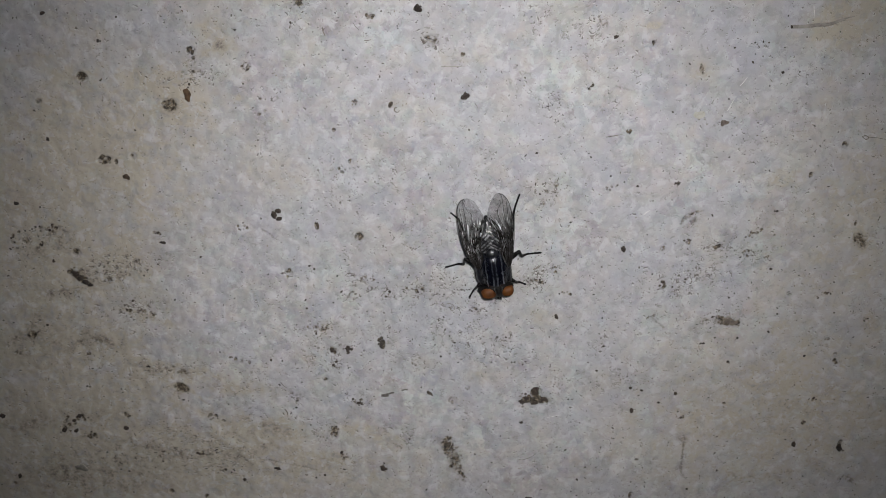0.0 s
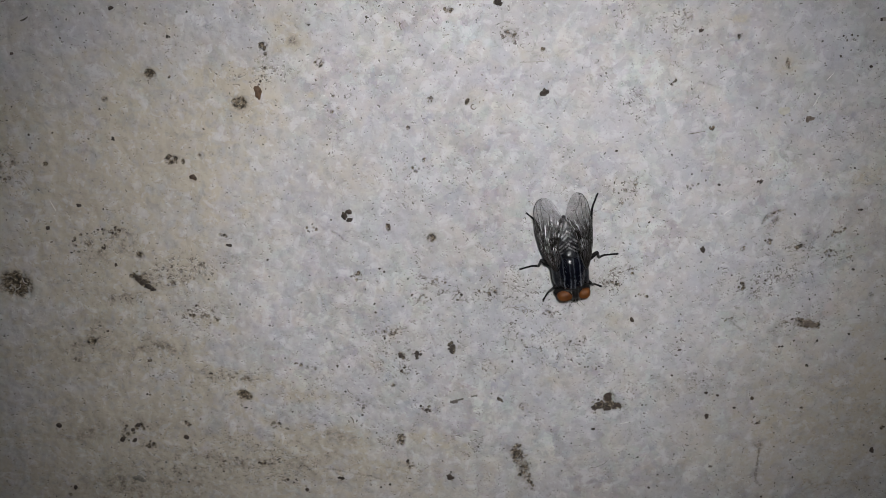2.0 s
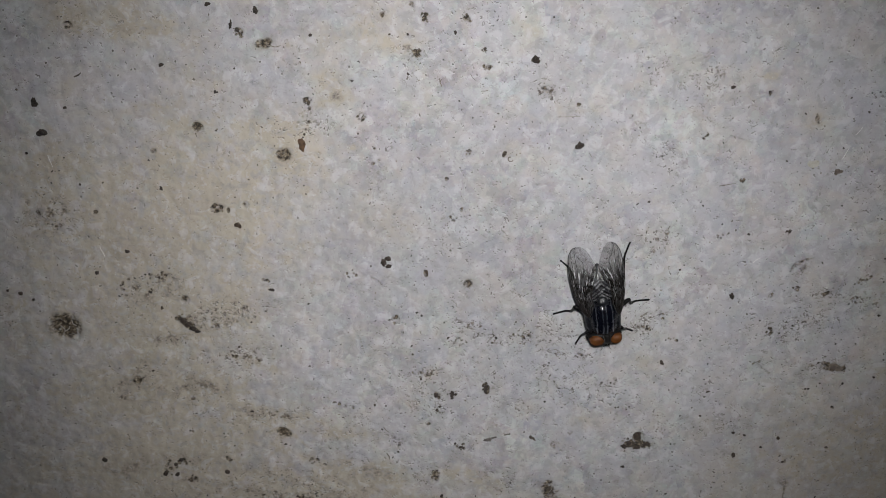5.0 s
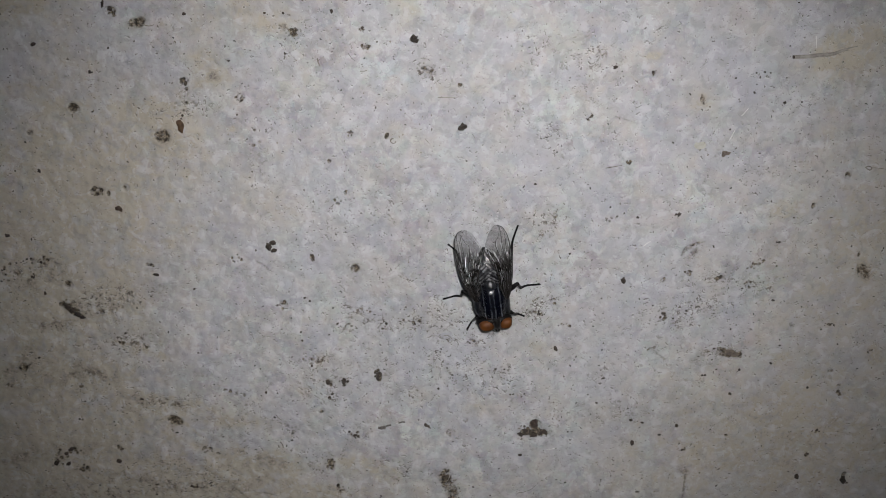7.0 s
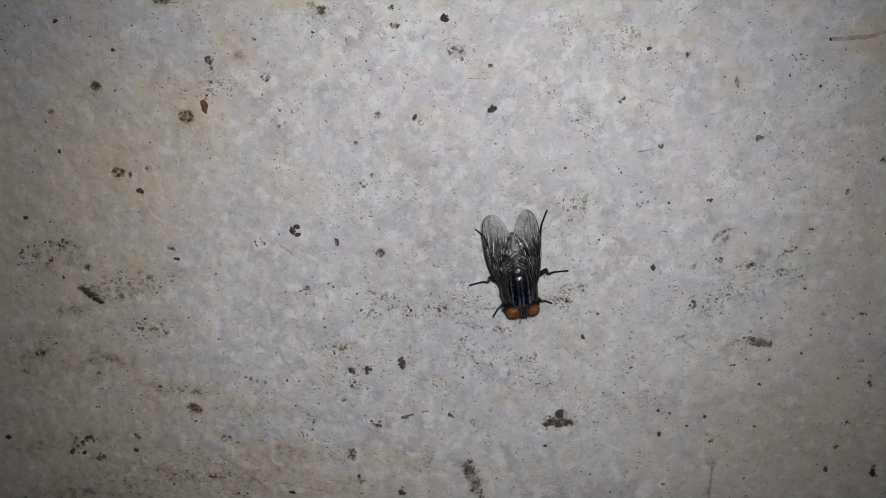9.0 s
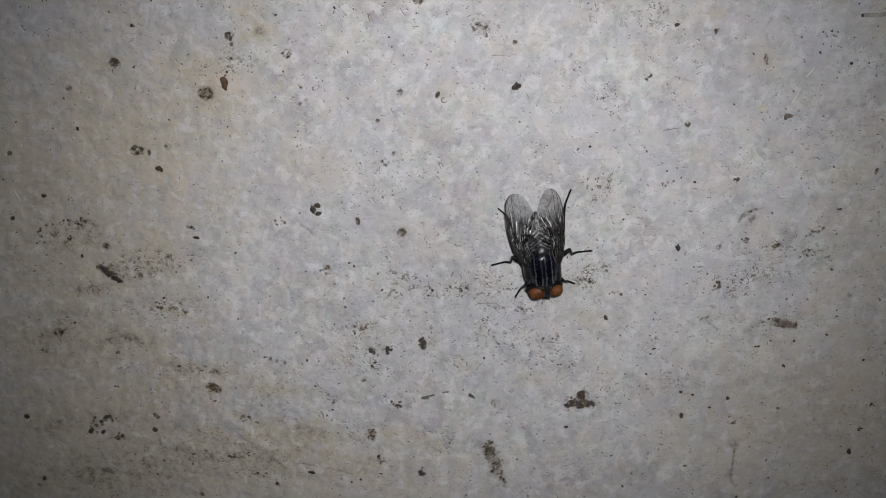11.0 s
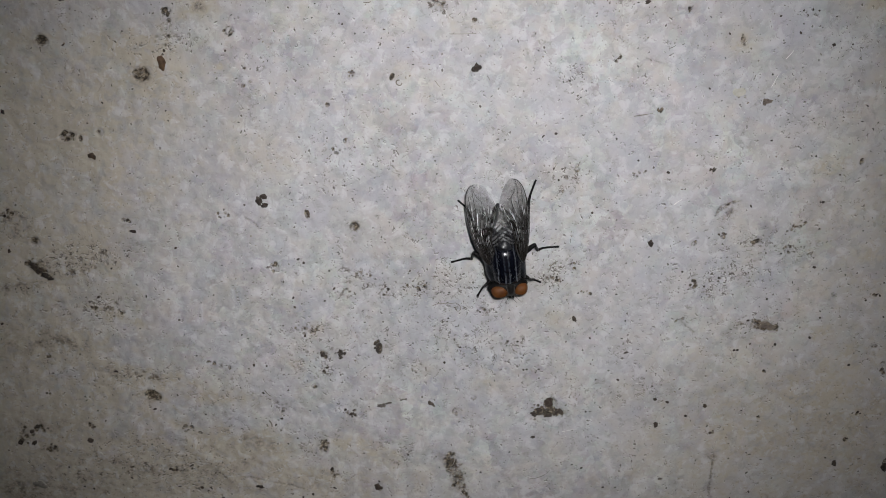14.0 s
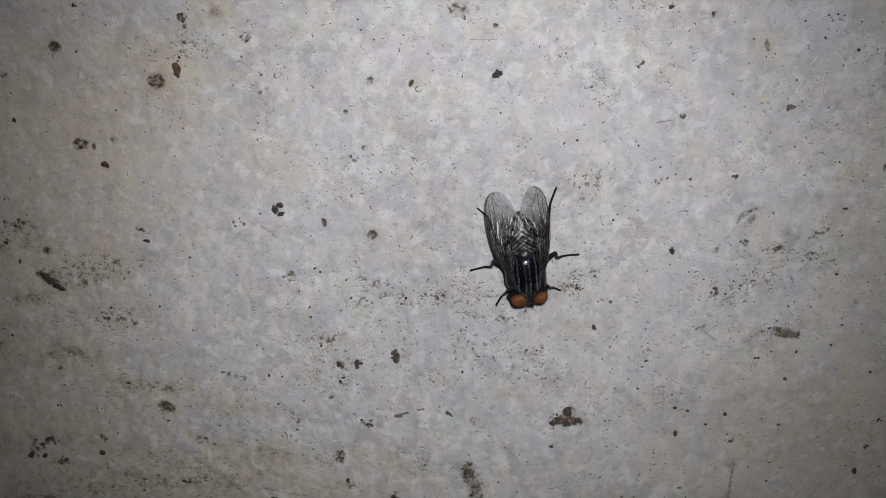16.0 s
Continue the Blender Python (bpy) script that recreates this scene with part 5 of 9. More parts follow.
pit(35.27, -23.71, 0.07, 0.09, 90, 0.13, 0.38)
pit(35.46, -23.86, 0.13, 0.16, 105, 0.09, 0.55)
pit(35.06, -23.95, 0.07, 0.09, 45, 0.11, 0.34)
pit(35.44, -23.57, 0.19, 0.15, 90, 0.07, 0.52)
pit(35.29, -23.73, 0.10, 0.09, 30, 0.07, 0.47)
pit(40.72, -14.89, 0.19, 0.20, 0, 0.25, 1.0)
pit(40.99, -21.39, 0.10, 0.14, 0, 0.11, 0.77)
pit(41.10, -21.56, 0.17, 0.20, 165, 0.10, 0.51)
pit(40.91, -21.46, 0.22, 0.20, 0, 0.13, 0.61)
pit(31.51, 11.08, 0.13, 0.19, 105, 0.10, 0.65)
pit(31.51, 11.26, 0.12, 0.12, 165, 0.09, 0.75)
pit(31.50, 10.89, 0.23, 0.16, 30, 0.05, 0.51)
pit(31.82, 11.31, 0.09, 0.09, 30, 0.11, 0.59)
pit(31.10, 10.90, 0.11, 0.12, 135, 0.14, 0.52)
pit(31.73, 11.08, 0.09, 0.08, 90, 0.13, 0.69)
pit(55.67, 3.66, 0.10, 0.12, 30, 0.10, 0.51)
pit(55.86, 3.36, 0.11, 0.08, 90, 0.13, 0.40)
pit(56.08, 3.49, 0.07, 0.09, 105, 0.13, 0.50)
pit(55.80, 3.40, 0.19, 0.14, 60, 0.05, 0.36)
pit(56.20, 3.08, 0.08, 0.10, 45, 0.12, 0.51)
pit(56.14, 3.44, 0.24, 0.19, 105, 0.06, 0.42)
pit(56.24, 3.23, 0.16, 0.12, 0, 0.11, 0.37)
pit(55.03, 5.69, 0.20, 0.14, 120, 0.06, 0.68)
pit(55.06, 5.42, 0.17, 0.14, 60, 0.11, 0.56)
pit(55.16, 5.56, 0.17, 0.19, 150, 0.10, 0.50)
pit(33.68, 2.74, 0.19, 0.14, 60, 0.08, 0.61)
pit(33.65, 3.17, 0.17, 0.12, 135, 0.10, 0.51)
pit(33.49, 2.87, 0.10, 0.08, 30, 0.10, 0.68)
pit(33.83, 3.20, 0.11, 0.12, 60, 0.14, 0.46)
pit(33.51, 3.28, 0.20, 0.16, 15, 0.12, 0.75)
pit(44.22, 0.73, 0.12, 0.13, 165, 0.08, 0.44)
pit(44.07, 0.87, 0.10, 0.11, 90, 0.12, 0.47)
pit(43.88, 0.72, 0.15, 0.15, 90, 0.13, 0.47)
pit(44.37, 0.92, 0.20, 0.14, 120, 0.08, 0.60)
pit(42.96, 4.77, 0.17, 0.17, 120, 0.12, 0.49)
pit(42.48, 4.98, 0.15, 0.13, 105, 0.11, 0.45)
pit(42.72, 4.75, 0.13, 0.09, 150, 0.05, 0.44)
pit(42.86, 4.46, 0.13, 0.14, 120, 0.13, 0.54)
pit(43.01, 4.64, 0.19, 0.13, 165, 0.09, 0.45)
pit(42.95, 5.08, 0.07, 0.08, 0, 0.11, 0.43)
pit(30.38, 2.18, 0.09, 0.09, 135, 0.13, 0.88)
pit(30.43, 2.26, 0.16, 0.12, 105, 0.07, 0.98)
pit(30.45, 1.90, 0.12, 0.10, 0, 0.11, 0.91)
pit(33.79, -2.44, 0.17, 0.19, 75, 0.05, 0.86)
pit(33.60, -2.39, 0.13, 0.09, 60, 0.05, 0.57)
pit(52.25, -4.41, 0.08, 0.09, 15, 0.12, 0.53)
pit(52.62, -4.39, 0.15, 0.20, 15, 0.07, 0.54)
pit(53.06, -4.38, 0.13, 0.12, 15, 0.07, 0.72)
pit(52.97, -4.60, 0.11, 0.16, 60, 0.07, 0.73)
pit(52.73, -4.48, 0.30, 0.20, 150, 0.14, 0.79)
pit(52.52, -4.53, 0.12, 0.08, 15, 0.07, 0.52)
pit(47.86, -4.76, 0.24, 0.18, 0, 0.07, 0.26)
pit(48.06, -4.62, 0.19, 0.19, 15, 0.05, 0.37)
pit(47.54, -4.30, 0.10, 0.10, 120, 0.13, 0.32)
pit(47.69, -4.44, 0.28, 0.19, 0, 0.07, 0.29)
pit(47.57, -4.52, 0.12, 0.12, 45, 0.06, 0.26)
pit(48.06, -4.27, 0.09, 0.13, 45, 0.10, 0.27)
stain(45.09, 11.34, 2.18, 1.51, 0, 0.03, 1.2)
pit(44.80, 3.89, 0.15, 0.10, -40, 0.2, 1.0)
stain(33.51, 19.99, 0.63, 0.44, 10, 0.12, 0.9)
pit(33.37, 19.37, 0.09, 0.13, 75, 0.10, 0.34)
pit(33.35, 19.50, 0.20, 0.17, 75, 0.08, 0.27)
pit(33.11, 19.48, 0.10, 0.13, 165, 0.07, 0.25)
pit(33.37, 19.54, 0.22, 0.16, 90, 0.08, 0.35)
pit(34.04, 19.49, 0.22, 0.19, 75, 0.07, 0.31)
pit(24.80, 17.80, 0.28, 0.19, 60, 0.08, 0.81)
pit(24.36, 17.94, 0.12, 0.08, 135, 0.07, 0.60)
pit(24.57, 17.81, 0.21, 0.18, 0, 0.07, 0.76)
pit(24.86, 18.01, 0.18, 0.16, 135, 0.13, 0.58)
pit(24.87, 17.95, 0.20, 0.17, 15, 0.13, 0.75)
pit(24.48, 18.04, 0.11, 0.14, 45, 0.06, 0.52)
crack([(22.06, 17.14), (22.97, 17.29), (23.63, 17.07)])
stain(35.89, 18.76, 0.85, 0.59, 0, 0.0, -0.6)
stain(50.34, -21.53, 3.18, 0.83, 5, 0.06, 0.5)
stain(-38.15, -7.84, 5.28, 0.79, -20, 0.10, 0.8)
stain(-44.59, -11.23, 3.04, 0.95, -30, 0.14, 0.9)
stain(-35.92, -16.01, 4.63, 1.12, -5, 0.10, 0.9)
stain(-55.37, -12.07, 4.57, 2.38, 10, 0.10, 0.9)
crazed(-40.41, -7.84, 4.53, 2.35, -15, 1.0)
crazed(-35.10, -15.57, 4.63, 1.60, 0, 0.8)
stain(-25.31, -19.13, 4.68, 1.14, 0, 0.06, 0.9)
stain(-9.85, -25.54, 3.98, 1.32, 0, 0.03, 0.8)
stain(-5.90, -27.41, 2.40, 1.16, 0, 0.02, 0.9)
crazed(-41.51, -1.07, 3.26, 1.69, 10, 1.2)
stain(-41.51, -1.07, 3.26, 1.69, 10, 0.03, 0.6)
pit(-40.04, -0.16, 0.35, 0.26, 135, 0.13, 0.16)
pit(-39.68, -0.25, 0.11, 0.14, 120, 0.11, 0.20)
pit(-39.73, -0.73, 0.36, 0.24, 135, 0.13, 0.21)
pit(-38.47, -0.43, 0.31, 0.32, 150, 0.13, 0.18)
pit(-38.95, 0.04, 0.40, 0.31, 30, 0.10, 0.18)
pit(-38.34, 0.26, 0.16, 0.19, 120, 0.10, 0.15)
pit(-38.70, 0.11, 0.32, 0.25, 150, 0.08, 0.18)
pit(-40.10, -0.68, 0.31, 0.22, 0, 0.09, 0.22)
pit(-37.91, 0.18, 0.13, 0.18, 45, 0.05, 0.16)
pit(-43.10, 0.57, 0.10, 0.14, 165, 0.09, 0.17)
pit(-43.39, 0.62, 0.12, 0.18, 45, 0.10, 0.14)
pit(-44.37, 0.18, 0.19, 0.26, 15, 0.05, 0.17)
pit(-44.12, 0.26, 0.17, 0.14, 135, 0.08, 0.10)
pit(-43.93, 0.47, 0.25, 0.19, 150, 0.10, 0.13)
pit(-44.80, 0.32, 0.28, 0.20, 150, 0.06, 0.12)
pit(-44.57, 0.40, 0.14, 0.20, 120, 0.07, 0.09)
pit(-44.33, -0.13, 0.15, 0.15, 90, 0.12, 0.13)
stain(33.55, 6.33, 1.62, 1.22, 20, 0.22, -0.4)
crack([(32.37, 5.54), (32.79, 6.56), (33.92, 7.03), (35.13, 7.34)])
pit(-3.30, -3.66, 0.19, 0.24, 0, 0.09, 0.55)
pit(-1.16, -3.76, 0.30, 0.22, 105, 0.12, 0.42)
pit(-1.52, -3.89, 0.08, 0.12, 90, 0.12, 0.33)
pit(-1.25, -3.72, 0.17, 0.22, 30, 0.10, 0.53)
pit(-1.90, -3.50, 0.11, 0.15, 105, 0.06, 0.32)
pit(-2.01, -4.01, 0.34, 0.24, 105, 0.13, 0.54)
pit(-2.61, -3.79, 0.17, 0.23, 75, 0.10, 0.36)
pit(-2.26, -3.88, 0.14, 0.11, 0, 0.13, 0.54)
pit(0.15, -4.63, 0.27, 0.22, 150, 0.08, 0.32)
pit(0.32, -4.69, 0.07, 0.10, 120, 0.12, 0.51)
pit(1.66, -4.58, 0.14, 0.10, 105, 0.14, 0.30)
pit(1.58, -4.87, 0.13, 0.13, 45, 0.06, 0.52)
pit(1.04, -4.61, 0.12, 0.15, 90, 0.13, 0.46)
pit(1.66, -4.63, 0.15, 0.14, 165, 0.13, 0.44)
pit(0.75, -4.42, 0.16, 0.21, 0, 0.09, 0.37)
pit(-9.28, -2.57, 0.31, 0.21, 90, 0.08, 0.48)
pit(-8.83, -2.75, 0.27, 0.26, 165, 0.06, 0.30)
pit(-7.71, -2.50, 0.12, 0.16, 15, 0.12, 0.33)
pit(-8.08, -2.29, 0.20, 0.19, 0, 0.10, 0.36)
pit(-9.29, -2.22, 0.20, 0.16, 0, 0.09, 0.55)
pit(-7.64, -2.50, 0.15, 0.21, 150, 0.09, 0.41)
pit(-8.75, -1.97, 0.22, 0.20, 0, 0.08, 0.52)
pit(-5.73, -4.54, 0.16, 0.14, 105, 0.11, 0.36)
pit(-6.00, -4.93, 0.20, 0.20, 60, 0.05, 0.34)
pit(-6.33, -4.44, 0.13, 0.11, 135, 0.12, 0.30)
pit(-6.13, -4.91, 0.19, 0.18, 15, 0.07, 0.49)
pit(-5.56, -4.25, 0.21, 0.21, 105, 0.12, 0.54)
pit(-6.55, -4.65, 0.15, 0.13, 105, 0.08, 0.42)
pit(-16.70, -9.46, 0.19, 0.13, 120, 0.10, 0.38)
pit(-16.46, -9.67, 0.15, 0.22, 75, 0.11, 0.33)
pit(-15.36, -8.91, 0.15, 0.11, 150, 0.08, 0.44)
pit(-16.31, -9.05, 0.10, 0.15, 15, 0.09, 0.35)
pit(-16.72, -9.31, 0.17, 0.19, 150, 0.06, 0.32)
pit(-15.47, -9.45, 0.28, 0.22, 15, 0.09, 0.36)
pit(5.93, -6.79, 0.19, 0.25, 60, 0.10, 0.46)
pit(5.11, -6.99, 0.17, 0.25, 165, 0.14, 0.42)
pit(6.26, -6.90, 0.33, 0.24, 30, 0.07, 0.46)
pit(5.74, -6.61, 0.11, 0.13, 45, 0.14, 0.38)
pit(5.52, -6.62, 0.22, 0.22, 150, 0.13, 0.30)
pit(6.69, -6.75, 0.23, 0.26, 120, 0.13, 0.29)
pit(5.87, -6.68, 0.21, 0.25, 0, 0.11, 0.35)
pit(16.47, -1.37, 0.13, 0.17, 45, 0.07, 0.52)
pit(15.89, -0.86, 0.16, 0.19, 0, 0.08, 0.37)
pit(16.38, -0.73, 0.17, 0.14, 135, 0.07, 0.65)
pit(16.27, -0.65, 0.15, 0.16, 60, 0.09, 0.58)
pit(16.01, -0.72, 0.14, 0.10, 150, 0.10, 0.47)
pit(16.33, -1.29, 0.17, 0.17, 60, 0.12, 0.64)
pit(18.47, -4.58, 0.23, 0.18, 0, 0.13, 0.36)
pit(17.73, -4.44, 0.14, 0.17, 150, 0.05, 0.43)
pit(18.35, -4.57, 0.23, 0.23, 105, 0.07, 0.34)
pit(17.42, -4.34, 0.23, 0.15, 0, 0.10, 0.43)
pit(18.56, -4.64, 0.23, 0.16, 90, 0.14, 0.40)
pit(18.10, -4.31, 0.18, 0.15, 75, 0.05, 0.34)
pit(-10.92, -4.63, 0.15, 0.18, 0, 0.14, 0.43)
pit(-10.12, -4.56, 0.23, 0.17, 30, 0.10, 0.46)
pit(-10.43, -4.26, 0.23, 0.20, 45, 0.14, 0.43)
pit(-10.73, -4.33, 0.21, 0.19, 15, 0.14, 0.33)
pit(-11.10, -4.99, 0.35, 0.23, 120, 0.11, 0.33)
pit(10.59, -11.10, 0.29, 0.23, 0, 0.08, 0.29)
pit(9.10, -11.65, 0.18, 0.14, 165, 0.13, 0.33)
pit(8.89, -10.98, 0.21, 0.24, 60, 0.13, 0.41)
pit(9.86, -11.54, 0.20, 0.19, 30, 0.10, 0.35)
pit(9.51, -11.46, 0.18, 0.14, 135, 0.07, 0.37)
pit(8.77, -11.25, 0.22, 0.20, 60, 0.12, 0.38)
pit(-11.35, 12.44, 0.43, 0.33, 0, 0.12, 0.29)
pit(-11.68, 12.81, 0.14, 0.20, 45, 0.09, 0.31)
pit(-11.71, 12.97, 0.30, 0.22, 90, 0.05, 0.36)
pit(-11.76, 13.00, 0.17, 0.13, 150, 0.13, 0.38)
pit(-10.93, 12.83, 0.20, 0.21, 30, 0.08, 0.35)
pit(-10.38, 12.96, 0.18, 0.22, 45, 0.12, 0.35)
pit(-21.20, 20.04, 0.13, 0.12, 30, 0.09, 0.38)
pit(-21.26, 19.84, 0.11, 0.10, 120, 0.13, 0.30)
pit(-21.41, 20.01, 0.29, 0.24, 105, 0.13, 0.42)
pit(-20.63, 20.37, 0.17, 0.13, 165, 0.10, 0.28)
pit(-20.55, 20.52, 0.26, 0.20, 165, 0.06, 0.26)
pit(-37.61, -7.29, 0.26, 0.20, 60, 0.11, 0.45)
pit(-39.20, -7.03, 0.17, 0.24, 45, 0.05, 0.46)
pit(-38.30, -6.92, 0.12, 0.17, 45, 0.08, 0.38)
pit(-40.09, -6.95, 0.23, 0.20, 150, 0.11, 0.34)
pit(-40.43, -6.29, 0.16, 0.15, 105, 0.11, 0.43)
pit(-37.91, -6.44, 0.44, 0.30, 60, 0.13, 0.39)
pit(-38.62, -7.16, 0.14, 0.17, 150, 0.14, 0.40)
pit(-38.21, -8.08, 0.15, 0.16, 45, 0.08, 0.48)
pit(-40.43, -6.97, 0.42, 0.33, 15, 0.08, 0.53)
pit(-37.52, -6.54, 0.12, 0.14, 30, 0.09, 0.42)
pit(-38.41, -7.13, 0.34, 0.25, 150, 0.11, 0.55)
pit(-39.44, -7.35, 0.31, 0.27, 0, 0.13, 0.52)
pit(-37.24, -7.63, 0.22, 0.28, 105, 0.10, 0.51)
pit(-38.83, -6.89, 0.21, 0.22, 165, 0.12, 0.55)
pit(-34.02, -16.07, 0.38, 0.28, 15, 0.13, 0.40)
pit(-36.31, -15.93, 0.43, 0.32, 105, 0.08, 0.38)
pit(-33.75, -16.40, 0.33, 0.32, 120, 0.11, 0.41)
pit(-35.89, -16.06, 0.31, 0.21, 15, 0.11, 0.31)
pit(-33.70, -16.17, 0.16, 0.17, 15, 0.12, 0.36)
pit(-34.35, -16.06, 0.19, 0.21, 0, 0.07, 0.36)
pit(-35.33, -15.53, 0.16, 0.23, 105, 0.09, 0.44)
pit(-34.69, -16.36, 0.26, 0.24, 60, 0.08, 0.39)
pit(-34.32, -16.43, 0.14, 0.20, 60, 0.11, 0.38)
pit(-36.13, -16.50, 0.15, 0.15, 0, 0.06, 0.29)
pit(-27.27, -14.02, 0.27, 0.19, 135, 0.06, 0.36)
pit(-26.73, -14.34, 0.26, 0.28, 30, 0.06, 0.43)
pit(-24.90, -14.70, 0.26, 0.19, 90, 0.10, 0.43)
pit(-27.54, -14.01, 0.24, 0.16, 60, 0.09, 0.30)
pit(-27.55, -14.17, 0.12, 0.17, 15, 0.10, 0.38)
pit(-25.93, -14.66, 0.28, 0.24, 15, 0.08, 0.36)
pit(-26.71, -14.19, 0.36, 0.30, 60, 0.08, 0.32)
pit(-25.95, -14.15, 0.35, 0.36, 60, 0.07, 0.30)
pit(-30.87, -23.10, 0.35, 0.35, 165, 0.08, 0.36)
pit(-30.31, -23.26, 0.21, 0.28, 135, 0.14, 0.35)
pit(-30.90, -23.84, 0.19, 0.21, 90, 0.10, 0.32)
pit(-30.55, -23.69, 0.18, 0.18, 30, 0.13, 0.46)
pit(-29.14, -24.13, 0.34, 0.24, 150, 0.12, 0.49)
pit(-30.06, -23.33, 0.28, 0.29, 90, 0.12, 0.41)
pit(-31.15, -23.41, 0.18, 0.25, 60, 0.07, 0.32)
pit(-29.89, -23.85, 0.15, 0.15, 120, 0.11, 0.37)
pit(-17.39, -20.64, 0.32, 0.24, 105, 0.14, 0.37)
pit(-18.24, -20.61, 0.10, 0.14, 15, 0.08, 0.38)
pit(-18.28, -19.84, 0.17, 0.23, 120, 0.09, 0.31)
pit(-18.59, -20.45, 0.32, 0.23, 0, 0.13, 0.30)
pit(-19.42, -20.13, 0.13, 0.16, 105, 0.13, 0.34)
pit(-18.66, -20.80, 0.40, 0.27, 45, 0.09, 0.33)
pit(-19.47, -19.55, 0.49, 0.33, 150, 0.13, 0.32)
pit(-18.79, -19.93, 0.22, 0.25, 45, 0.07, 0.39)
pit(23.69, 10.81, 0.16, 0.14, 75, 0.08, 0.44)
pit(22.99, 10.64, 0.28, 0.21, 120, 0.06, 0.30)
pit(22.78, 10.20, 0.23, 0.22, 45, 0.11, 0.27)
pit(22.33, 10.51, 0.21, 0.14, 120, 0.06, 0.34)
pit(22.50, 10.50, 0.14, 0.11, 90, 0.11, 0.39)
pit(23.58, 10.62, 0.14, 0.18, 135, 0.14, 0.43)
pit(29.88, -7.72, 0.18, 0.16, 0, 0.05, 0.30)
pit(29.28, -7.89, 0.14, 0.20, 15, 0.07, 0.31)
pit(29.97, -7.82, 0.28, 0.23, 45, 0.06, 0.32)
pit(29.55, -7.89, 0.15, 0.16, 0, 0.08, 0.39)
pit(29.11, -8.21, 0.19, 0.24, 135, 0.07, 0.30)
pit(29.19, -8.15, 0.24, 0.23, 120, 0.07, 0.36)
pit(42.39, 4.16, 0.39, 0.28, 30, 0.09, 0.45)
pit(41.56, 3.75, 0.20, 0.22, 105, 0.13, 0.32)
pit(41.70, 4.32, 0.21, 0.26, 15, 0.07, 0.47)
pit(41.58, 4.06, 0.09, 0.12, 150, 0.11, 0.35)
pit(41.85, 4.14, 0.18, 0.20, 30, 0.10, 0.46)
pit(41.95, 3.58, 0.17, 0.22, 0, 0.13, 0.36)
pit(41.04, 3.57, 0.15, 0.20, 135, 0.09, 0.38)
pit(42.06, 4.21, 0.12, 0.15, 105, 0.10, 0.52)

# low folds trowelled into the skin, running down to the right
ridge([(-34.6, -21.3), (-33.85, -22.09), (-32.15, -23.91), (-30.4, -25.6), (-28.71, -27.7)], 0.10, 1.2)
ridge([(-28.32, -27.7), (-26.7, -29.2), (-25.32, -31.0)], 0.11, 1.2)
ridge([(-46.53, -17.14), (-43.66, -14.88), (-40.89, -13.84)], 0.09, 1.4)
ridge([(-30.04, -19.94), (-28.35, -22.92), (-25.54, -28.46)], 0.07, 1.2)
ridge([(-44.5, -26.4), (-40.2, -27.1), (-36.5, -28.9)], 0.09, 1.4)
ridge([(-22.4, -24.2), (-18.9, -24.9), (-15.6, -26.6)], 0.07, 1.0)
# warm and dull clouds of their own shape
stain(-25.86, 30.46, 2.2, 1.7, 0, 0.0, 0.9)
stain(-25.7, 28.3, 1.5, 0.6, 0, 0.16, 1.0)
stain(50.9, 33.2, 6.5, 1.7, 10, 0.0, 1.2)
stain(48.4, 30.2, 3.4, 2.2, 0, 0.0, 0.6)
stain(-38.8, -15.5, 4.2, 1.6, -8, 0.08, 1.0)
stain(-50.5, -17.7, 2.6, 1.0, 0, 0.05, 0.8)
stain(-44.4, -11.8, 3.2, 1.1, -6, 0.14, 1.0)
stain(-48.6, 37.2, 4.0, 2.6, 0, 0.12, 1.2)
stain(-57.0, 38.0, 3.5, 2.4, 0, 0.10, 1.1)
stain(-17.34, 34.84, 2.6, 1.6, 0, 0.03, 0.9)
stain(-2.48, 36.16, 1.9, 2.6, 0, 0.0, 0.7)
stain(-22.7, -25.7, 6.5, 2.2, -6, 0.10, 0.8)
stain(-33.2, -29.4, 3.2, 1.0, 0, 0.16, 1.0)
stain(56.24, 3.17, 0.8, 1.9, 32, 0.2, 0.9)
stain(59.3, -9.1, 1.3, 2.2, 20, 0.12, 0.9)
stain(-33.5, 34.9, 0.72, 0.68, 0, 0.75, 0.6)
stain(-30.7, 34.7, 1.2, 0.62, 0, 0.16, 0.7)
stain(-16.67, -14.1, 2.0, 0.9, -20, 0.02, 0.7)
stain(-29.4, 19.6, 3.0, 2.2, 0, 0.0, 0.7)
stain(-45.0, 31.5, 3.6, 2.0, -12, 0.02, 0.5)


def lattice(u, v, size, seed):
    """Smooth noise of about -1 to 1 whose lumps are size mm wide."""
    rng = np.random.RandomState(seed)
    table = rng.uniform(-1, 1, (256, 256))
    x, y = u / size + 1000.3, v / size + 1000.7
    i, j = np.floor(x).astype(int), np.floor(y).astype(int)
    f, g = x - i, y - j
    f, g = f * f * (3 - 2 * f), g * g * (3 - 2 * g)
    i0, i1, j0, j1 = i % 256, (i + 1) % 256, j % 256, (j + 1) % 256
    return (table[i0, j0] * (1 - f) + table[i1, j0] * f) * (1 - g) + (table[i0, j1] * (1 - f) + table[i1, j1] * f) * g


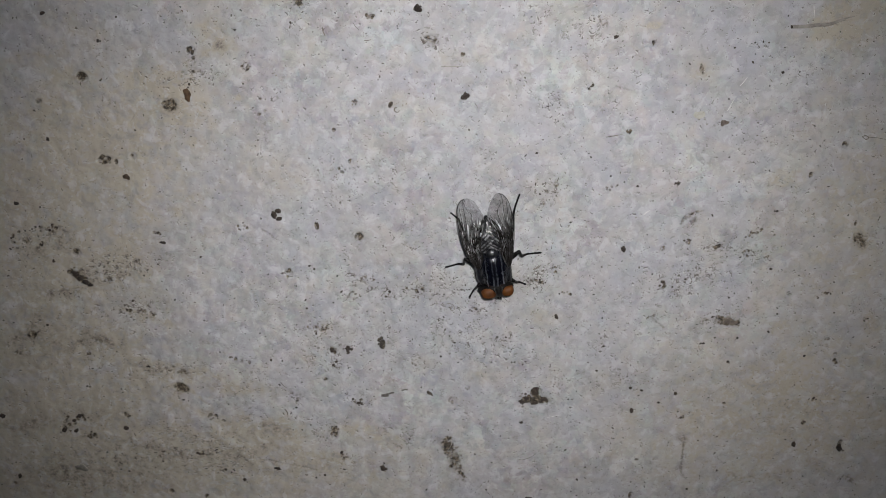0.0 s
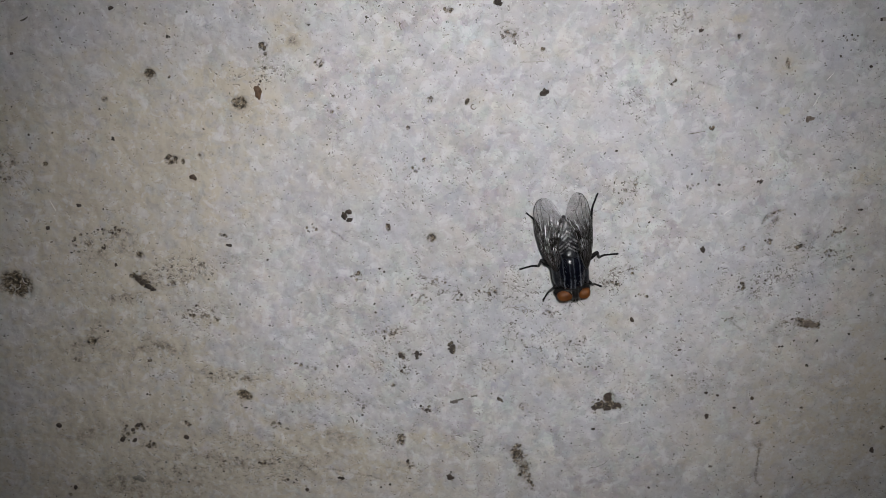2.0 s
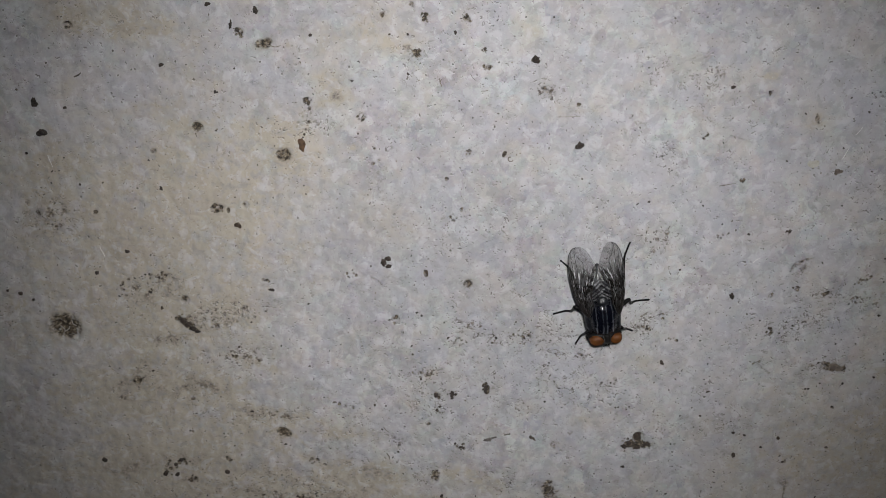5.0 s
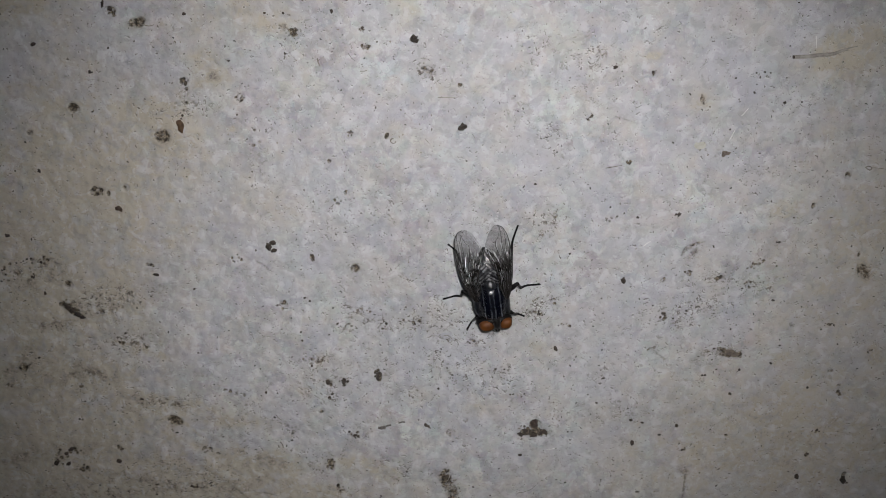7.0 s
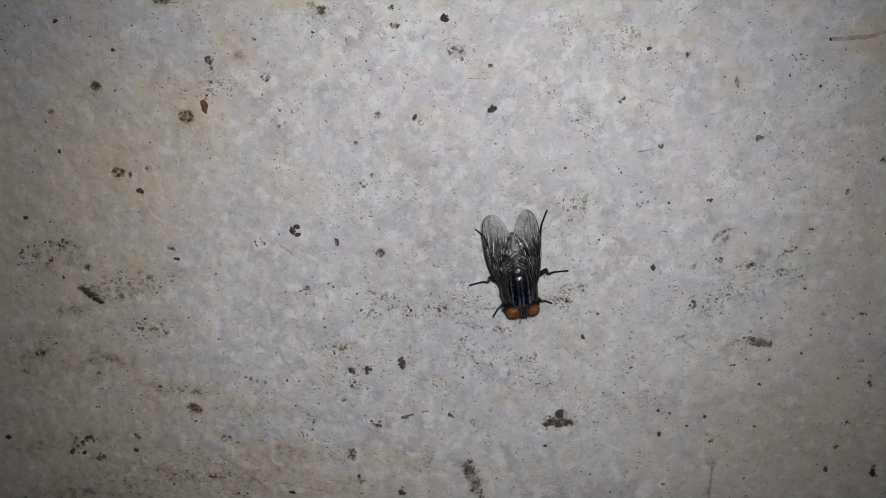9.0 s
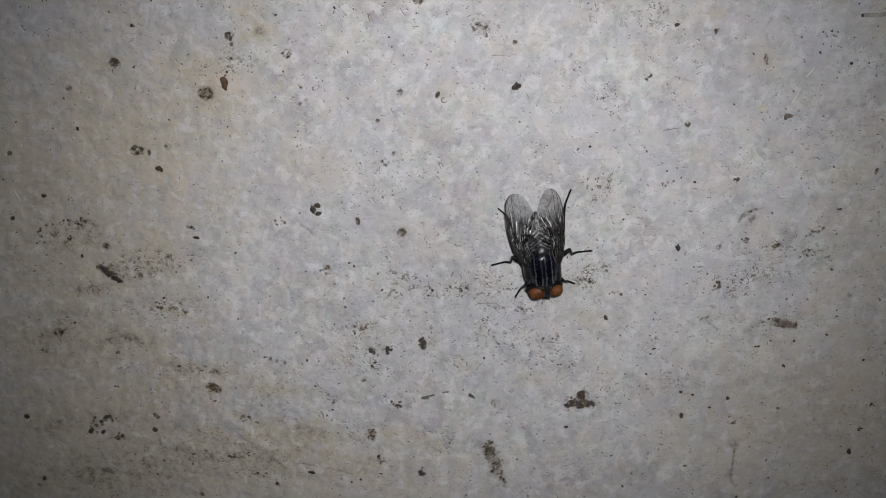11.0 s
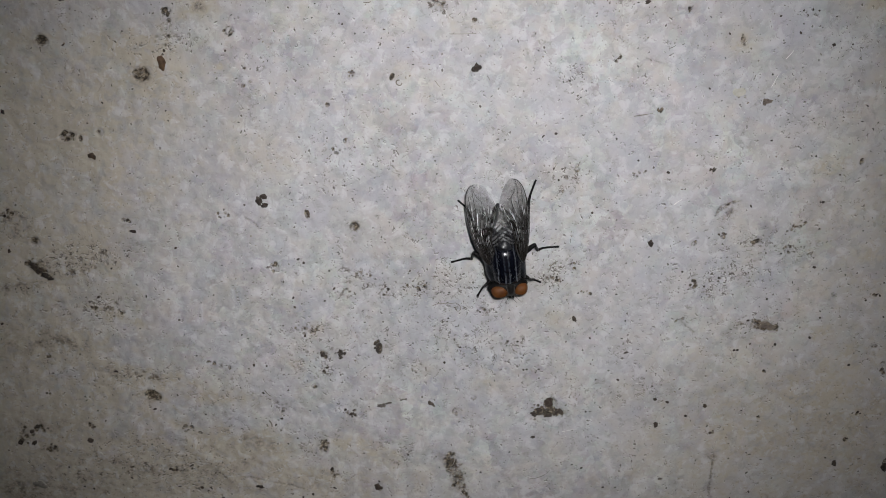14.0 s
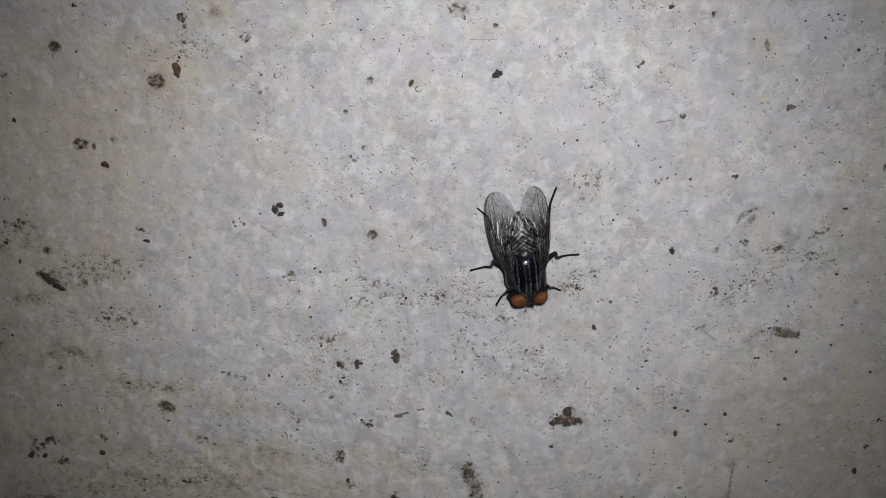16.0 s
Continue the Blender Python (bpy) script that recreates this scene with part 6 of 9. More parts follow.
def relief_of_wall(u, v):
    """Height of the wall's face in mm, and its dirt and warmth, over the plan."""
    h = 0.22 * lattice(u, v, 28, 1) + 0.12 * lattice(u, v, 9, 2) + 0.085 * lattice(u, v, 3.1, 3) + 0.045 * lattice(u, v, 1.2, 4) + 0.03 * lattice(u, v, 0.55, 5)
    near = np.clip((0.62 - lattice(u, v, 0.9, 6) * lattice(u, v, 2.2, 7) * 2.4), 0, 1) - 0.62
    h += 0.03 * near
    # thin scalloped plates of cement skin
    h += 0.21 * np.abs(lattice(u + 0.8 * lattice(u, v, 1.7, 40), v, 4.0, 41)) + 0.125 * np.abs(lattice(u, v + 0.5 * lattice(u, v, 0.9, 42), 1.9, 43)) - 0.06
    dirt, warm, rough = np.zeros_like(u), np.zeros_like(u), np.zeros_like(u)
    # a thin film of dust gathers in patches
    dirt += 0.05 * np.clip(lattice(u, v, 6.5, 8) + 0.6 * lattice(u, v, 2.4, 9), 0, 2)
    ragged = 0.6 * lattice(u, v, 0.8, 10) + 0.5 * lattice(u, v, 0.38, 11)
    crumbs = lattice(u, v, 0.3, 21)
    soft = 0.55 * lattice(u, v, 2.6, 12) + 0.45 * lattice(u, v, 0.9, 13)

    def window(cu, cv, reach):
        return (slice(*np.searchsorted(u[:, 0], (cu - reach, cu + reach))), slice(*np.searchsorted(v[0], (cv - reach, cv + reach))))

    for kind, (cu, cv, ru, rv, turn, d, w) in [(warm, x) for x in STAINS] + [(rough, x) for x in ROUGH]:
        box = window(cu, cv, 1.9 * max(ru, rv))
        c, s = math.cos(radians(turn)), math.sin(radians(turn))
        x, y = u[box] - cu, v[box] - cv
        r = np.hypot((x * c + y * s) / ru, (y * c - x * s) / rv) + 0.35 * soft[box]
        k = np.clip(1.35 - r, 0, 1) ** 1.3
        k *= np.clip(0.75 + 0.6 * ragged[box], 0, 1.4)
        dirt[box] += d * k
        kind[box] += w * k
    for cu, cv, ru, rv, turn, depth, d in PITS:
        box = window(cu, cv, 1.8 * max(ru, rv) + 0.2)
        c, s = math.cos(radians(turn)), math.sin(radians(turn))
        x, y = u[box] - cu, v[box] - cv
        r = np.hypot((x * c + y * s) / ru, (y * c - x * s) / rv) + 0.33 * ragged[box]
        k = np.clip((1.12 - r) * 2.4, 0, 1)
        k = k * k * (3 - 2 * k)
        h[box] -= depth * k * (0.85 + 0.25 * ragged[box])
        h[box] += 0.12 * depth * np.exp(-((r - 1.25) / 0.18) ** 2)
        broken = np.clip(0.62 + 1.1 * ragged[box] + 0.55 * crumbs[box], 0.15, 1.3) if max(ru, rv) > 0.3 else 0.9 + 0.45 * ragged[box]
        dirt[box] += d * k * broken
    for points, lift, width, soil in CRACKS:
        line = np.array([p[:2] for p in spline(points, 10 * len(points))])
        cu, cv = line.mean(0)
        box = window(cu, cv, 0.75 * np.ptp(line, axis=0).max() + 1.0)
        near = np.full(u[box].shape, 9.0)
        for a, b in line:
            near = np.minimum(near, np.hypot(u[box] - a, v[box] - b))
        near += 0.12 * ragged[box]
        k = np.clip(1 - near / width, 0, 1)
        h[box] += lift * k * k * (3 - 2 * k)
        dirt[box] += soil * k
    return h, np.clip(dirt, 0, 1.3), np.clip(warm, 0, 1.2), np.clip(rough, 0, 1.5)


FINE = 0.125


def wall_lines(lo, hi, first, last):
    """Grid lines: fine from lo to hi, then ever wider out to first and last, in mm."""
    mid = list(np.arange(lo, hi, FINE))

    def outward(start, end):
        out, x, step = [], start, FINE
        while abs(end - start) > abs(x - start):
            step *= 1.5
            x += math.copysign(step, end - start)
            out.append(x)
        out[-1] = end
        return out
    return np.array(outward(mid[0], first)[::-1] + mid + outward(mid[-1], last))


def build_wall():
    us = wall_lines(-80, 72, -1600, 1600)
    vs = wall_lines(-44, 46, -1000 * WALL_HEIGHT_OF_FLY - 50, 1250)
    u, v = np.meshgrid(us, vs, indexing="ij")
    h, dirt, warm, rough = relief_of_wall(u, v)
    fade = np.clip(1 - (np.maximum(np.abs(u + 4) - 82, np.abs(v) - 52)) / 40, 0, 1)
    h *= fade
    nu, nv = u.shape
    back = -180.0
    co = np.stack([u, v, h], -1).reshape(-1, 3)
    idx = np.arange(nu * nv).reshape(nu, nv)
    quads = np.stack([idx[:-1, :-1], idx[1:, :-1], idx[1:, 1:], idx[:-1, 1:]], -1).reshape(-1, 4)
    rim = np.concatenate([idx[:, 0], idx[-1, 1:], idx[-2::-1, -1], idx[0, -2:0:-1]])
    behind = co[rim].copy()
    behind[:, 2] = back
    extra = np.arange(len(rim)) + nu * nv
    nxt = np.roll(np.arange(len(rim)), -1)
    sides = np.stack([rim, extra, extra[nxt], rim[nxt]], -1)
    co = np.concatenate([co, behind]) * MM
    quads = np.concatenate([quads, sides])
    me = bpy.data.meshes.new("wall")
    me.vertices.add(len(co))
    me.vertices.foreach_set("co", co.astype(np.float32).ravel())
    total = len(quads) * 4 + len(rim)
    me.loops.add(total)
    me.loops.foreach_set("vertex_index", np.concatenate([quads.ravel(), extra[::-1]]).astype(np.int32))
    me.polygons.add(len(quads) + 1)
    me.polygons.foreach_set("loop_start", np.arange(len(quads) + 1, dtype=np.int32) * 4)
    me.update(calc_edges=True)
    me.polygons.foreach_set("use_smooth", np.ones(len(quads) + 1, dtype=bool))
    for name, values in (("dirt", dirt), ("warm", warm), ("crazed", rough)):
        layer = me.attributes.new(name, "FLOAT", "POINT")
        layer.data.foreach_set("value", np.concatenate([values.ravel(), np.zeros(len(rim))]).astype(np.float32))
    me.validate()
    me.materials.append(CONCRETE)
    ob = new("wall", me)
    ob.matrix_world = BASE
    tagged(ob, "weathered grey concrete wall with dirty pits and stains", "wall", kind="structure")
    return us, vs, h


WALL_U, WALL_V, WALL_H = build_wall()


def face(u, v):
    """Height of the wall's face at a place, in mm."""
    i = min(max(int(np.searchsorted(WALL_U, u)), 0), len(WALL_U) - 1)
    j = min(max(int(np.searchsorted(WALL_V, v)), 0), len(WALL_V) - 1)
    return float(WALL_H[i, j])


def build_ground():
    bm = bmesh.new()
    n = 40
    grid = [[bm.verts.new((-30 + 60 * i / n, -58 + 60 * j / n, 0.0)) for j in range(n + 1)] for i in range(n + 1)]
    for i in range(n):
        for j in range(n):
            bm.faces.new((grid[i][j], grid[i + 1][j], grid[i + 1][j + 1], grid[i][j + 1]))
    ob = mesh_object("ground", bm, plain_material("dark_ground", (0.05, 0.048, 0.045), (0.16, 0.15, 0.14), 40, 0.9))
    tagged(ob, "dark bare ground at the foot of the wall", "ground", kind="structure")


build_ground()

# ---- the fly ----
def body_material(name, colour_of, rough, spec=0.5, bump=0.15, scale=4000, coat=0.0, depth=0.00004):
    m, nt, s = material(name)
    nt.links.new(colour_of(nt), s.inputs["Base Color"])
    s.inputs["Roughness"].default_value, s.inputs["Specular IOR Level"].default_value = rough, spec
    s.inputs["Coat Weight"].default_value, s.inputs["Coat Roughness"].default_value = coat, 0.25
    relief(nt, s, grain(nt, scale, 3, 0.6), bump, depth)
    return m


def axis(nt, which):
    n = nt.nodes.new("ShaderNodeSeparateXYZ")
    nt.links.new(coords(nt), n.inputs[0])
    return n.outputs[which]


def thorax_colour(nt):
    # blue-grey dusted stripes on black, along the body
    x = calc(nt, "ABSOLUTE", calc(nt, "ADD", axis(nt, "X"), calc(nt, "MULTIPLY", calc(nt, "SUBTRACT", grain(nt, 900, 3, 0.6), 0.5), 0.0004)))
    band = steps(nt, calc(nt, "MULTIPLY", x, 500.0),
                 [(0.0, 0.08), (0.06, 0.06), (0.10, 0.5), (0.15, 0.5), (0.19, 0.005), (0.46, 0.005), (0.495, 0.85), (0.535, 0.9), (0.57, 0.005), (0.72, 0.005), (0.74, 0.35), (0.76, 0.35), (0.78, 0.003)])
    worn = steps(nt, grain(nt, 1500, 4, 0.7), [(0.36, 0.12), (0.60, 1.0)])
    front = steps(nt, calc(nt, "MULTIPLY", axis(nt, "Y"), 100.0), [(0.0, 0.3), (0.12, 0.6), (0.26, 1.0)])
    suture = steps(nt, calc(nt, "ABSOLUTE", calc(nt, "SUBTRACT", calc(nt, "MULTIPLY", axis(nt, "Y"), 100.0), 0.04)), [(0.006, 0.5), (0.018, 1.0)])
    dust = calc(nt, "MULTIPLY", calc(nt, "MULTIPLY", calc(nt, "MULTIPLY", band, front), worn), suture)
    return blend(nt, dust, (0.002, 0.0026, 0.006), (0.19, 0.205, 0.235))


def abdomen_colour(nt):
    # silvery chevrons and checks on black
    n = node(nt, "ShaderNodeTexVoronoi", Scale=1500.0)
    nt.links.new(coords(nt), n.inputs["Vector"])
    checks = steps(nt, n.outputs["Color"], [(0.40, 0.15), (0.60, 1.0)])
    slant = calc(nt, "SUBTRACT", calc(nt, "MULTIPLY", axis(nt, "Y"), 1900.0), calc(nt, "MULTIPLY", calc(nt, "ABSOLUTE", axis(nt, "X")), 1700.0))
    band = steps(nt, calc(nt, "FRACT", slant), [(0.15, 0.12), (0.4, 1.0), (0.7, 0.9), (0.9, 0.12)])
    band = calc(nt, "MULTIPLY", band, steps(nt, calc(nt, "MULTIPLY", axis(nt, "Y"), -100.0), [(0.44, 1.0), (0.54, 0.0)]))
    worn = steps(nt, grain(nt, 2600, 4, 0.7), [(0.35, 0.3), (0.65, 1.0)])
    return blend(nt, calc(nt, "MULTIPLY", band, calc(nt, "MULTIPLY", checks, worn)), (0.006, 0.006, 0.008), (0.26, 0.26, 0.272))


def tone(dark, light, scale=3000):
    return lambda nt: steps(nt, grain(nt, scale, 4, 0.65), [(0.35, dark), (0.65, light)])


CHITIN = body_material("black_chitin", tone((0.003, 0.003, 0.0035), (0.008, 0.0075, 0.0075)), 0.45, 0.12)
THORAX = body_material("striped_thorax", thorax_colour, 0.24, 0.4, 0.8, 1700, 0.0, 0.0001)
SHIELD = body_material("black_shield", tone((0.003, 0.0035, 0.005), (0.022, 0.024, 0.029), 1300), 0.3, 0.4, 1.0, 1900, 0.0, 0.00012)
ABDOMEN = body_material("checked_abdomen", abdomen_colour, 0.26, 0.6, 1.0, 2300, 0.0, 0.00014)
FACE = body_material("grey_face", tone((0.003, 0.003, 0.003), (0.013, 0.012, 0.012), 1600), 0.4, 0.2)
LOBE = body_material("pale_lobe", tone((0.05, 0.048, 0.045), (0.2, 0.19, 0.175)), 0.5)
DUSTED = body_material("dusted_rim", tone((0.02, 0.02, 0.02), (0.11, 0.105, 0.1), 1800), 0.5)
BRISTLE = body_material("black_bristle", tone((0.004, 0.004, 0.004), (0.012, 0.012, 0.012)), 0.45)
VEIN = body_material("brown_vein", tone((0.006, 0.005, 0.005), (0.02, 0.017, 0.015)), 0.35)


def eye_material():
    m, nt, s = material("orange_eye")
    c = steps(nt, grain(nt, 700, 3, 0.5), [(0.3, (0.055, 0.015, 0.003)), (0.5, (0.10, 0.032, 0.005)), (0.75, (0.15, 0.053, 0.008))])
    nt.links.new(c, s.inputs["Base Color"])
    s.inputs["Roughness"].default_value = 0.55
    s.inputs["Specular IOR Level"].default_value = 0.3
    n = node(nt, "ShaderNodeTexVoronoi", Scale=14000.0)
    nt.links.new(coords(nt), n.inputs["Vector"])
    relief(nt, s, n.outputs["Distance"], 0.35, 0.00002)
    return m


def wing_material():
    # clear smoky membrane, crinkled between the veins, brown-black towards the root for the dark body and shade
    # beneath; gloss masks put its glints in place
    m, nt, s = material("wing_membrane")
    plan = nt.nodes.new("ShaderNodeCombineXYZ")
    nt.links.new(attribute(nt, "across"), plan.inputs[0])
    nt.links.new(attribute(nt, "along"), plan.inputs[1])

    def stretched(across, along, detail, distort):
        n = nt.nodes.new("ShaderNodeVectorMath")
        n.operation = "MULTIPLY"
        nt.links.new(plan.outputs[0], n.inputs[0])
        n.inputs[1].default_value = (across, along, 1.0)
        return grain(nt, 1.0, detail, 0.6, n.outputs["Vector"], distort)

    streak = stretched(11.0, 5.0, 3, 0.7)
    along = calc(nt, "MULTIPLY", axis(nt, "Y"), -100.0)
    smoke = calc(nt, "ADD", calc(nt, "MULTIPLY", calc(nt, "SUBTRACT", stretched(7.0, 4.0, 2, 0.3), 0.5), 0.3), along)
    crinkle = calc(nt, "ADD", calc(nt, "MULTIPLY", grain(nt, 2900, 2, 0.5, None, 2.2), 0.6), calc(nt, "MULTIPLY", streak, 1.0))
    nt.links.new(steps(nt, smoke, [(0.30, (0.003, 0.0025, 0.002)), (0.50, (0.012, 0.011, 0.010)), (0.80, (0.10, 0.096, 0.092))]), s.inputs["Base Color"])
    s.inputs["Roughness"].default_value = 0.5
    s.inputs["Specular IOR Level"].default_value = 0.06
    relief(nt, s, crinkle, 1.0, 0.0002)
    bump = [n for n in nt.nodes if n.type == "BUMP"][0].outputs["Normal"]
    clear = nt.nodes.new("ShaderNodeBsdfTransparent")
    film = nt.nodes.new("ShaderNodeMixShader")
    nt.links.new(steps(nt, smoke, [(0.34, 0.98), (0.50, 0.88), (0.62, 0.46), (0.78, 0.27)]), film.inputs[0])
    nt.links.new(clear.outputs[0], film.inputs[1])
    nt.links.new(s.outputs[0], film.inputs[2])
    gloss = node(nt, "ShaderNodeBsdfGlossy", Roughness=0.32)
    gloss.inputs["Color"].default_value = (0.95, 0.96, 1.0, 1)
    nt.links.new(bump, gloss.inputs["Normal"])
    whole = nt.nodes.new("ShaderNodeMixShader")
    # noise sets where the membrane shines: glints painted in as strong gloss
    glint_patches = steps(nt, grain(nt, 1300, 3, 0.6, None, 0.8), [(0.46, 0.0), (0.60, 0.17)])
    glint_streaks = steps(nt, stretched(13.0, 6.0, 2, 0.4), [(0.55, 0.0), (0.62, 0.9)])
    nt.links.new(calc(nt, "MAXIMUM", glint_patches, calc(nt, "MULTIPLY", glint_streaks, steps(nt, along, [(0.45, 1.0), (0.72, 0.25)]))), whole.inputs[0])
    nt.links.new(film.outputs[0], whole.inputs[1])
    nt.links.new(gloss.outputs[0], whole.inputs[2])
    nt.links.new(whole.outputs[0], nt.nodes["Material Output"].inputs["Surface"])
    return m


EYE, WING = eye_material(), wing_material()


def spike(bm, root, tip, r):
    """A fine bent bristle, in mm."""
    a, b = Vector(root), Vector(tip)
    mid = (a + b) / 2 + Vector((0, 0, 0.08 * (b - a).length))
    tube(bm, [tuple(a), tuple(mid), tuple(b)], [r, r * 0.75, r * 0.25], 4, 4)


def bristles_on(bm, sections, count, seed, length, back=True, low=0.15):
    """Bristles that stand on a lofted body and lean back."""
    rng = random.Random(seed)
    rows = spline(sections, 40)
    for _ in range(count):
        y, mx, hw, zt, zb = rows[rng.randrange(3, 38)]
        a = rng.uniform(low, math.pi - low)
        x, z = mx + hw * math.cos(a), (zt + zb) / 2 + (zt - zb) / 2 * math.sin(a)
        out = Vector((math.cos(a) * 0.8, -0.9 if back else 0.9, math.sin(a) * 0.7)).normalized() * length * rng.uniform(0.6, 1.2)
        spike(bm, (x * 0.98, y, z * 0.99), (x + out.x, y + out.y, z + out.z), 0.02)


WING_PLANS = {
    # along the wing: share of its length, y, outer x, inner x, height of outer and inner edge
    1: [(0.0, 0.1, 2.1, 1.75, 3.0, 3.3), (0.07, -0.75, 2.62, 1.35, 3.1, 3.5), (0.12, -1.6, 2.95, 1.15, 3.0, 3.55), (0.25, -2.9, 3.38, 1.32, 2.75, 3.5), (0.45, -4.6, 3.66, 0.9, 2.35, 3.35),
        (0.65, -6.3, 3.74, 0.32, 2.0, 2.85), (0.80, -7.5, 3.66, 0.66, 1.8, 2.35), (0.92, -8.55, 3.38, 1.20, 1.65, 1.95), (0.97, -9.0, 3.08, 1.66, 1.62, 1.75), (1.0, -9.18, 2.64, 2.2, 1.6, 1.62)],
    -1: [(0.0, 0.3, -2.1, -1.8, 3.0, 3.3), (0.07, -0.6, -2.45, -1.45, 3.1, 3.5), (0.12, -1.5, -2.68, -1.2, 3.0, 3.55), (0.25, -2.8, -2.98, -1.28, 2.75, 3.5), (0.45, -4.5, -3.20, -0.86, 2.35, 3.38),
         (0.65, -6.3, -3.22, -0.02, 2.0, 2.88), (0.80, -7.6, -3.06, -0.30, 1.8, 2.35), (0.92, -8.65, -2.72, -0.88, 1.65, 1.95), (0.97, -9.1, -2.4, -1.3, 1.62, 1.75), (1.0, -9.28, -1.95, -1.6, 1.6, 1.62)],
}
VEIN_PLANS = [
    # (share along, share across from the leading edge) points and the radius in mm
    ([(0.0, 0.0), (0.3, 0.0), (0.7, 0.0), (0.93, 0.03), (1.0, 0.4)], 0.055),
    ([(0.0, 0.10), (0.3, 0.07), (0.56, 0.01)], 0.045),
    ([(0.0, 0.18), (0.35, 0.13), (0.72, 0.01)], 0.05),
    ([(0.0, 0.26), (0.45, 0.20), (0.75, 0.14), (0.93, 0.05)], 0.042),
    ([(0.0, 0.34), (0.4, 0.32), (0.75, 0.30), (0.985, 0.25)], 0.045),
    ([(0.0, 0.44), (0.35, 0.46), (0.62, 0.52), (0.76, 0.56), (0.81, 0.46), (0.93, 0.30)], 0.042),
    ([(0.0, 0.54), (0.25, 0.60), (0.45, 0.72), (0.62, 0.93)], 0.04),
    ([(0.0, 0.66), (0.2, 0.76), (0.38, 0.97)], 0.038),
    ([(0.02, 0.8), (0.15, 0.88), (0.24, 0.98)], 0.03),
    ([(0.10, 0.985), (0.30, 0.985), (0.50, 0.985), (0.66, 0.985)], 0.05),
    ([(0.44, 0.315), (0.45, 0.48)], 0.036),
    ([(0.62, 0.53), (0.57, 0.70), (0.55, 0.84)], 0.036),
]


def build_fly():
    fly = tagged(new("fly"), "grey-black flesh fly with orange eyes resting head-down on the wall", "fly")
    fly.matrix_world = on_wall(7.98, 0.75, 0.05, -171.4)

    thorax = [(3.0, 0, 0.9, 2.85, 1.7), (2.7, 0, 1.45, 3.35, 1.2), (1.7, 0, 1.78, 3.8, 0.95), (0.5, 0, 1.92, 4.15, 0.85), (-0.7, 0, 1.85, 4.15, 0.9), (-1.4, 0, 1.45, 3.95, 1.3), (-1.75, 0, 0.9, 3.6, 1.7)]
    bm = bmesh.new()
    loft(bm, thorax, 28, 40)
    body = part("thorax", bm, THORAX, fly, "black thorax with blue-grey stripes")
    bm = bmesh.new()
    bristles_on(bm, thorax, 60, 5, 0.75)
    part("bristles", bm, BRISTLE, body)
    for side, wide in ((1, 0.66), (-1, 0.45)):
        bm = bmesh.new()
        ball(bm, (side * 1.82, 0.75, 2.1), (wide, 1.95, 0.95), 3, 0.2, 3 + side, 2.0)
        part("side_plate", bm, SHIELD, body, "glossy black side plate")
    bm = bmesh.new()
    loft(bm, [(-1.4, 0, 0.78, 3.8, 3.1), (-1.8, 0, 0.80, 3.84, 3.1), (-2.2, 0, 0.66, 3.74, 3.1), (-2.5, 0, 0.42, 3.55, 3.1), (-2.65, 0, 0.1, 3.35, 3.2)], 16, 28)
    scut = part("scutellum", bm, SHIELD, fly)
    bm = bmesh.new()
    for x in (-0.75, -0.35, 0.35, 0.75):
        spike(bm, (x, -2.2, 3.6), (x * 1.3, -3.3, 3.75), 0.03)
    part("bristles", bm, BRISTLE, scut)

    abdomen = [(-1.5, 0, 0.9, 2.9, 1.5), (-2.2, 0, 1.5, 3.25, 1.1), (-3.2, 0, 1.85, 3.4, 0.9), (-4.3, 0, 1.7, 3.3, 0.95), (-5.2, 0.03, 1.3, 3.0, 1.15), (-6.0, 0.08, 0.68, 2.55, 1.45), (-6.65, 0.12, 0.16, 2.15, 1.75)]
    bm = bmesh.new()
    loft(bm, abdomen, 28, 36)
    tail = part("abdomen", bm, ABDOMEN, fly, "black abdomen with silvery checks")
    bm = bmesh.new()
    bristles_on(bm, abdomen, 45, 9, 0.6)
    part("bristles", bm, BRISTLE, tail)

    bm = bmesh.new()
    ball(bm, (0.08, 3.6, 1.75), (2.36, 0.88, 1.0))
    head = part("head", bm, CHITIN, fly)
    bm = bmesh.new()
    loft(bm, [(3.2, -0.2, 0.5, 2.95, 2.0), (3.7, -0.21, 0.44, 3.0, 1.8), (4.2, -0.22, 0.44, 2.9, 1.6), (4.7, -0.21, 0.5, 2.4, 1.0), (5.0, -0.2, 0.55, 1.8, 0.75), (5.15, -0.2, 0.38, 1.4, 0.8)], 18, 24)
    part("face", bm, FACE, head, "dark face with silvery dusting")
    for side in (1, -1):
        bm = bmesh.new()
        ball(bm, (0, 0, 0), (1.0, 1.0, 1.0), 4)
        # the head is turned a little: the one eye shows broader than the other
        mx, my, rx, ry = (1.10, 4.0, 0.98, 0.79) if side > 0 else (-1.38, 4.02, 0.80, 0.74)
        for vert in bm.verts:
            d = vert.co / MM
            k = (abs(d.x) ** 2.45 + abs(d.y) ** 2.45 + abs(d.z) ** 2.45) ** (-1 / 2.45)
            vert.co = Vector((mx + rx * k * d.x - 0.12 * side * d.y, my + ry * k * d.y + 0.06 * side * d.x, 2.1 + 0.86 * k * d.z)) * MM
        part("eye", bm, EYE, head, "large orange-brown compound eye")
        bm = bmesh.new()
        edge = 0.2 if side > 0 else -0.62
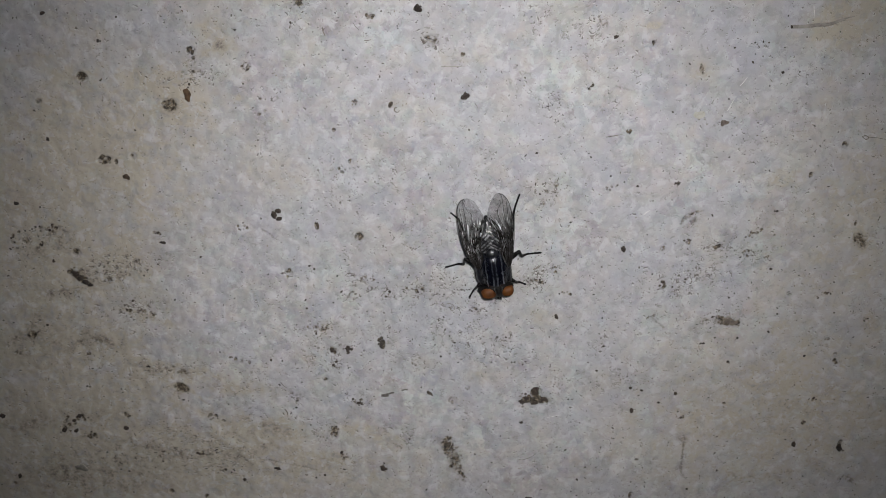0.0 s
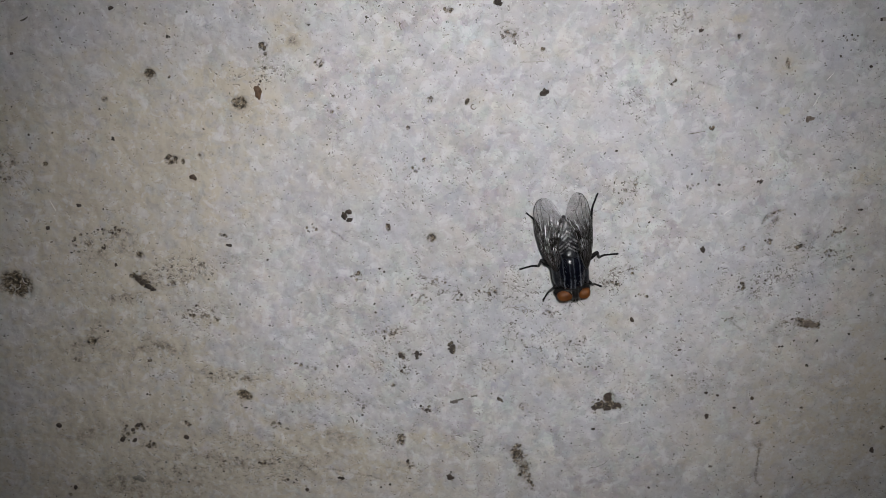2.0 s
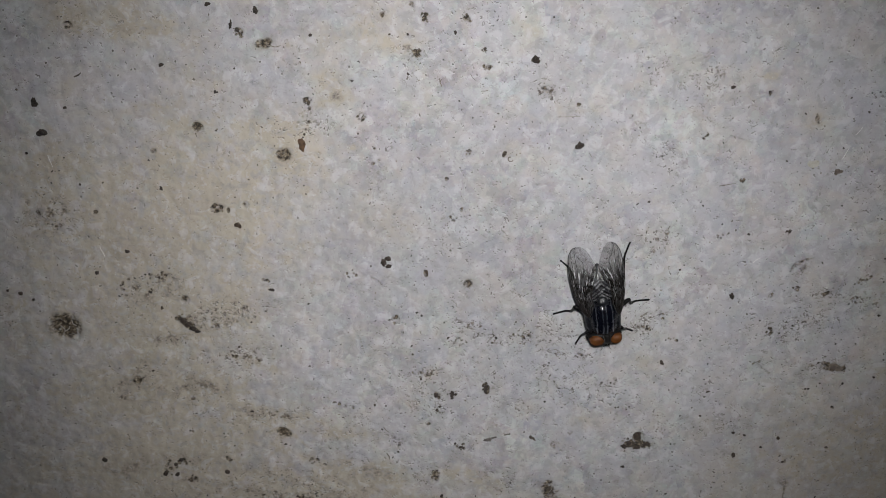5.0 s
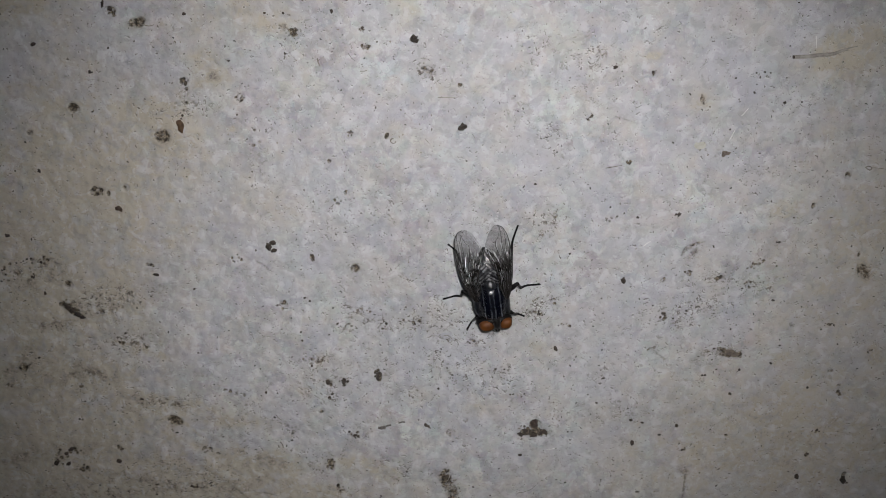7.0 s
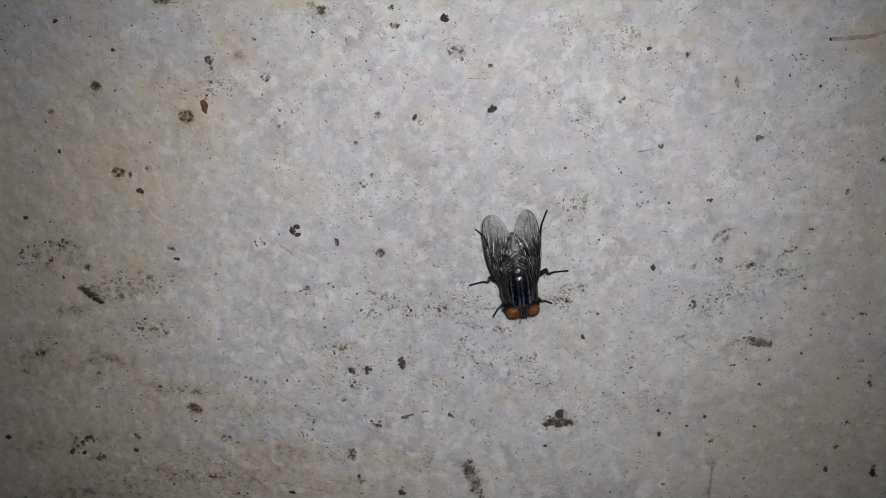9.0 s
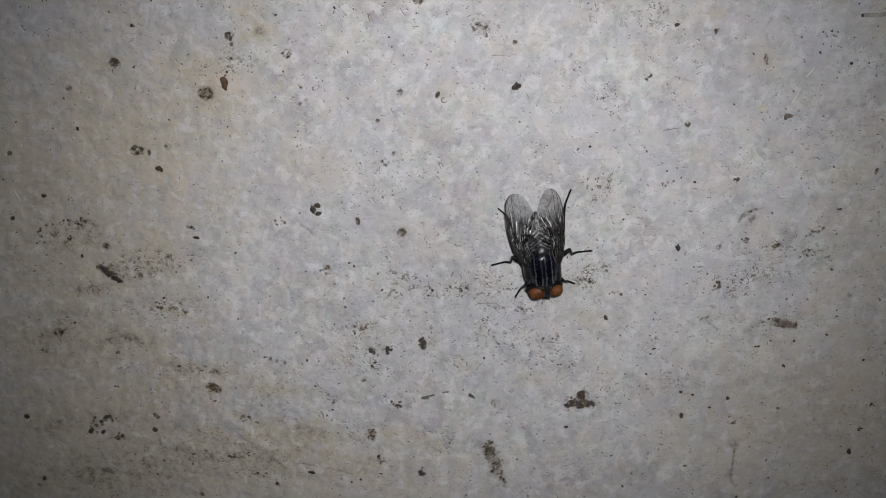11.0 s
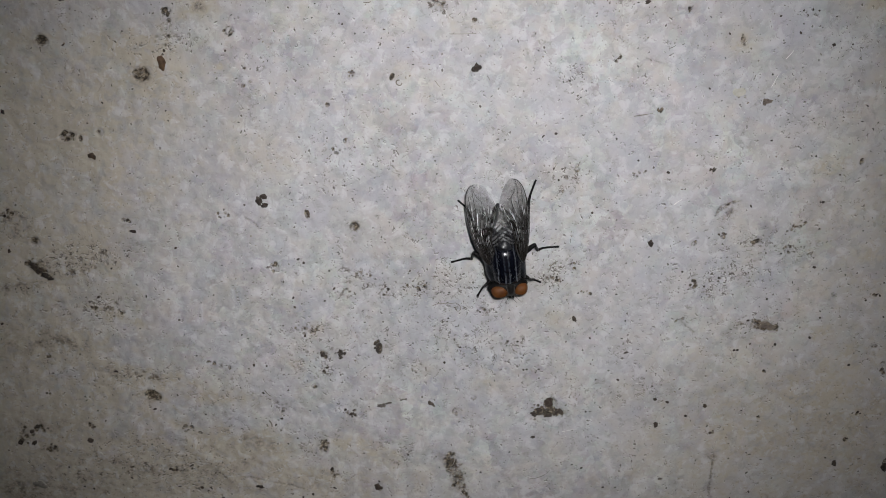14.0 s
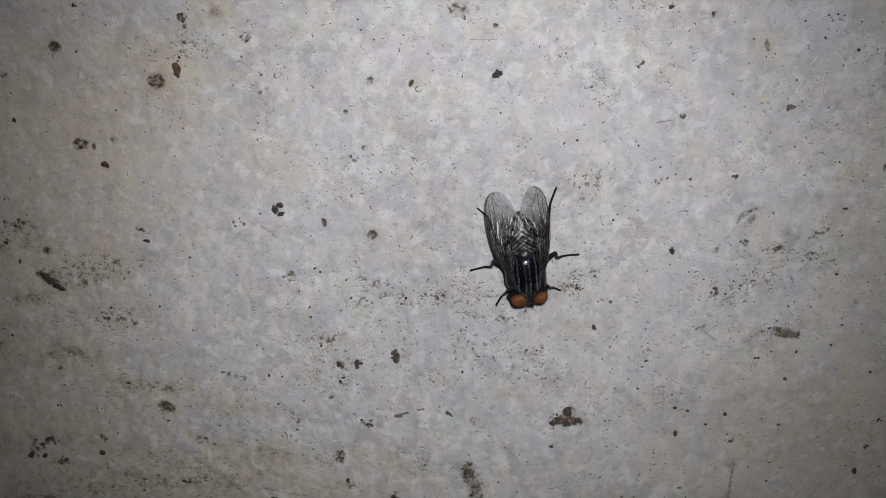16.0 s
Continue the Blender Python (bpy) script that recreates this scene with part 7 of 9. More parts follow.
        tube(bm, [(edge + side * 0.12, 3.25, 2.75), (edge, 3.75, 2.95), (edge - side * 0.02, 4.25, 2.85), (edge, 4.7, 2.3), (edge + side * 0.12, 4.95, 1.6)], [0.02, 0.04, 0.045, 0.08, 0.06], 16, 6)
        part("orbit", bm, DUSTED, head, "silvery dusted rim beside the eye")
        bm = bmesh.new()
        tube(bm, [(side * 0.15 - 0.2, 4.75, 2.3), (side * 0.2 - 0.2, 5.1, 2.0), (side * 0.22 - 0.2, 5.3, 1.45)], [0.09, 0.12, 0.09], 6, 8)
        feeler = part("antenna", bm, CHITIN, head)
        bm = bmesh.new()
        spike(bm, (side * 0.22, 5.2, 1.8), (side * 0.85, 6.3, 1.3), 0.028)
        part("bristle", bm, BRISTLE, feeler)
        bm = bmesh.new()
        spike(bm, (side * 0.42, 5.0, 1.1), (side * 1.5, 6.6, 0.9), 0.022)
        spike(bm, (side * 0.35, 5.1, 1.0), (side * 0.55, 6.3, 0.7), 0.025)
        spike(bm, (side * 0.4, 4.3, 2.95), (side * 0.25, 4.9, 3.4), 0.02)
        spike(bm, (side * 0.45, 3.9, 3.05), (side * 0.3, 4.5, 3.55), 0.02)
        part("bristles", bm, BRISTLE, head)
    bm = bmesh.new()
    tube(bm, [(0.0, 5.0, 1.0), (0.05, 5.3, 0.6), (0.08, 5.55, 0.35)], [0.26, 0.2, 0.24], 8, 10)
    part("mouthparts", bm, CHITIN, head)

    for side in (1, -1):
        plan = WING_PLANS[side]
        fine = np.array(spline(plan, 400))
        rows = [np.array([np.interp(i / 56, fine[:, 0], fine[:, k]) for k in range(6)]) for i in range(57)]
        across = 20

        def place(t, s, side=side, rows=rows):
            i = min(max(t, 0.0), 1.0) * 56
            k = min(int(i), 55)
            r = rows[k] + (rows[k + 1] - rows[k]) * (i - k)
            x = r[2] + (r[3] - r[2]) * s
            y = r[1]
            z = r[4] + (r[5] - r[4]) * s + 0.10 * math.sin(s * 21.0) * (1 - 0.85 * t) + 0.06 * noise.noise(Vector((x * 1.6, y * 1.6, side)))
            return (x, y, z)
        bm = bmesh.new()
        grid = [[bm.verts.new(Vector(place(i / 56, j / across)) * MM) for j in range(across + 1)] for i in range(57)]
        for i in range(56):
            for j in range(across):
                bm.faces.new((grid[i][j], grid[i + 1][j], grid[i + 1][j + 1], grid[i][j + 1]))
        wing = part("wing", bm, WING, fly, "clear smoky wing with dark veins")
        for key, values in (("along", [i / 56 for i in range(57) for j in range(across + 1)]), ("across", [side + j / across for i in range(57) for j in range(across + 1)]), ("inner", [j / across for i in range(57) for j in range(across + 1)])):
            wing.data.attributes.new(key, "FLOAT", "POINT").data.foreach_set("value", values)
        for points, r in VEIN_PLANS:
            bm = bmesh.new()
            line = [place(t, s) for t, s in spline(points, 8 * len(points))]
            tube(bm, [(x, y, z + 0.01) for x, y, z in line], [r * 1.4, r * 1.0, r * 0.55], len(line) - 1, 6)
            part("vein", bm, VEIN, wing)
        bm = bmesh.new()
        ball(bm, (side * 1.75, -1.25, 2.95), (0.5, 0.75, 0.22), 2, 0.15, side)
        part("calypter", bm, LOBE, fly, "pale lobe at the wing's root")

    legs = {
        "fore": ([(1.0, 2.2, 1.3), (2.3, 2.95, 1.75)], [(2.3, 2.95, 1.75), (2.72, 3.75, 0.7)], {1: (3.76, 5.23, 0.07), -1: (3.86, 4.49, 0.07)}),
        "middle": ([(1.4, 0.2, 1.3), (2.6, -0.6, 2.0), (3.5, -1.2, 2.2)], [(3.5, -1.2, 2.2), (3.86, 0.08, 0.8)], {1: (6.29, 0.48, 0.07), -1: (6.39, 0.28, 0.07)}),
        "hind": ([(1.2, -0.8, 1.3), (2.4, -2.2, 1.9), (3.0, -3.6, 2.0)], [(3.0, -3.6, 2.0), (3.35, -5.7, 1.2)], {1: (4.54, -7.05, 0.07), -1: (4.6, -8.28, 0.07)}),
    }
    for kind, (femur, tibia, tips) in legs.items():
        for side in (1, -1):
            flip = [(side * x, y, z) for x, y, z in femur]
            bm = bmesh.new()
            tube(bm, flip, [0.36, 0.36, 0.23], 10, 10)
            leg = part("leg", bm, CHITIN, fly)
            shin = [(side * x, y, z) for x, y, z in tibia]
            bm = bmesh.new()
            tube(bm, shin, [0.22, 0.19, 0.19], 8, 8)
            rng = random.Random(11 + side)
            for _ in range(9):
                f = rng.uniform(0.1, 0.95)
                p = Vector(shin[0]).lerp(Vector(shin[1]), f)
                q = p + Vector((rng.uniform(-1, 1), rng.uniform(-1, 1), rng.uniform(-0.2, 0.8))) * 0.3
                spike(bm, tuple(p), tuple(q), 0.018)
            part("tibia", bm, CHITIN, leg)
            end = (side * tips[side][0], tips[side][1], tips[side][2])
            a, b = Vector(shin[1]), Vector(end)
            bm = bmesh.new()
            low = a.lerp(b, 0.3)
            low.z = 0.22
            tube(bm, [tuple(a), tuple(low), tuple(a.lerp(b, 0.7).xy) + (0.12,), end], [0.18, 0.145, 0.13, 0.125, 0.15], 16, 8)
            for k in range(14):
                p = a.lerp(b, 0.2 + 0.055 * k)
                p.z = 0.16
                q = p + Vector((rng.uniform(-1, 1), rng.uniform(-1, 1), rng.uniform(0.0, 0.6))) * 0.2
                spike(bm, tuple(p), tuple(q), 0.016)
            d = (b - a).normalized()
            for turn in (0.5, -0.5):
                claw = Matrix.Rotation(turn, 3, "Z") @ d * 0.22
                spike(bm, (end[0], end[1], 0.1), (end[0] + claw.x, end[1] + claw.y, 0.02), 0.035)
            part("tarsus", bm, CHITIN, leg)


build_fly()


# ---- dirt, husks and fibres on the wall ----
SEED = [0]


def crumb(u, v, ru, rv, turn, height, soil):
    """A rough grain of dirt, half sunk in the wall's face."""
    SEED[0] += 1
    s = SEED[0]
    bm = bmesh.new()
    ball(bm, (0, 0, 0), (ru, rv, height), 3, 0.55, s, 1.4)
    for vert in bm.verts:
        vert.co += 0.32 * min(ru, rv) * MM * noise.noise_vector(vert.co * 3200 + Vector((s, 0, 0)))
    bmesh.ops.scale(bm, vec=(0.86, 0.86, 0.9), verts=bm.verts)
    ob = mesh_object("dirt_crumb", bm, SOIL if soil else SOOT, smooth=False)
    ob.matrix_world = on_wall(u, v, face(u, v) + 0.12 * height, turn)
    big = max(ru, rv) > 0.5
    tagged(ob, ("brown soil clump" if soil else "black dirt crumb") + (" clinging to the concrete wall" if big else " of grain size on the concrete wall"), "dirt crumb", "dirt crumbs on the wall")


def flake(u, v, ru, rv, turn, colour):
    """A thin curled flake with a ragged rim, lying against the wall."""
    SEED[0] += 1
    rng = random.Random(SEED[0])
    bm = bmesh.new()
    n, rings = 22, 4
    reach = [1 + 0.12 * math.sin(2 * math.pi * a / n * 3 + SEED[0]) + 0.1 * math.sin(2 * math.pi * a / n * 5 + 2.0 * SEED[0]) + rng.uniform(-0.07, 0.07) + (rng.uniform(-0.28, 0.22) if colour == "umber" else rng.uniform(-0.2, 0.16) if colour != "brown" else 0.0) for a in range(n)]
    curl = rng.uniform(0.12, 0.3)
    sheets = []
    for lift in (0.0, 0.1):
        mid = bm.verts.new(Vector((0, 0, lift + 0.12)) * MM)
        sheet = [[mid] * n]
        for k in range(1, rings + 1):
            f = k / rings
            ring = []
            for i in range(n):
                a = 2 * math.pi * i / n
                r = f * (1 + (reach[i] - 1) * f)
                x, y = ru * r * math.cos(a), rv * r * math.sin(a)
                z = lift + 0.12 * (1 - f) + curl * max(x / ru, 0) ** 2 * 0.5 + 0.06 * noise.noise(Vector((x * 3, y * 3, SEED[0])))
                ring.append(bm.verts.new(Vector((x, y, z)) * MM))
            sheet.append(ring)
        sheets.append(sheet)
    for sheet in sheets:
        for k in range(rings):
            for i in range(n):
                j = (i + 1) % n
                quad = (sheet[k][i], sheet[k + 1][i], sheet[k + 1][j], sheet[k][j])
                bm.faces.new(quad[:1] + quad[1:3] if k == 0 else quad)
    low, high = sheets[0][rings], sheets[1][rings]
    for i in range(n):
        j = (i + 1) % n
        bm.faces.new((low[i], low[j], high[j], high[i]))
    mat = {"brown": HUSK, "black": SOOT, "grey": CHIP, "umber": UMBER}[colour]
    ob = mesh_object("husk_flake" if colour == "brown" else "dirt_flake", bm, mat)
    ob.matrix_world = on_wall(u, v, face(u, v) - 0.02, turn)
    words = {"brown": "dry brown plant husk stuck to the concrete", "black": "thin black flake of dirt on the concrete", "grey": "dull grey flake lifting off the concrete", "umber": "jagged grey-brown scale of dirt on the concrete"}
    tagged(ob, words[colour], "husk" if colour == "brown" else "flake", "flakes on the wall")


def hair(points, r, kind="dark"):
    """A fibre that lies along the wall."""
    bm = bmesh.new()
    u0, v0 = points[0]
    line = [(u - u0, v - v0) for u, v in (tuple(p) for p in spline(points, 5 * len(points)))]
    pts = [(x, y, face(x + u0, y + v0) + r * 0.7 + (0.05 if kind == "dark" else 0.0)) for x, y in line]
    if kind == "straw":
        tube(bm, [(x, y + 0.10, z) for x, y, z in pts], [r * 0.9, r, r, r * 0.8, r * 0.35], len(pts) - 1, 10, 0.6)
        stalk = tagged(new("straw"), "pale dry grass straw lying against the concrete", "straw")
        stalk.matrix_world = on_wall(u0, v0)
        part("blade", bm, STRAW, stalk)
        bm = bmesh.new()
        tube(bm, [(x, y - 0.10, z - 0.02) for x, y, z in pts[:-4]], [r * 0.8, r * 0.9, r * 0.8, r * 0.3], len(pts) - 5, 10, 0.6)
        part("blade", bm, STRAW, stalk)
        bm = bmesh.new()
        ball(bm, (0.0, 0.0, pts[0][2]), (r * 1.1, r * 1.5, r * 0.9), 2, 0.3, 2)
        part("cut_end", bm, SOOT, stalk, "dark broken end")
        return
    tube(bm, pts, [r, r, r * 0.7], len(pts) - 1, 6)
    ob = mesh_object("fibre", bm, {"dark": FIBRE, "crust": STRAW, "pale": PALE}[kind])
    ob.matrix_world = on_wall(u0, v0)
    words = {"dark": "fine dark curled fibre on the concrete", "crust": "fine pale dried line on the concrete", "pale": "fine pale shining line on the concrete"}
    tagged(ob, words[kind], "fibre", "fibres on the wall")


def speck_meshes():
    made = []
    for k in range(10):
        bm = bmesh.new()
        ball(bm, (0, 0, 0), (1, 1, 0.45), 1, 0.9, 40 + k, 1.3)
        for f in bm.faces:
            f.smooth = False
        me = bpy.data.meshes.new("dirt_speck")
        bm.to_mesh(me)
        bm.free()
        me.materials.append(SOOT if k % 5 else SOIL)
        made.append(me)
    return made


SPECKS, GRAINS = speck_meshes(), []


def grain_at(u, v, r):
    """One of the finest grains, kept for the grit."""
    GRAINS.append((u, v, r))


def speck(u, v, ru, rv, turn):
    SEED[0] += 1
    ob = new("dirt_speck", SPECKS[SEED[0] % 10])
    r = min(ru, rv)
    ob.matrix_world = on_wall(u, v, face(u, v), turn) @ Matrix.Diagonal((0.82 * ru, 0.82 * rv, r, 1))
    tagged(ob, "tiny dark speck of dirt stuck to the concrete", "dirt speck", "dirt specks on the wall")


def clot(u, v, ru, rv, turn):
    """A thin ragged crust of black dirt, broken into lumps along its rim."""
    SEED[0] += 1
    rng = random.Random(SEED[0])
    bm = bmesh.new()
    for k in range(26):
        a, r = rng.uniform(0, 2 * math.pi), rng.random() ** 0.6
        size = rng.uniform(0.12, 0.2) + 0.16 * (1 - r) * min(ru, rv)
        ball(bm, (ru * r * math.cos(a), rv * r * math.sin(a), 0.0), (size * rng.uniform(0.5, 1.0), size * rng.uniform(0.5, 1.0), 0.11 + 0.12 * (1 - r)), 1, 0.8, SEED[0] + k, 1.5)
    ob = mesh_object("dirt_crust", bm, SOOT, smooth=False)
    ob.matrix_world = on_wall(u, v, face(u, v) + 0.01, turn)
    tagged(ob, "ragged black crust of dirt clinging to the concrete", "dirt crust", "dirt crusts on the wall")


def drop(u, v, ru, rv):
    """A flat dried drop with a thin raised rim."""
    SEED[0] += 1
    bm = bmesh.new()
    n, shape = 28, ((0.0, 0.06), (0.5, 0.06), (0.8, 0.085), (0.93, 0.10), (1.0, 0.05), (1.04, -0.06))
    rings = []
    for r, z in shape[1:]:
        rings.append([bm.verts.new(Vector((ru * r * (1 + 0.12 * noise.noise(Vector((math.cos(a) * 1.5, math.sin(a) * 1.5, SEED[0])))) * math.cos(a), rv * r * math.sin(a), z)) * MM)
                      for a in (2 * math.pi * k / n for k in range(n))])
    for low, high in zip(rings, rings[1:]):
        for k in range(n):
            bm.faces.new((low[k], low[(k + 1) % n], high[(k + 1) % n], high[k]))
    bm.faces.new(rings[0])
    ob = mesh_object("dried_drop", bm, DRIED)
    ob.matrix_world = on_wall(u, v, face(u, v))
    tagged(ob, "pale yellowish dried drop on the concrete", "dried drop", "dried drops on the wall")


# things on the wall
hair([(43.35, 30.91), (45.06, 30.91), (46.41, 31.05), (48.10, 31.19), (49.40, 31.66), (50.84, 32.07)], 0.15, "straw")
crumb(-14.69, 5.22, 0.15, 0.53, 10, 0.25, 1)
crumb(-1.60, 33.01, 0.54, 0.49, 0, 0.5, 0)
crumb(4.13, 22.31, 0.56, 0.47, 20, 0.55, 0)
crumb(-20.30, 6.69, 0.36, 0.60, 10, 0.4, 0)
crumb(-19.68, 7.24, 0.47, 0.34, -20, 0.4, 0)
crumb(-19.67, 6.15, 0.51, 0.30, 10, 0.4, 0)
flake(-30.06, 22.39, 0.45, 0.86, 5, "brown")
flake(36.42, 18.95, 0.62, 0.36, 14, "umber")
flake(-38.66, 11.80, 0.50, 0.33, -22, "brown")
# black crumb added in the big pit for its dark, shaded hole
crumb(14.46, -19.47, 0.67, 0.69, 45, 0.2, 0)
flake(-6.41, -19.88, 0.63, 0.26, 10, "grey")
flake(-5.55, -19.53, 0.47, 0.13, 14, "grey")
flake(-3.74, -18.99, 0.39, 0.11, 15, "grey")
flake(-0.30, -19.53, 0.55, 0.24, -38, "umber")
crumb(-49.12, -23.24, 0.35, 0.29, 0, 0.4, 0)
crumb(-49.91, -23.88, 0.36, 0.28, 20, 0.4, 0)
crumb(-51.46, -25.44, 0.35, 0.33, 0, 0.35, 1)
crumb(-49.81, -25.54, 0.40, 0.26, 20, 0.4, 0)
crumb(-42.81, -25.18, 0.43, 0.37, 0, 0.4, 0)
crumb(-59.78, -23.13, 0.47, 0.33, -20, 0.4, 0)
crumb(-58.84, -33.05, 0.28, 0.38, 0, 0.35, 0)
flake(-49.81, -31.74, 0.96, 0.42, -20, "grey")
flake(-21.97, -31.91, 0.52, 0.25, -12, "black")
crumb(-26.86, -33.82, 0.28, 0.34, 0, 0.3, 0)
flake(-6.94, -32.05, 0.49, 0.42, -30, "black")
crumb(51.63, -28.21, 0.32, 0.46, 0, 0.4, 0)
crumb(58.08, -28.60, 0.41, 0.76, 15, 0.4, 0)
crumb(25.12, 1.98, 0.37, 0.42, 0, 0.45, 0)
crumb(26.32, 10.64, 0.19, 0.18, 0, 0.25, 0)
crumb(16.83, -7.97, 0.27, 0.40, 30, 0.35, 1)
crumb(28.05, -22.58, 0.28, 0.41, -10, 0.3, 0)
crumb(34.00, -19.87, 0.27, 0.25, 0, 0.25, 1)
crumb(27.54, -18.87, 0.28, 0.20, 0, 0.3, 0)
crumb(31.68, -21.31, 0.25, 0.16, 0, 0.2, 0)
crumb(12.57, -24.29, 0.32, 0.21, 0, 0.25, 0)
crumb(14.06, -37.07, 0.58, 0.26, 0, 0.3, 0)
crumb(43.05, 25.34, 0.21, 0.19, 0, 0.25, 0)
crumb(39.22, 26.58, 0.17, 0.17, -20, 0.25, 0)
crumb(-40.12, 29.02, 0.18, 0.25, 0, 0.3, 0)
flake(-46.29, 32.30, 0.34, 0.21, 25, "black")
crumb(-47.88, 16.76, 0.18, 0.33, 20, 0.3, 0)
flake(-34.90, 2.85, 0.44, 0.20, -8, "black")
crumb(-53.04, 8.22, 0.32, 0.19, 0, 0.3, 0)
crumb(-61.97, 27.81, 0.41, 0.64, 10, 0.5, 0)
crumb(-61.71, 23.95, 0.69, 0.50, 8, 0.5, 0)
crumb(-58.47, 27.05, 0.24, 0.21, 0, 0.3, 0)
crumb(-34.70, 38.71, 0.33, 0.48, 25, 0.4, 0)
crumb(-40.24, 39.41, 0.39, 0.27, 0, 0.3, 1)
crumb(-37.05, 36.28, 0.27, 0.21, -20, 0.3, 0)
crumb(-28.36, 35.84, 0.23, 0.21, 0, 0.3, 0)
crumb(-67.52, 2.41, 0.33, 0.30, 0, 0.35, 0)
crumb(-57.27, 5.31, 0.29, 0.30, 0, 0.35, 0)
crumb(-65.97, 1.52, 0.21, 0.20, 0, 0.3, 0)
crumb(-69.14, 2.81, 0.22, 0.23, 0, 0.3, 0)
flake(-46.34, 32.38, 0.24, 0.14, 20, "black")
crumb(-11.24, 36.15, 0.20, 0.28, 20, 0.3, 0)
crumb(-7.67, 34.22, 0.20, 0.17, 30, 0.3, 0)
flake(22.27, 29.64, 0.31, 0.21, 20, "black")
flake(-37.73, 37.00, 0.17, 0.55, -12, "black")
hair([(-0.29, -6.19), (0.47, -5.94), (1.60, -6.03), (2.43, -5.94), (2.97, -6.28), (3.05, -6.78), (2.67, -6.95), (2.51, -6.44), (3.19, -6.28), (3.88, -6.61)], 0.035)
hair([(-4.25, 20.87), (-4.53, 20.79), (-4.61, 20.51), (-4.40, 20.29), (-4.12, 20.29), (-3.98, 20.51)], 0.07)
hair([(-12.88, 30.57), (-13.03, 30.17), (-12.85, 29.69)], 0.05)
hair([(-9.40, 31.25), (-9.08, 30.71), (-8.68, 30.38)], 0.03)
hair([(-8.10, 29.16), (-7.62, 29.16), (-7.28, 29.23)], 0.045)
hair([(25.04, 24.74), (25.37, 24.88), (25.71, 25.09)], 0.035)
hair([(-16.47, 12.20), (-16.28, 11.75), (-16.09, 11.22)], 0.025)
hair([(-0.40, 20.87), (-0.12, 20.51), (0.16, 20.16)], 0.03)
# a faint grey scratch, drawn as a thin pale thread
hair([(1.12, 25.95), (2.50, 25.95), (4.01, 26.02)], 0.04, "crust")
hair([(13.52, -1.09), (13.89, -0.76), (14.39, -0.44)], 0.06)
hair([(-39.54, -0.02), (-39.44, -0.43), (-39.31, -0.59)], 0.08)
hair([(-38.39, 0.38), (-38.29, -0.03), (-38.04, -0.43)], 0.08)
hair([(54.02, 17.25), (54.42, 17.40), (54.81, 17.18), (54.58, 16.89), (54.02, 17.25)], 0.06)
hair([(54.81, 17.18), (55.90, 17.11), (57.22, 16.89)], 0.03)
hair([(12.20, -30.29), (13.02, -30.38), (14.21, -29.91), (15.07, -29.15)], 0.03)
hair([(-20.39, -22.03), (-20.10, -22.48), (-20.04, -22.94)], 0.09)
hair([(-20.78, -17.80), (-20.42, -18.34), (-19.98, -18.69)], 0.05)
hair([(5.33, 21.45), (5.54, 21.17), (5.69, 20.88)], 0.035)
hair([(-33.63, 34.69), (-33.10, 34.56), (-32.57, 34.43), (-31.96, 34.57)], 0.06)
hair([(-13.09, 30.69), (-13.02, 30.14), (-12.82, 29.72)], 0.07)
hair([(-56.81, 30.86), (-56.31, 31.06), (-55.94, 31.34)], 0.1)
hair([(-63.13, -2.41), (-62.74, -2.82), (-62.65, -3.24), (-62.94, -3.74)], 0.09, "crust")
hair([(-62.65, -3.24), (-62.17, -2.99), (-61.88, -2.49)], 0.08, "crust")
hair([(-61.53, -1.58), (-61.39, -2.16), (-60.97, -2.41)], 0.06, "crust")
hair([(-63.53, -1.58), (-63.06, -1.33), (-62.73, -1.66)], 0.05, "crust")
hair([(-62.12, -3.74), (-61.50, -3.57), (-61.26, -3.99)], 0.05, "crust")
hair([(2.58, -27.05), (2.82, -27.71), (2.59, -28.46), (2.27, -28.93)], 0.04, "crust")
hair([(1.79, -29.31), (2.43, -29.59), (3.16, -29.41)], 0.04, "crust")
hair([(3.42, -32.36), (3.92, -32.94), (4.09, -33.72)], 0.04, "crust")
hair([(-61.44, 21.00), (-61.27, 20.28), (-61.03, 19.47)], 0.03, "pale")
hair([(-56.48, 8.77), (-56.21, 8.06), (-55.99, 7.52)], 0.03, "pale")
hair([(27.35, 6.71), (27.69, 7.03), (28.17, 7.41)], 0.05, "pale")
hair([(16.20, -23.47), (17.14, -23.29), (18.09, -23.20)], 0.03, "pale")
hair([(45.74, 33.40), (45.92, 32.60), (46.01, 31.93)], 0.04, "pale")
grain_at(-50.61, 25.50, 0.06)
speck(-50.56, 2.93, 0.23, 0.12, 80)
grain_at(-34.40, 31.12, 0.10)
grain_at(-43.35, 32.24, 0.06)
grain_at(-49.11, 22.71, 0.08)
grain_at(-48.59, 21.51, 0.08)
grain_at(-51.64, 21.93, 0.11)
grain_at(-49.05, 20.30, 0.11)
grain_at(-40.28, 24.34, 0.12)
grain_at(-42.92, 23.56, 0.11)
grain_at(-33.95, 25.74, 0.11)
grain_at(-33.40, 22.24, 0.11)
grain_at(-35.67, 19.82, 0.12)
speck(-36.85, 17.94, 0.21, 0.11, -30)
speck(-38.73, 15.60, 0.16, 0.16, -60)
speck(-29.67, 23.66, 0.17, 0.14, 0)
grain_at(-46.90, 11.57, 0.12)
grain_at(-47.03, 10.06, 0.12)
grain_at(-45.01, 6.30, 0.08)
grain_at(-50.98, 11.42, 0.11)
grain_at(-40.11, 9.76, 0.08)
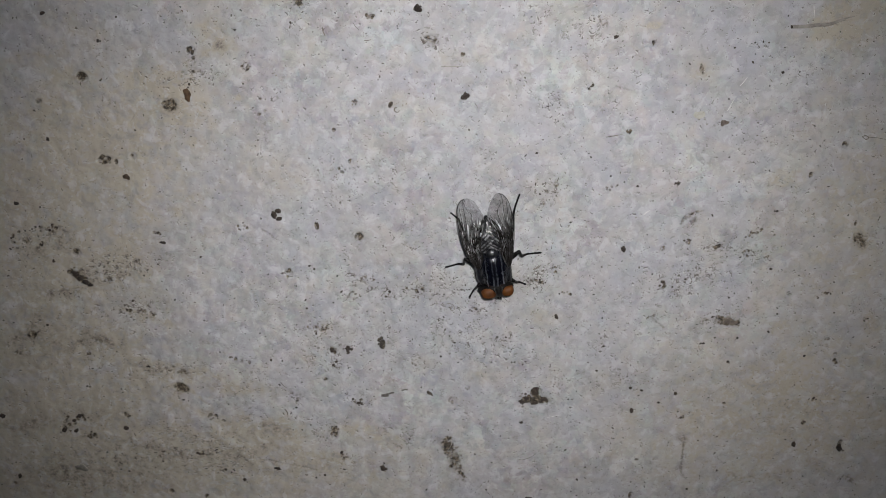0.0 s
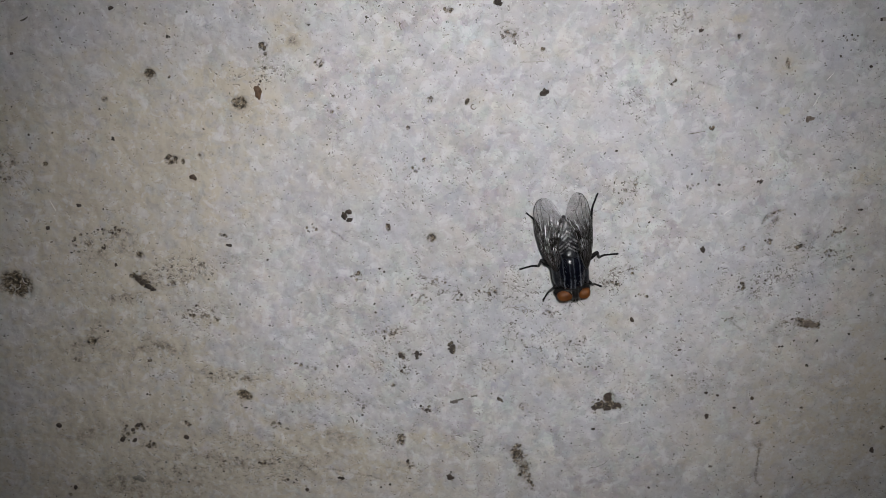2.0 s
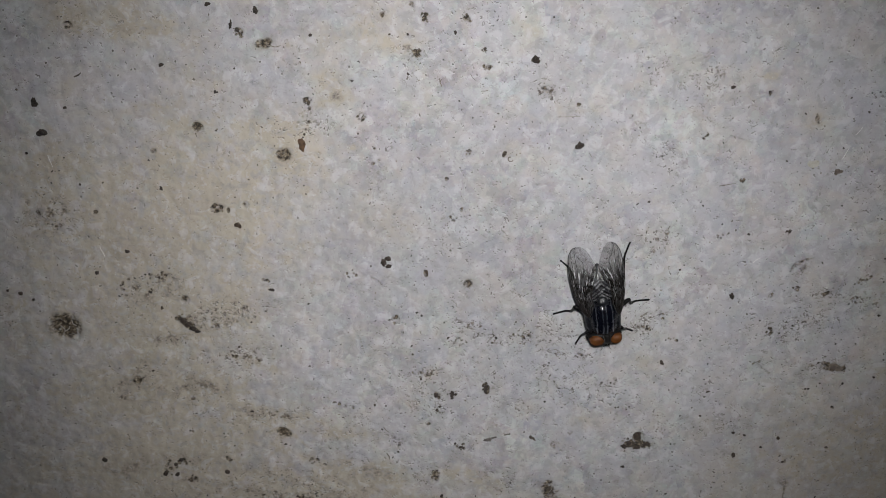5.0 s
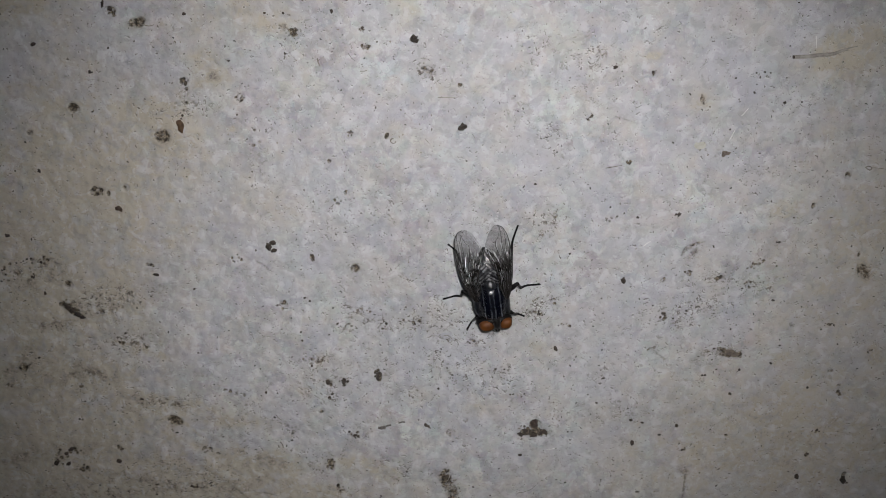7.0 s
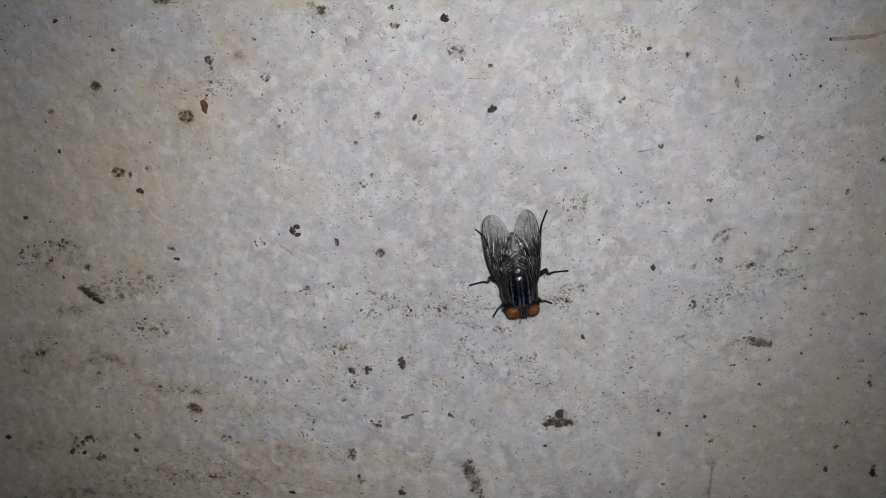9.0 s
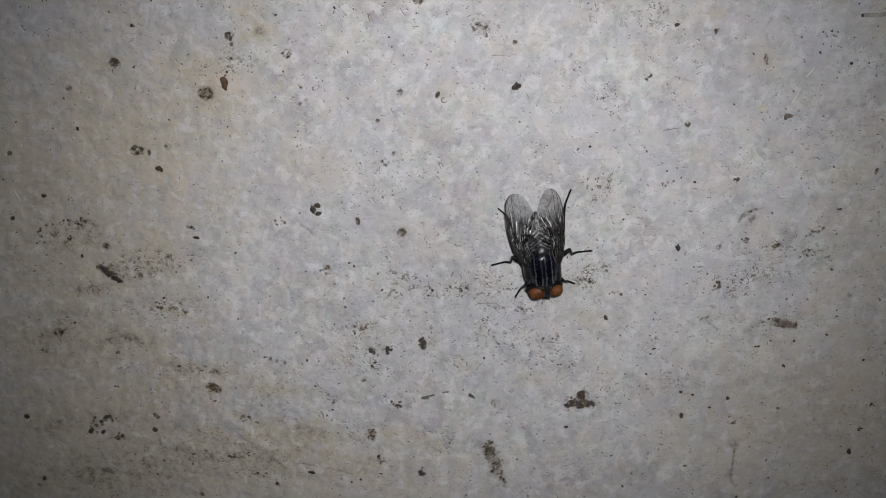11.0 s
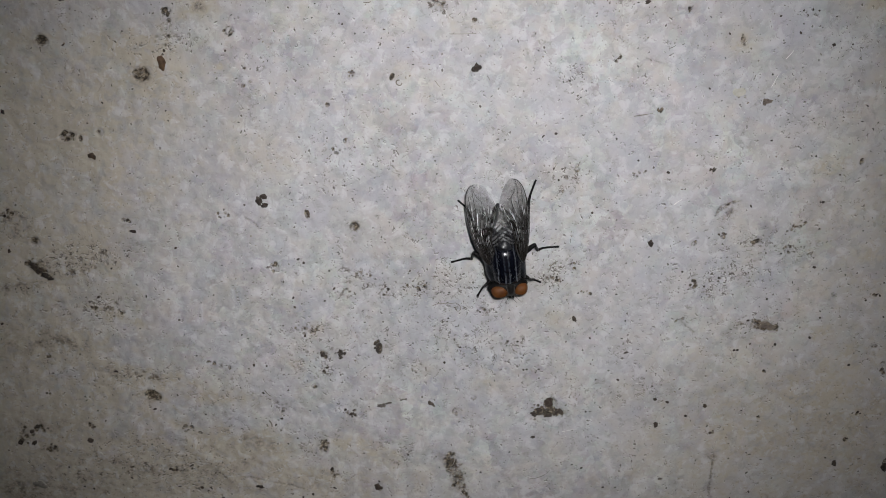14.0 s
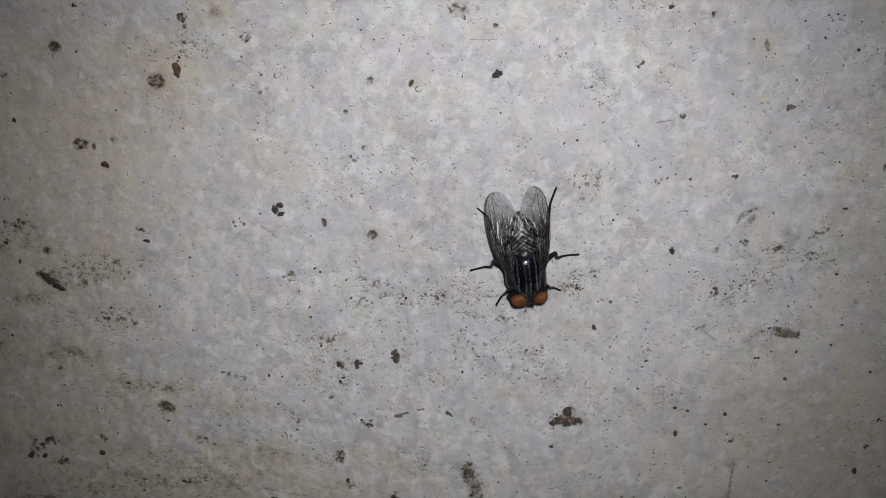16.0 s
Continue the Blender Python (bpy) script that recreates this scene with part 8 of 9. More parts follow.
grain_at(-39.12, 9.00, 0.13)
grain_at(-49.66, 7.69, 0.12)
grain_at(-31.26, 16.12, 0.11)
grain_at(-33.51, 23.30, 0.09)
grain_at(-34.65, 9.76, 0.12)
grain_at(-27.11, 9.61, 0.12)
grain_at(-41.11, 2.37, 0.10)
speck(-49.37, 4.58, 0.20, 0.21, 45)
speck(-48.99, 5.28, 0.23, 0.23, 20)
speck(-50.62, 5.05, 0.24, 0.17, 45)
speck(-50.61, 2.53, 0.35, 0.24, 45)
speck(-54.39, 2.21, 0.13, 0.14, 0)
speck(-54.19, 3.56, 0.25, 0.26, 45)
speck(-52.51, 4.50, 0.16, 0.14, 20)
grain_at(-22.63, 32.62, 0.09)
grain_at(-14.18, 22.42, 0.08)
grain_at(-18.46, 20.27, 0.10)
grain_at(-16.71, 31.17, 0.10)
speck(-10.73, 27.93, 0.15, 0.16, 45)
speck(-10.42, 26.83, 0.19, 0.14, 20)
grain_at(-4.12, 30.86, 0.11)
grain_at(-6.72, 30.11, 0.07)
grain_at(-5.43, 25.94, 0.07)
grain_at(-7.74, 21.29, 0.11)
grain_at(-13.34, 25.78, 0.07)
grain_at(-13.62, 27.44, 0.11)
grain_at(-19.02, 22.62, 0.10)
speck(-21.15, 21.84, 0.21, 0.11, -60)
speck(-23.10, 23.81, 0.15, 0.15, 0)
grain_at(-17.73, 25.98, 0.10)
grain_at(-8.11, 25.93, 0.11)
grain_at(-17.82, 19.19, 0.11)
grain_at(-11.36, 23.34, 0.08)
grain_at(-9.82, 16.88, 0.08)
grain_at(5.96, 25.26, 0.08)
grain_at(4.71, 30.07, 0.07)
grain_at(11.93, 31.97, 0.10)
grain_at(11.07, 31.57, 0.07)
speck(10.43, 26.11, 0.16, 0.11, 80)
grain_at(8.58, 25.27, 0.12)
grain_at(18.87, 29.42, 0.09)
grain_at(16.88, 28.05, 0.10)
grain_at(19.26, 28.61, 0.09)
grain_at(17.27, 27.16, 0.07)
grain_at(4.60, 23.58, 0.10)
grain_at(8.52, 32.97, 0.10)
grain_at(23.19, 23.40, 0.10)
grain_at(18.53, 23.25, 0.07)
speck(13.74, 20.89, 0.20, 0.10, -60)
speck(14.44, 21.04, 0.18, 0.15, -30)
grain_at(16.32, 19.96, 0.12)
speck(10.83, 24.29, 0.17, 0.15, -60)
grain_at(29.25, 28.15, 0.11)
grain_at(32.92, 25.87, 0.10)
speck(31.48, 26.43, 0.19, 0.13, -60)
speck(36.80, 28.37, 0.15, 0.16, -60)
speck(45.13, 25.41, 0.17, 0.15, 20)
grain_at(42.86, 28.38, 0.10)
speck(36.81, 22.00, 0.17, 0.15, 45)
grain_at(40.02, 22.79, 0.10)
grain_at(44.18, 27.28, 0.10)
grain_at(44.26, 24.07, 0.09)
grain_at(47.15, 25.90, 0.08)
grain_at(49.72, 20.23, 0.10)
grain_at(49.48, 30.24, 0.10)
speck(39.14, 28.99, 0.19, 0.14, -30)
speck(40.15, 29.13, 0.15, 0.16, 20)
speck(39.68, 28.51, 0.20, 0.11, -60)
speck(42.84, 32.19, 0.16, 0.14, 0)
speck(33.13, 24.48, 0.20, 0.11, -60)
speck(36.20, 19.85, 0.14, 0.15, -60)
speck(29.94, 20.42, 0.15, 0.16, -60)
grain_at(31.48, 18.97, 0.10)
grain_at(56.43, 18.21, 0.12)
speck(40.86, 29.00, 0.17, 0.11, -30)
speck(32.00, 17.22, 0.16, 0.11, 20)
speck(37.63, 14.57, 0.23, 0.16, 0)
speck(31.14, 11.03, 0.25, 0.17, 20)
grain_at(33.51, 11.18, 0.09)
speck(44.30, 7.27, 0.15, 0.16, 45)
speck(41.16, 5.94, 0.16, 0.11, 20)
speck(44.72, 3.97, 0.21, 0.12, 80)
grain_at(49.94, 3.73, 0.12)
speck(58.01, 6.49, 0.25, 0.13, 80)
speck(56.32, 12.34, 0.20, 0.10, 20)
grain_at(46.32, 11.34, 0.09)
grain_at(34.60, 16.20, 0.10)
grain_at(39.15, 16.94, 0.10)
grain_at(40.89, 17.31, 0.12)
speck(36.29, 6.72, 0.20, 0.14, -60)
speck(32.96, 3.17, 0.19, 0.19, 80)
speck(53.93, 6.72, 0.22, 0.11, 80)
grain_at(50.79, 10.58, 0.13)
speck(42.87, 12.85, 0.18, 0.19, 20)
speck(46.06, 10.58, 0.18, 0.10, -60)
grain_at(-53.73, -8.67, 0.11)
grain_at(-55.99, -8.67, 0.13)
speck(-51.52, -9.09, 0.21, 0.22, -60)
speck(-46.80, -13.64, 0.36, 0.19, 80)
speck(-40.68, -6.83, 0.32, 0.22, -60)
grain_at(-37.21, 2.53, 0.06)
speck(-46.82, -4.92, 0.15, 0.16, 45)
speck(-49.39, -4.58, 0.16, 0.11, 45)
speck(-47.89, -4.50, 0.13, 0.14, -30)
speck(-39.78, -5.50, 0.24, 0.20, 20)
speck(-37.90, -1.89, 0.22, 0.12, 0)
speck(-35.88, -0.27, 0.25, 0.13, 0)
grain_at(-36.18, 0.38, 0.11)
speck(-35.12, -3.85, 0.21, 0.11, 80)
speck(-34.14, -5.34, 0.25, 0.12, 80)
speck(-31.55, -5.75, 0.22, 0.11, -30)
speck(-28.74, -13.14, 0.18, 0.15, -30)
speck(-30.05, -10.39, 0.24, 0.12, 80)
grain_at(-35.31, -9.70, 0.12)
speck(-46.30, -15.73, 0.22, 0.19, -30)
speck(-38.78, -15.39, 0.19, 0.17, -30)
grain_at(-44.80, -12.95, 0.12)
grain_at(-37.35, -7.42, 0.13)
speck(-30.24, 0.78, 0.28, 0.15, 45)
grain_at(-52.20, -0.83, 0.13)
speck(-49.45, 0.38, 0.25, 0.18, 20)
speck(-16.04, -0.43, 0.27, 0.23, -30)
speck(-15.46, -0.92, 0.25, 0.22, 0)
speck(-12.45, -1.81, 0.16, 0.14, 20)
speck(-17.88, -3.28, 0.25, 0.12, 80)
speck(-21.52, -1.65, 0.22, 0.12, 45)
speck(-26.24, -5.18, 0.17, 0.17, 20)
speck(-11.93, -4.11, 0.26, 0.27, 20)
speck(-16.86, -5.35, 0.20, 0.21, 20)
speck(-16.69, -6.60, 0.23, 0.20, 80)
speck(-23.19, -10.40, 0.16, 0.17, -30)
speck(-22.46, -10.91, 0.18, 0.16, -30)
speck(-18.17, -9.12, 0.18, 0.16, -30)
speck(-20.37, -14.54, 0.16, 0.17, 0)
speck(-8.51, -2.47, 0.13, 0.14, 0)
speck(-7.02, -2.88, 0.13, 0.14, 80)
speck(-5.54, -4.11, 0.25, 0.26, -60)
speck(-3.67, -4.20, 0.21, 0.15, -60)
speck(-1.79, -4.11, 0.22, 0.15, -60)
speck(-13.11, -5.77, 0.20, 0.13, 20)
speck(-15.57, -10.40, 0.22, 0.23, -30)
grain_at(-8.62, -7.02, 0.12)
speck(-2.88, -0.03, 0.16, 0.11, -60)
speck(-13.05, -14.73, 0.26, 0.27, 80)
speck(-13.45, -15.17, 0.32, 0.17, 45)
speck(-11.38, -15.61, 0.18, 0.19, 45)
speck(-21.91, -14.45, 0.32, 0.22, 80)
speck(-17.72, -15.60, 0.18, 0.10, 0)
grain_at(-5.64, -10.24, 0.12)
speck(-2.59, -11.27, 0.20, 0.14, 80)
grain_at(-8.44, -15.79, 0.12)
grain_at(16.97, 12.45, 0.11)
speck(20.09, 14.48, 0.16, 0.15, 80)
speck(22.75, 12.08, 0.17, 0.14, -30)
grain_at(21.46, 9.57, 0.11)
grain_at(24.12, 7.88, 0.09)
speck(20.88, 4.75, 0.22, 0.11, 45)
grain_at(22.20, 3.57, 0.10)
speck(28.08, 3.97, 0.16, 0.14, 80)
grain_at(22.47, -0.60, 0.13)
grain_at(17.82, -1.82, 0.12)
speck(29.21, -1.66, 0.20, 0.14, 20)
grain_at(24.73, -0.85, 0.09)
grain_at(26.43, 6.32, 0.11)
speck(13.27, 15.06, 0.24, 0.16, 0)
speck(11.86, 14.69, 0.29, 0.15, 45)
speck(18.04, 5.62, 0.20, 0.21, 0)
speck(19.85, 5.93, 0.15, 0.15, -30)
grain_at(28.07, 8.65, 0.10)
speck(12.72, 10.56, 0.13, 0.14, -30)
speck(13.21, 10.94, 0.22, 0.11, 80)
speck(13.84, 9.64, 0.17, 0.15, 45)
grain_at(16.03, 17.13, 0.11)
speck(30.89, -2.89, 0.25, 0.22, 45)
speck(32.08, -3.55, 0.25, 0.17, 0)
speck(33.63, -2.40, 0.20, 0.21, 20)
speck(44.97, -0.93, 0.24, 0.12, 0)
speck(40.49, -4.55, 0.19, 0.13, 80)
speck(39.80, -5.13, 0.24, 0.16, 80)
speck(42.46, -5.13, 0.17, 0.14, 80)
speck(53.39, -4.56, 0.20, 0.21, 80)
speck(52.23, -4.39, 0.19, 0.17, 45)
speck(51.81, -5.22, 0.17, 0.15, -30)
speck(46.55, -7.49, 0.18, 0.16, -60)
speck(46.45, -6.64, 0.24, 0.13, -60)
grain_at(42.57, -2.90, 0.12)
speck(45.76, -10.29, 0.23, 0.24, 45)
speck(41.62, -11.15, 0.22, 0.22, 0)
speck(38.53, -11.15, 0.20, 0.21, 20)
speck(37.08, -12.01, 0.29, 0.20, 0)
speck(40.88, -14.98, 0.18, 0.12, 80)
speck(51.27, -13.94, 0.16, 0.17, 45)
grain_at(51.60, -12.37, 0.12)
grain_at(52.19, -12.20, 0.10)
speck(37.81, -7.90, 0.19, 0.17, 20)
speck(58.91, -8.17, 0.18, 0.15, 20)
grain_at(58.79, -9.79, 0.11)
grain_at(59.35, -10.91, 0.10)
speck(40.64, 0.77, 0.24, 0.12, 20)
grain_at(48.29, -3.31, 0.12)
speck(54.17, -7.24, 0.24, 0.17, -60)
speck(57.45, -11.08, 0.22, 0.11, 20)
grain_at(33.53, -15.50, 0.10)
speck(36.69, -12.01, 0.22, 0.15, 20)
speck(-46.30, -15.73, 0.22, 0.11, -30)
speck(-47.41, -18.47, 0.25, 0.21, 0)
speck(-42.81, -18.92, 0.19, 0.16, 20)
grain_at(-48.18, -20.26, 0.08)
grain_at(-54.19, -22.50, 0.07)
grain_at(-55.85, -23.14, 0.07)
speck(-46.24, -24.81, 0.15, 0.13, 20)
speck(-38.55, -15.39, 0.19, 0.20, -60)
speck(-33.19, -29.22, 0.29, 0.20, 20)
speck(-32.41, -29.41, 0.21, 0.22, -30)
speck(-30.35, -28.76, 0.27, 0.14, 20)
speck(-31.04, -27.35, 0.18, 0.16, -30)
speck(-38.13, -30.63, 0.25, 0.13, -30)
speck(-38.95, -29.20, 0.14, 0.15, 0)
speck(-43.13, -32.33, 0.23, 0.23, 80)
speck(-32.21, -31.88, 0.32, 0.17, 0)
speck(-28.21, -32.27, 0.30, 0.20, -60)
speck(-34.40, -20.55, 0.27, 0.18, 0)
speck(-31.50, -18.67, 0.19, 0.10, -60)
speck(-41.47, -20.90, 0.16, 0.17, -60)
speck(-39.19, -29.20, 0.14, 0.14, -60)
speck(-45.97, -29.19, 0.18, 0.18, 20)
speck(-44.30, -32.04, 0.17, 0.12, -30)
speck(-26.29, -16.47, 0.25, 0.13, 0)
grain_at(-56.03, -19.08, 0.13)
speck(-40.60, -22.26, 0.20, 0.14, 45)
grain_at(-30.33, -23.47, 0.12)
speck(-28.20, -21.38, 0.20, 0.17, 20)
grain_at(-35.07, -23.64, 0.10)
speck(-23.78, -23.39, 0.26, 0.14, -30)
speck(-19.64, -22.76, 0.24, 0.13, 45)
speck(-16.97, -24.78, 0.17, 0.14, 0)
speck(-20.96, -18.25, 0.30, 0.15, -30)
speck(-17.83, -17.81, 0.22, 0.11, 0)
grain_at(-15.44, -16.48, 0.11)
speck(-10.13, -21.14, 0.48, 0.25, 20)
speck(-10.90, -20.51, 0.22, 0.19, 80)
speck(-11.89, -19.60, 0.24, 0.12, -60)
speck(-9.74, -21.41, 0.21, 0.22, 0)
speck(-3.43, -18.99, 0.21, 0.22, 45)
speck(3.25, -22.07, 0.19, 0.10, 20)
speck(-8.69, -26.75, 0.17, 0.12, 0)
speck(-4.32, -28.54, 0.14, 0.13, 20)
speck(-3.10, -26.95, 0.18, 0.18, 0)
speck(-7.94, -29.28, 0.16, 0.17, 20)
speck(-16.55, -33.56, 0.23, 0.20, -30)
speck(-15.31, -33.08, 0.23, 0.20, 80)
grain_at(-12.54, -35.02, 0.11)
grain_at(-10.13, -36.50, 0.11)
speck(-0.72, -35.55, 0.32, 0.17, 45)
speck(-12.76, -29.27, 0.43, 0.30, 45)
speck(-12.45, -32.13, 0.37, 0.19, -30)
speck(-21.95, -21.84, 0.13, 0.13, -60)
speck(-18.81, -21.85, 0.20, 0.21, -30)
speck(-29.40, -32.08, 0.34, 0.23, -60)
speck(-28.63, -32.56, 0.25, 0.13, -30)
speck(-18.20, -25.52, 0.17, 0.18, 80)
speck(-3.14, -31.67, 0.19, 0.13, 20)
speck(-6.77, -31.19, 0.23, 0.13, -60)
speck(11.56, -22.36, 0.26, 0.14, 20)
speck(18.99, -20.56, 0.18, 0.19, 20)
grain_at(21.99, -17.87, 0.11)
speck(22.07, -19.21, 0.21, 0.11, -60)
speck(17.54, -23.29, 0.17, 0.12, 20)
speck(9.69, -26.51, 0.13, 0.13, 45)
grain_at(25.73, -27.02, 0.13)
speck(25.38, -27.77, 0.14, 0.14, 0)
grain_at(23.24, -25.61, 0.11)
speck(8.59, -31.04, 0.19, 0.13, -30)
speck(6.14, -29.60, 0.19, 0.17, 80)
speck(22.77, -31.27, 0.21, 0.11, 80)
speck(21.99, -31.74, 0.24, 0.12, 0)
speck(23.61, -31.75, 0.26, 0.14, 20)
speck(17.78, -28.41, 0.26, 0.13, 20)
speck(19.01, -28.88, 0.23, 0.24, 0)
speck(19.57, -24.22, 0.14, 0.14, -30)
speck(20.89, -33.96, 0.23, 0.24, 80)
speck(7.87, -35.57, 0.18, 0.19, 80)
grain_at(36.81, -33.72, 0.12)
grain_at(30.79, -35.16, 0.12)
speck(20.17, -35.91, 0.20, 0.10, 80)
speck(21.03, -36.60, 0.23, 0.15, -30)
speck(36.99, -35.67, 0.30, 0.21, 20)
speck(35.08, -23.79, 0.26, 0.22, -30)
speck(34.59, -22.87, 0.24, 0.17, 20)
speck(29.14, -19.23, 0.33, 0.23, -30)
speck(28.82, -20.13, 0.22, 0.11, 20)
grain_at(29.68, -16.11, 0.12)
speck(4.46, -23.72, 0.17, 0.12, 0)
speck(3.58, -14.75, 0.16, 0.11, 0)
speck(1.25, -13.87, 0.26, 0.18, 80)
speck(6.41, -21.72, 0.14, 0.15, -60)
speck(8.23, -14.76, 0.15, 0.13, 45)
speck(11.33, -14.76, 0.19, 0.20, -60)
speck(12.88, -14.76, 0.20, 0.10, 0)
speck(12.51, -15.20, 0.22, 0.15, 45)
speck(37.62, -25.37, 0.15, 0.13, -30)
speck(40.43, -26.96, 0.29, 0.15, 0)
speck(40.48, -29.69, 0.23, 0.24, 20)
speck(41.02, -32.57, 0.21, 0.18, 80)
speck(38.66, -33.43, 0.19, 0.10, 80)
speck(42.67, -37.16, 0.15, 0.15, -60)
speck(53.57, -33.47, 0.17, 0.15, 45)
speck(52.74, -24.56, 0.24, 0.21, 80)
speck(53.39, -20.63, 0.30, 0.16, 45)
speck(52.78, -20.81, 0.21, 0.15, 45)
speck(53.82, -20.90, 0.14, 0.15, -30)
speck(49.86, -20.89, 0.19, 0.10, 80)
speck(40.81, -21.51, 0.24, 0.12, 20)
grain_at(38.73, -20.60, 0.12)
speck(60.88, -20.37, 0.17, 0.15, 0)
grain_at(57.58, -19.55, 0.11)
speck(37.83, -27.51, 0.17, 0.12, 20)
speck(50.31, -27.36, 0.19, 0.13, 20)
grain_at(55.48, -21.36, 0.11)
grain_at(51.34, -20.17, 0.11)
grain_at(42.50, -15.51, 0.11)
grain_at(40.04, -17.99, 0.09)
grain_at(39.40, -23.15, 0.11)
speck(21.47, -9.16, 0.17, 0.11, -60)
speck(19.56, -9.16, 0.15, 0.16, 0)
speck(22.94, -8.06, 0.18, 0.10, 80)
speck(21.58, -4.54, 0.23, 0.16, 0)
speck(23.44, -10.02, 0.19, 0.10, 20)
speck(22.70, -10.44, 0.22, 0.15, -30)
speck(23.44, -12.34, 0.38, 0.26, 0)
speck(18.86, -10.44, 0.19, 0.14, -60)
speck(10.06, -10.94, 0.21, 0.14, 20)
speck(10.88, -12.84, 0.13, 0.14, 20)
speck(27.28, -15.22, 0.16, 0.14, 80)
speck(27.02, -16.99, 0.17, 0.18, 80)
speck(22.66, -16.10, 0.20, 0.21, 80)
speck(19.93, -16.09, 0.17, 0.18, 0)
speck(26.08, -14.78, 0.13, 0.14, 20)
speck(0.48, -12.14, 0.25, 0.13, 20)
speck(3.16, -11.71, 0.22, 0.22, -30)
speck(1.61, -7.87, 0.15, 0.13, -30)
speck(10.94, -14.76, 0.19, 0.16, 80)
speck(14.33, -2.48, 0.31, 0.16, 80)
speck(13.62, -3.71, 0.23, 0.12, -60)
speck(15.09, -2.89, 0.15, 0.12, 0)
speck(17.05, -4.54, 0.15, 0.13, -30)
grain_at(-55.82, 32.76, 0.09)
grain_at(-54.77, 32.09, 0.09)
grain_at(-49.12, 33.38, 0.10)
grain_at(-50.54, 33.78, 0.09)
speck(-43.32, 32.32, 0.19, 0.10, 0)
speck(-63.99, 29.26, 0.20, 0.21, -30)
grain_at(-62.81, 30.36, 0.09)
speck(-52.59, 28.87, 0.18, 0.16, -60)
grain_at(-52.85, 30.11, 0.11)
grain_at(-53.58, 28.04, 0.12)
speck(-49.97, 31.69, 0.19, 0.13, 45)
grain_at(-52.54, 31.00, 0.11)
grain_at(-43.08, 37.19, 0.11)
grain_at(-42.92, 23.84, 0.10)
grain_at(-43.89, 23.77, 0.10)
speck(-40.48, 24.20, 0.17, 0.15, 0)
speck(-37.64, 31.86, 0.18, 0.15, 0)
speck(-37.04, 27.03, 0.14, 0.13, -30)
speck(-39.89, 28.97, 0.16, 0.16, 20)
speck(-59.47, 20.72, 0.17, 0.14, -60)
speck(-63.97, 21.29, 0.24, 0.21, -60)
speck(-61.17, 18.96, 0.24, 0.17, 45)
grain_at(-60.25, 19.04, 0.12)
speck(-63.92, 4.58, 0.21, 0.11, 0)
speck(-64.35, 3.62, 0.15, 0.13, 0)
grain_at(-66.18, 2.58, 0.12)
grain_at(-57.69, 16.16, 0.11)
grain_at(-61.18, 9.69, 0.12)
grain_at(-66.92, 8.75, 0.12)
speck(-62.21, 6.41, 0.14, 0.15, 45)
speck(-53.30, 8.30, 0.23, 0.16, 80)
speck(-47.98, 16.69, 0.23, 0.16, 20)
grain_at(-61.38, 17.49, 0.13)
speck(-69.25, -1.67, 0.17, 0.15, 45)
speck(-69.65, -2.33, 0.22, 0.12, 45)
grain_at(-69.27, -2.75, 0.11)
grain_at(-55.47, -1.08, 0.12)
speck(-51.62, 21.89, 0.19, 0.10, 20)
speck(-49.14, 20.37, 0.13, 0.14, 0)
speck(-55.06, 17.50, 0.18, 0.19, 45)
speck(-57.90, 17.27, 0.22, 0.23, 20)
grain_at(-56.54, 10.09, 0.12)
grain_at(-51.95, -9.94, 0.12)
speck(-48.75, -4.40, 0.19, 0.13, 20)
speck(-50.11, 7.76, 0.19, 0.20, 45)
speck(-54.74, 2.02, 0.19, 0.13, -30)
speck(-54.42, 3.55, 0.17, 0.17, 45)
speck(-54.04, 2.99, 0.17, 0.18, -30)
speck(-51.12, 4.99, 0.27, 0.18, -30)
speck(-49.34, 4.60, 0.24, 0.17, 45)
speck(-50.86, 2.59, 0.23, 0.16, 80)
speck(-49.42, 0.15, 0.28, 0.25, 20)
grain_at(-32.34, 33.89, 0.10)
grain_at(-30.48, 33.56, 0.08)
speck(-22.79, 32.71, 0.17, 0.12, 0)
grain_at(-24.33, 32.90, 0.11)
grain_at(-28.78, 31.20, 0.11)
grain_at(-34.53, 31.05, 0.09)
grain_at(-32.77, 23.86, 0.09)
grain_at(-30.11, 31.53, 0.10)
grain_at(-25.73, 31.34, 0.11)
grain_at(-27.59, 35.24, 0.11)
speck(-10.22, 34.75, 0.13, 0.14, -60)
speck(-7.57, 36.16, 0.17, 0.12, -60)
grain_at(-15.60, 30.41, 0.12)
speck(-16.95, 31.22, 0.20, 0.20, 80)
grain_at(-4.47, 32.61, 0.11)
grain_at(-4.07, 30.57, 0.10)
speck(-19.03, 35.93, 0.18, 0.19, -60)
speck(-16.90, 35.94, 0.22, 0.23, 45)
speck(-6.27, 37.61, 0.17, 0.18, -30)
grain_at(-6.62, 38.59, 0.10)
speck(-2.96, 37.95, 0.17, 0.12, 20)
speck(0.36, 37.96, 0.16, 0.14, -30)
crumb(-46.84, -1.64, 0.59, 0.42, -35, 0.3, 0)
crumb(-46.25, -2.21, 0.45, 0.42, -45, 0.25, 0)
crumb(-45.64, -2.70, 0.52, 0.35, -35, 0.3, 0)
crumb(-45.03, -3.19, 0.45, 0.19, -20, 0.25, 0)
flake(40.27, -8.67, 1.07, 0.48, -12, "umber")
clot(-6.85, -11.95, 0.34, 0.9, 14)
clot(-11.42, -12.80, 0.20, 0.55, 10)
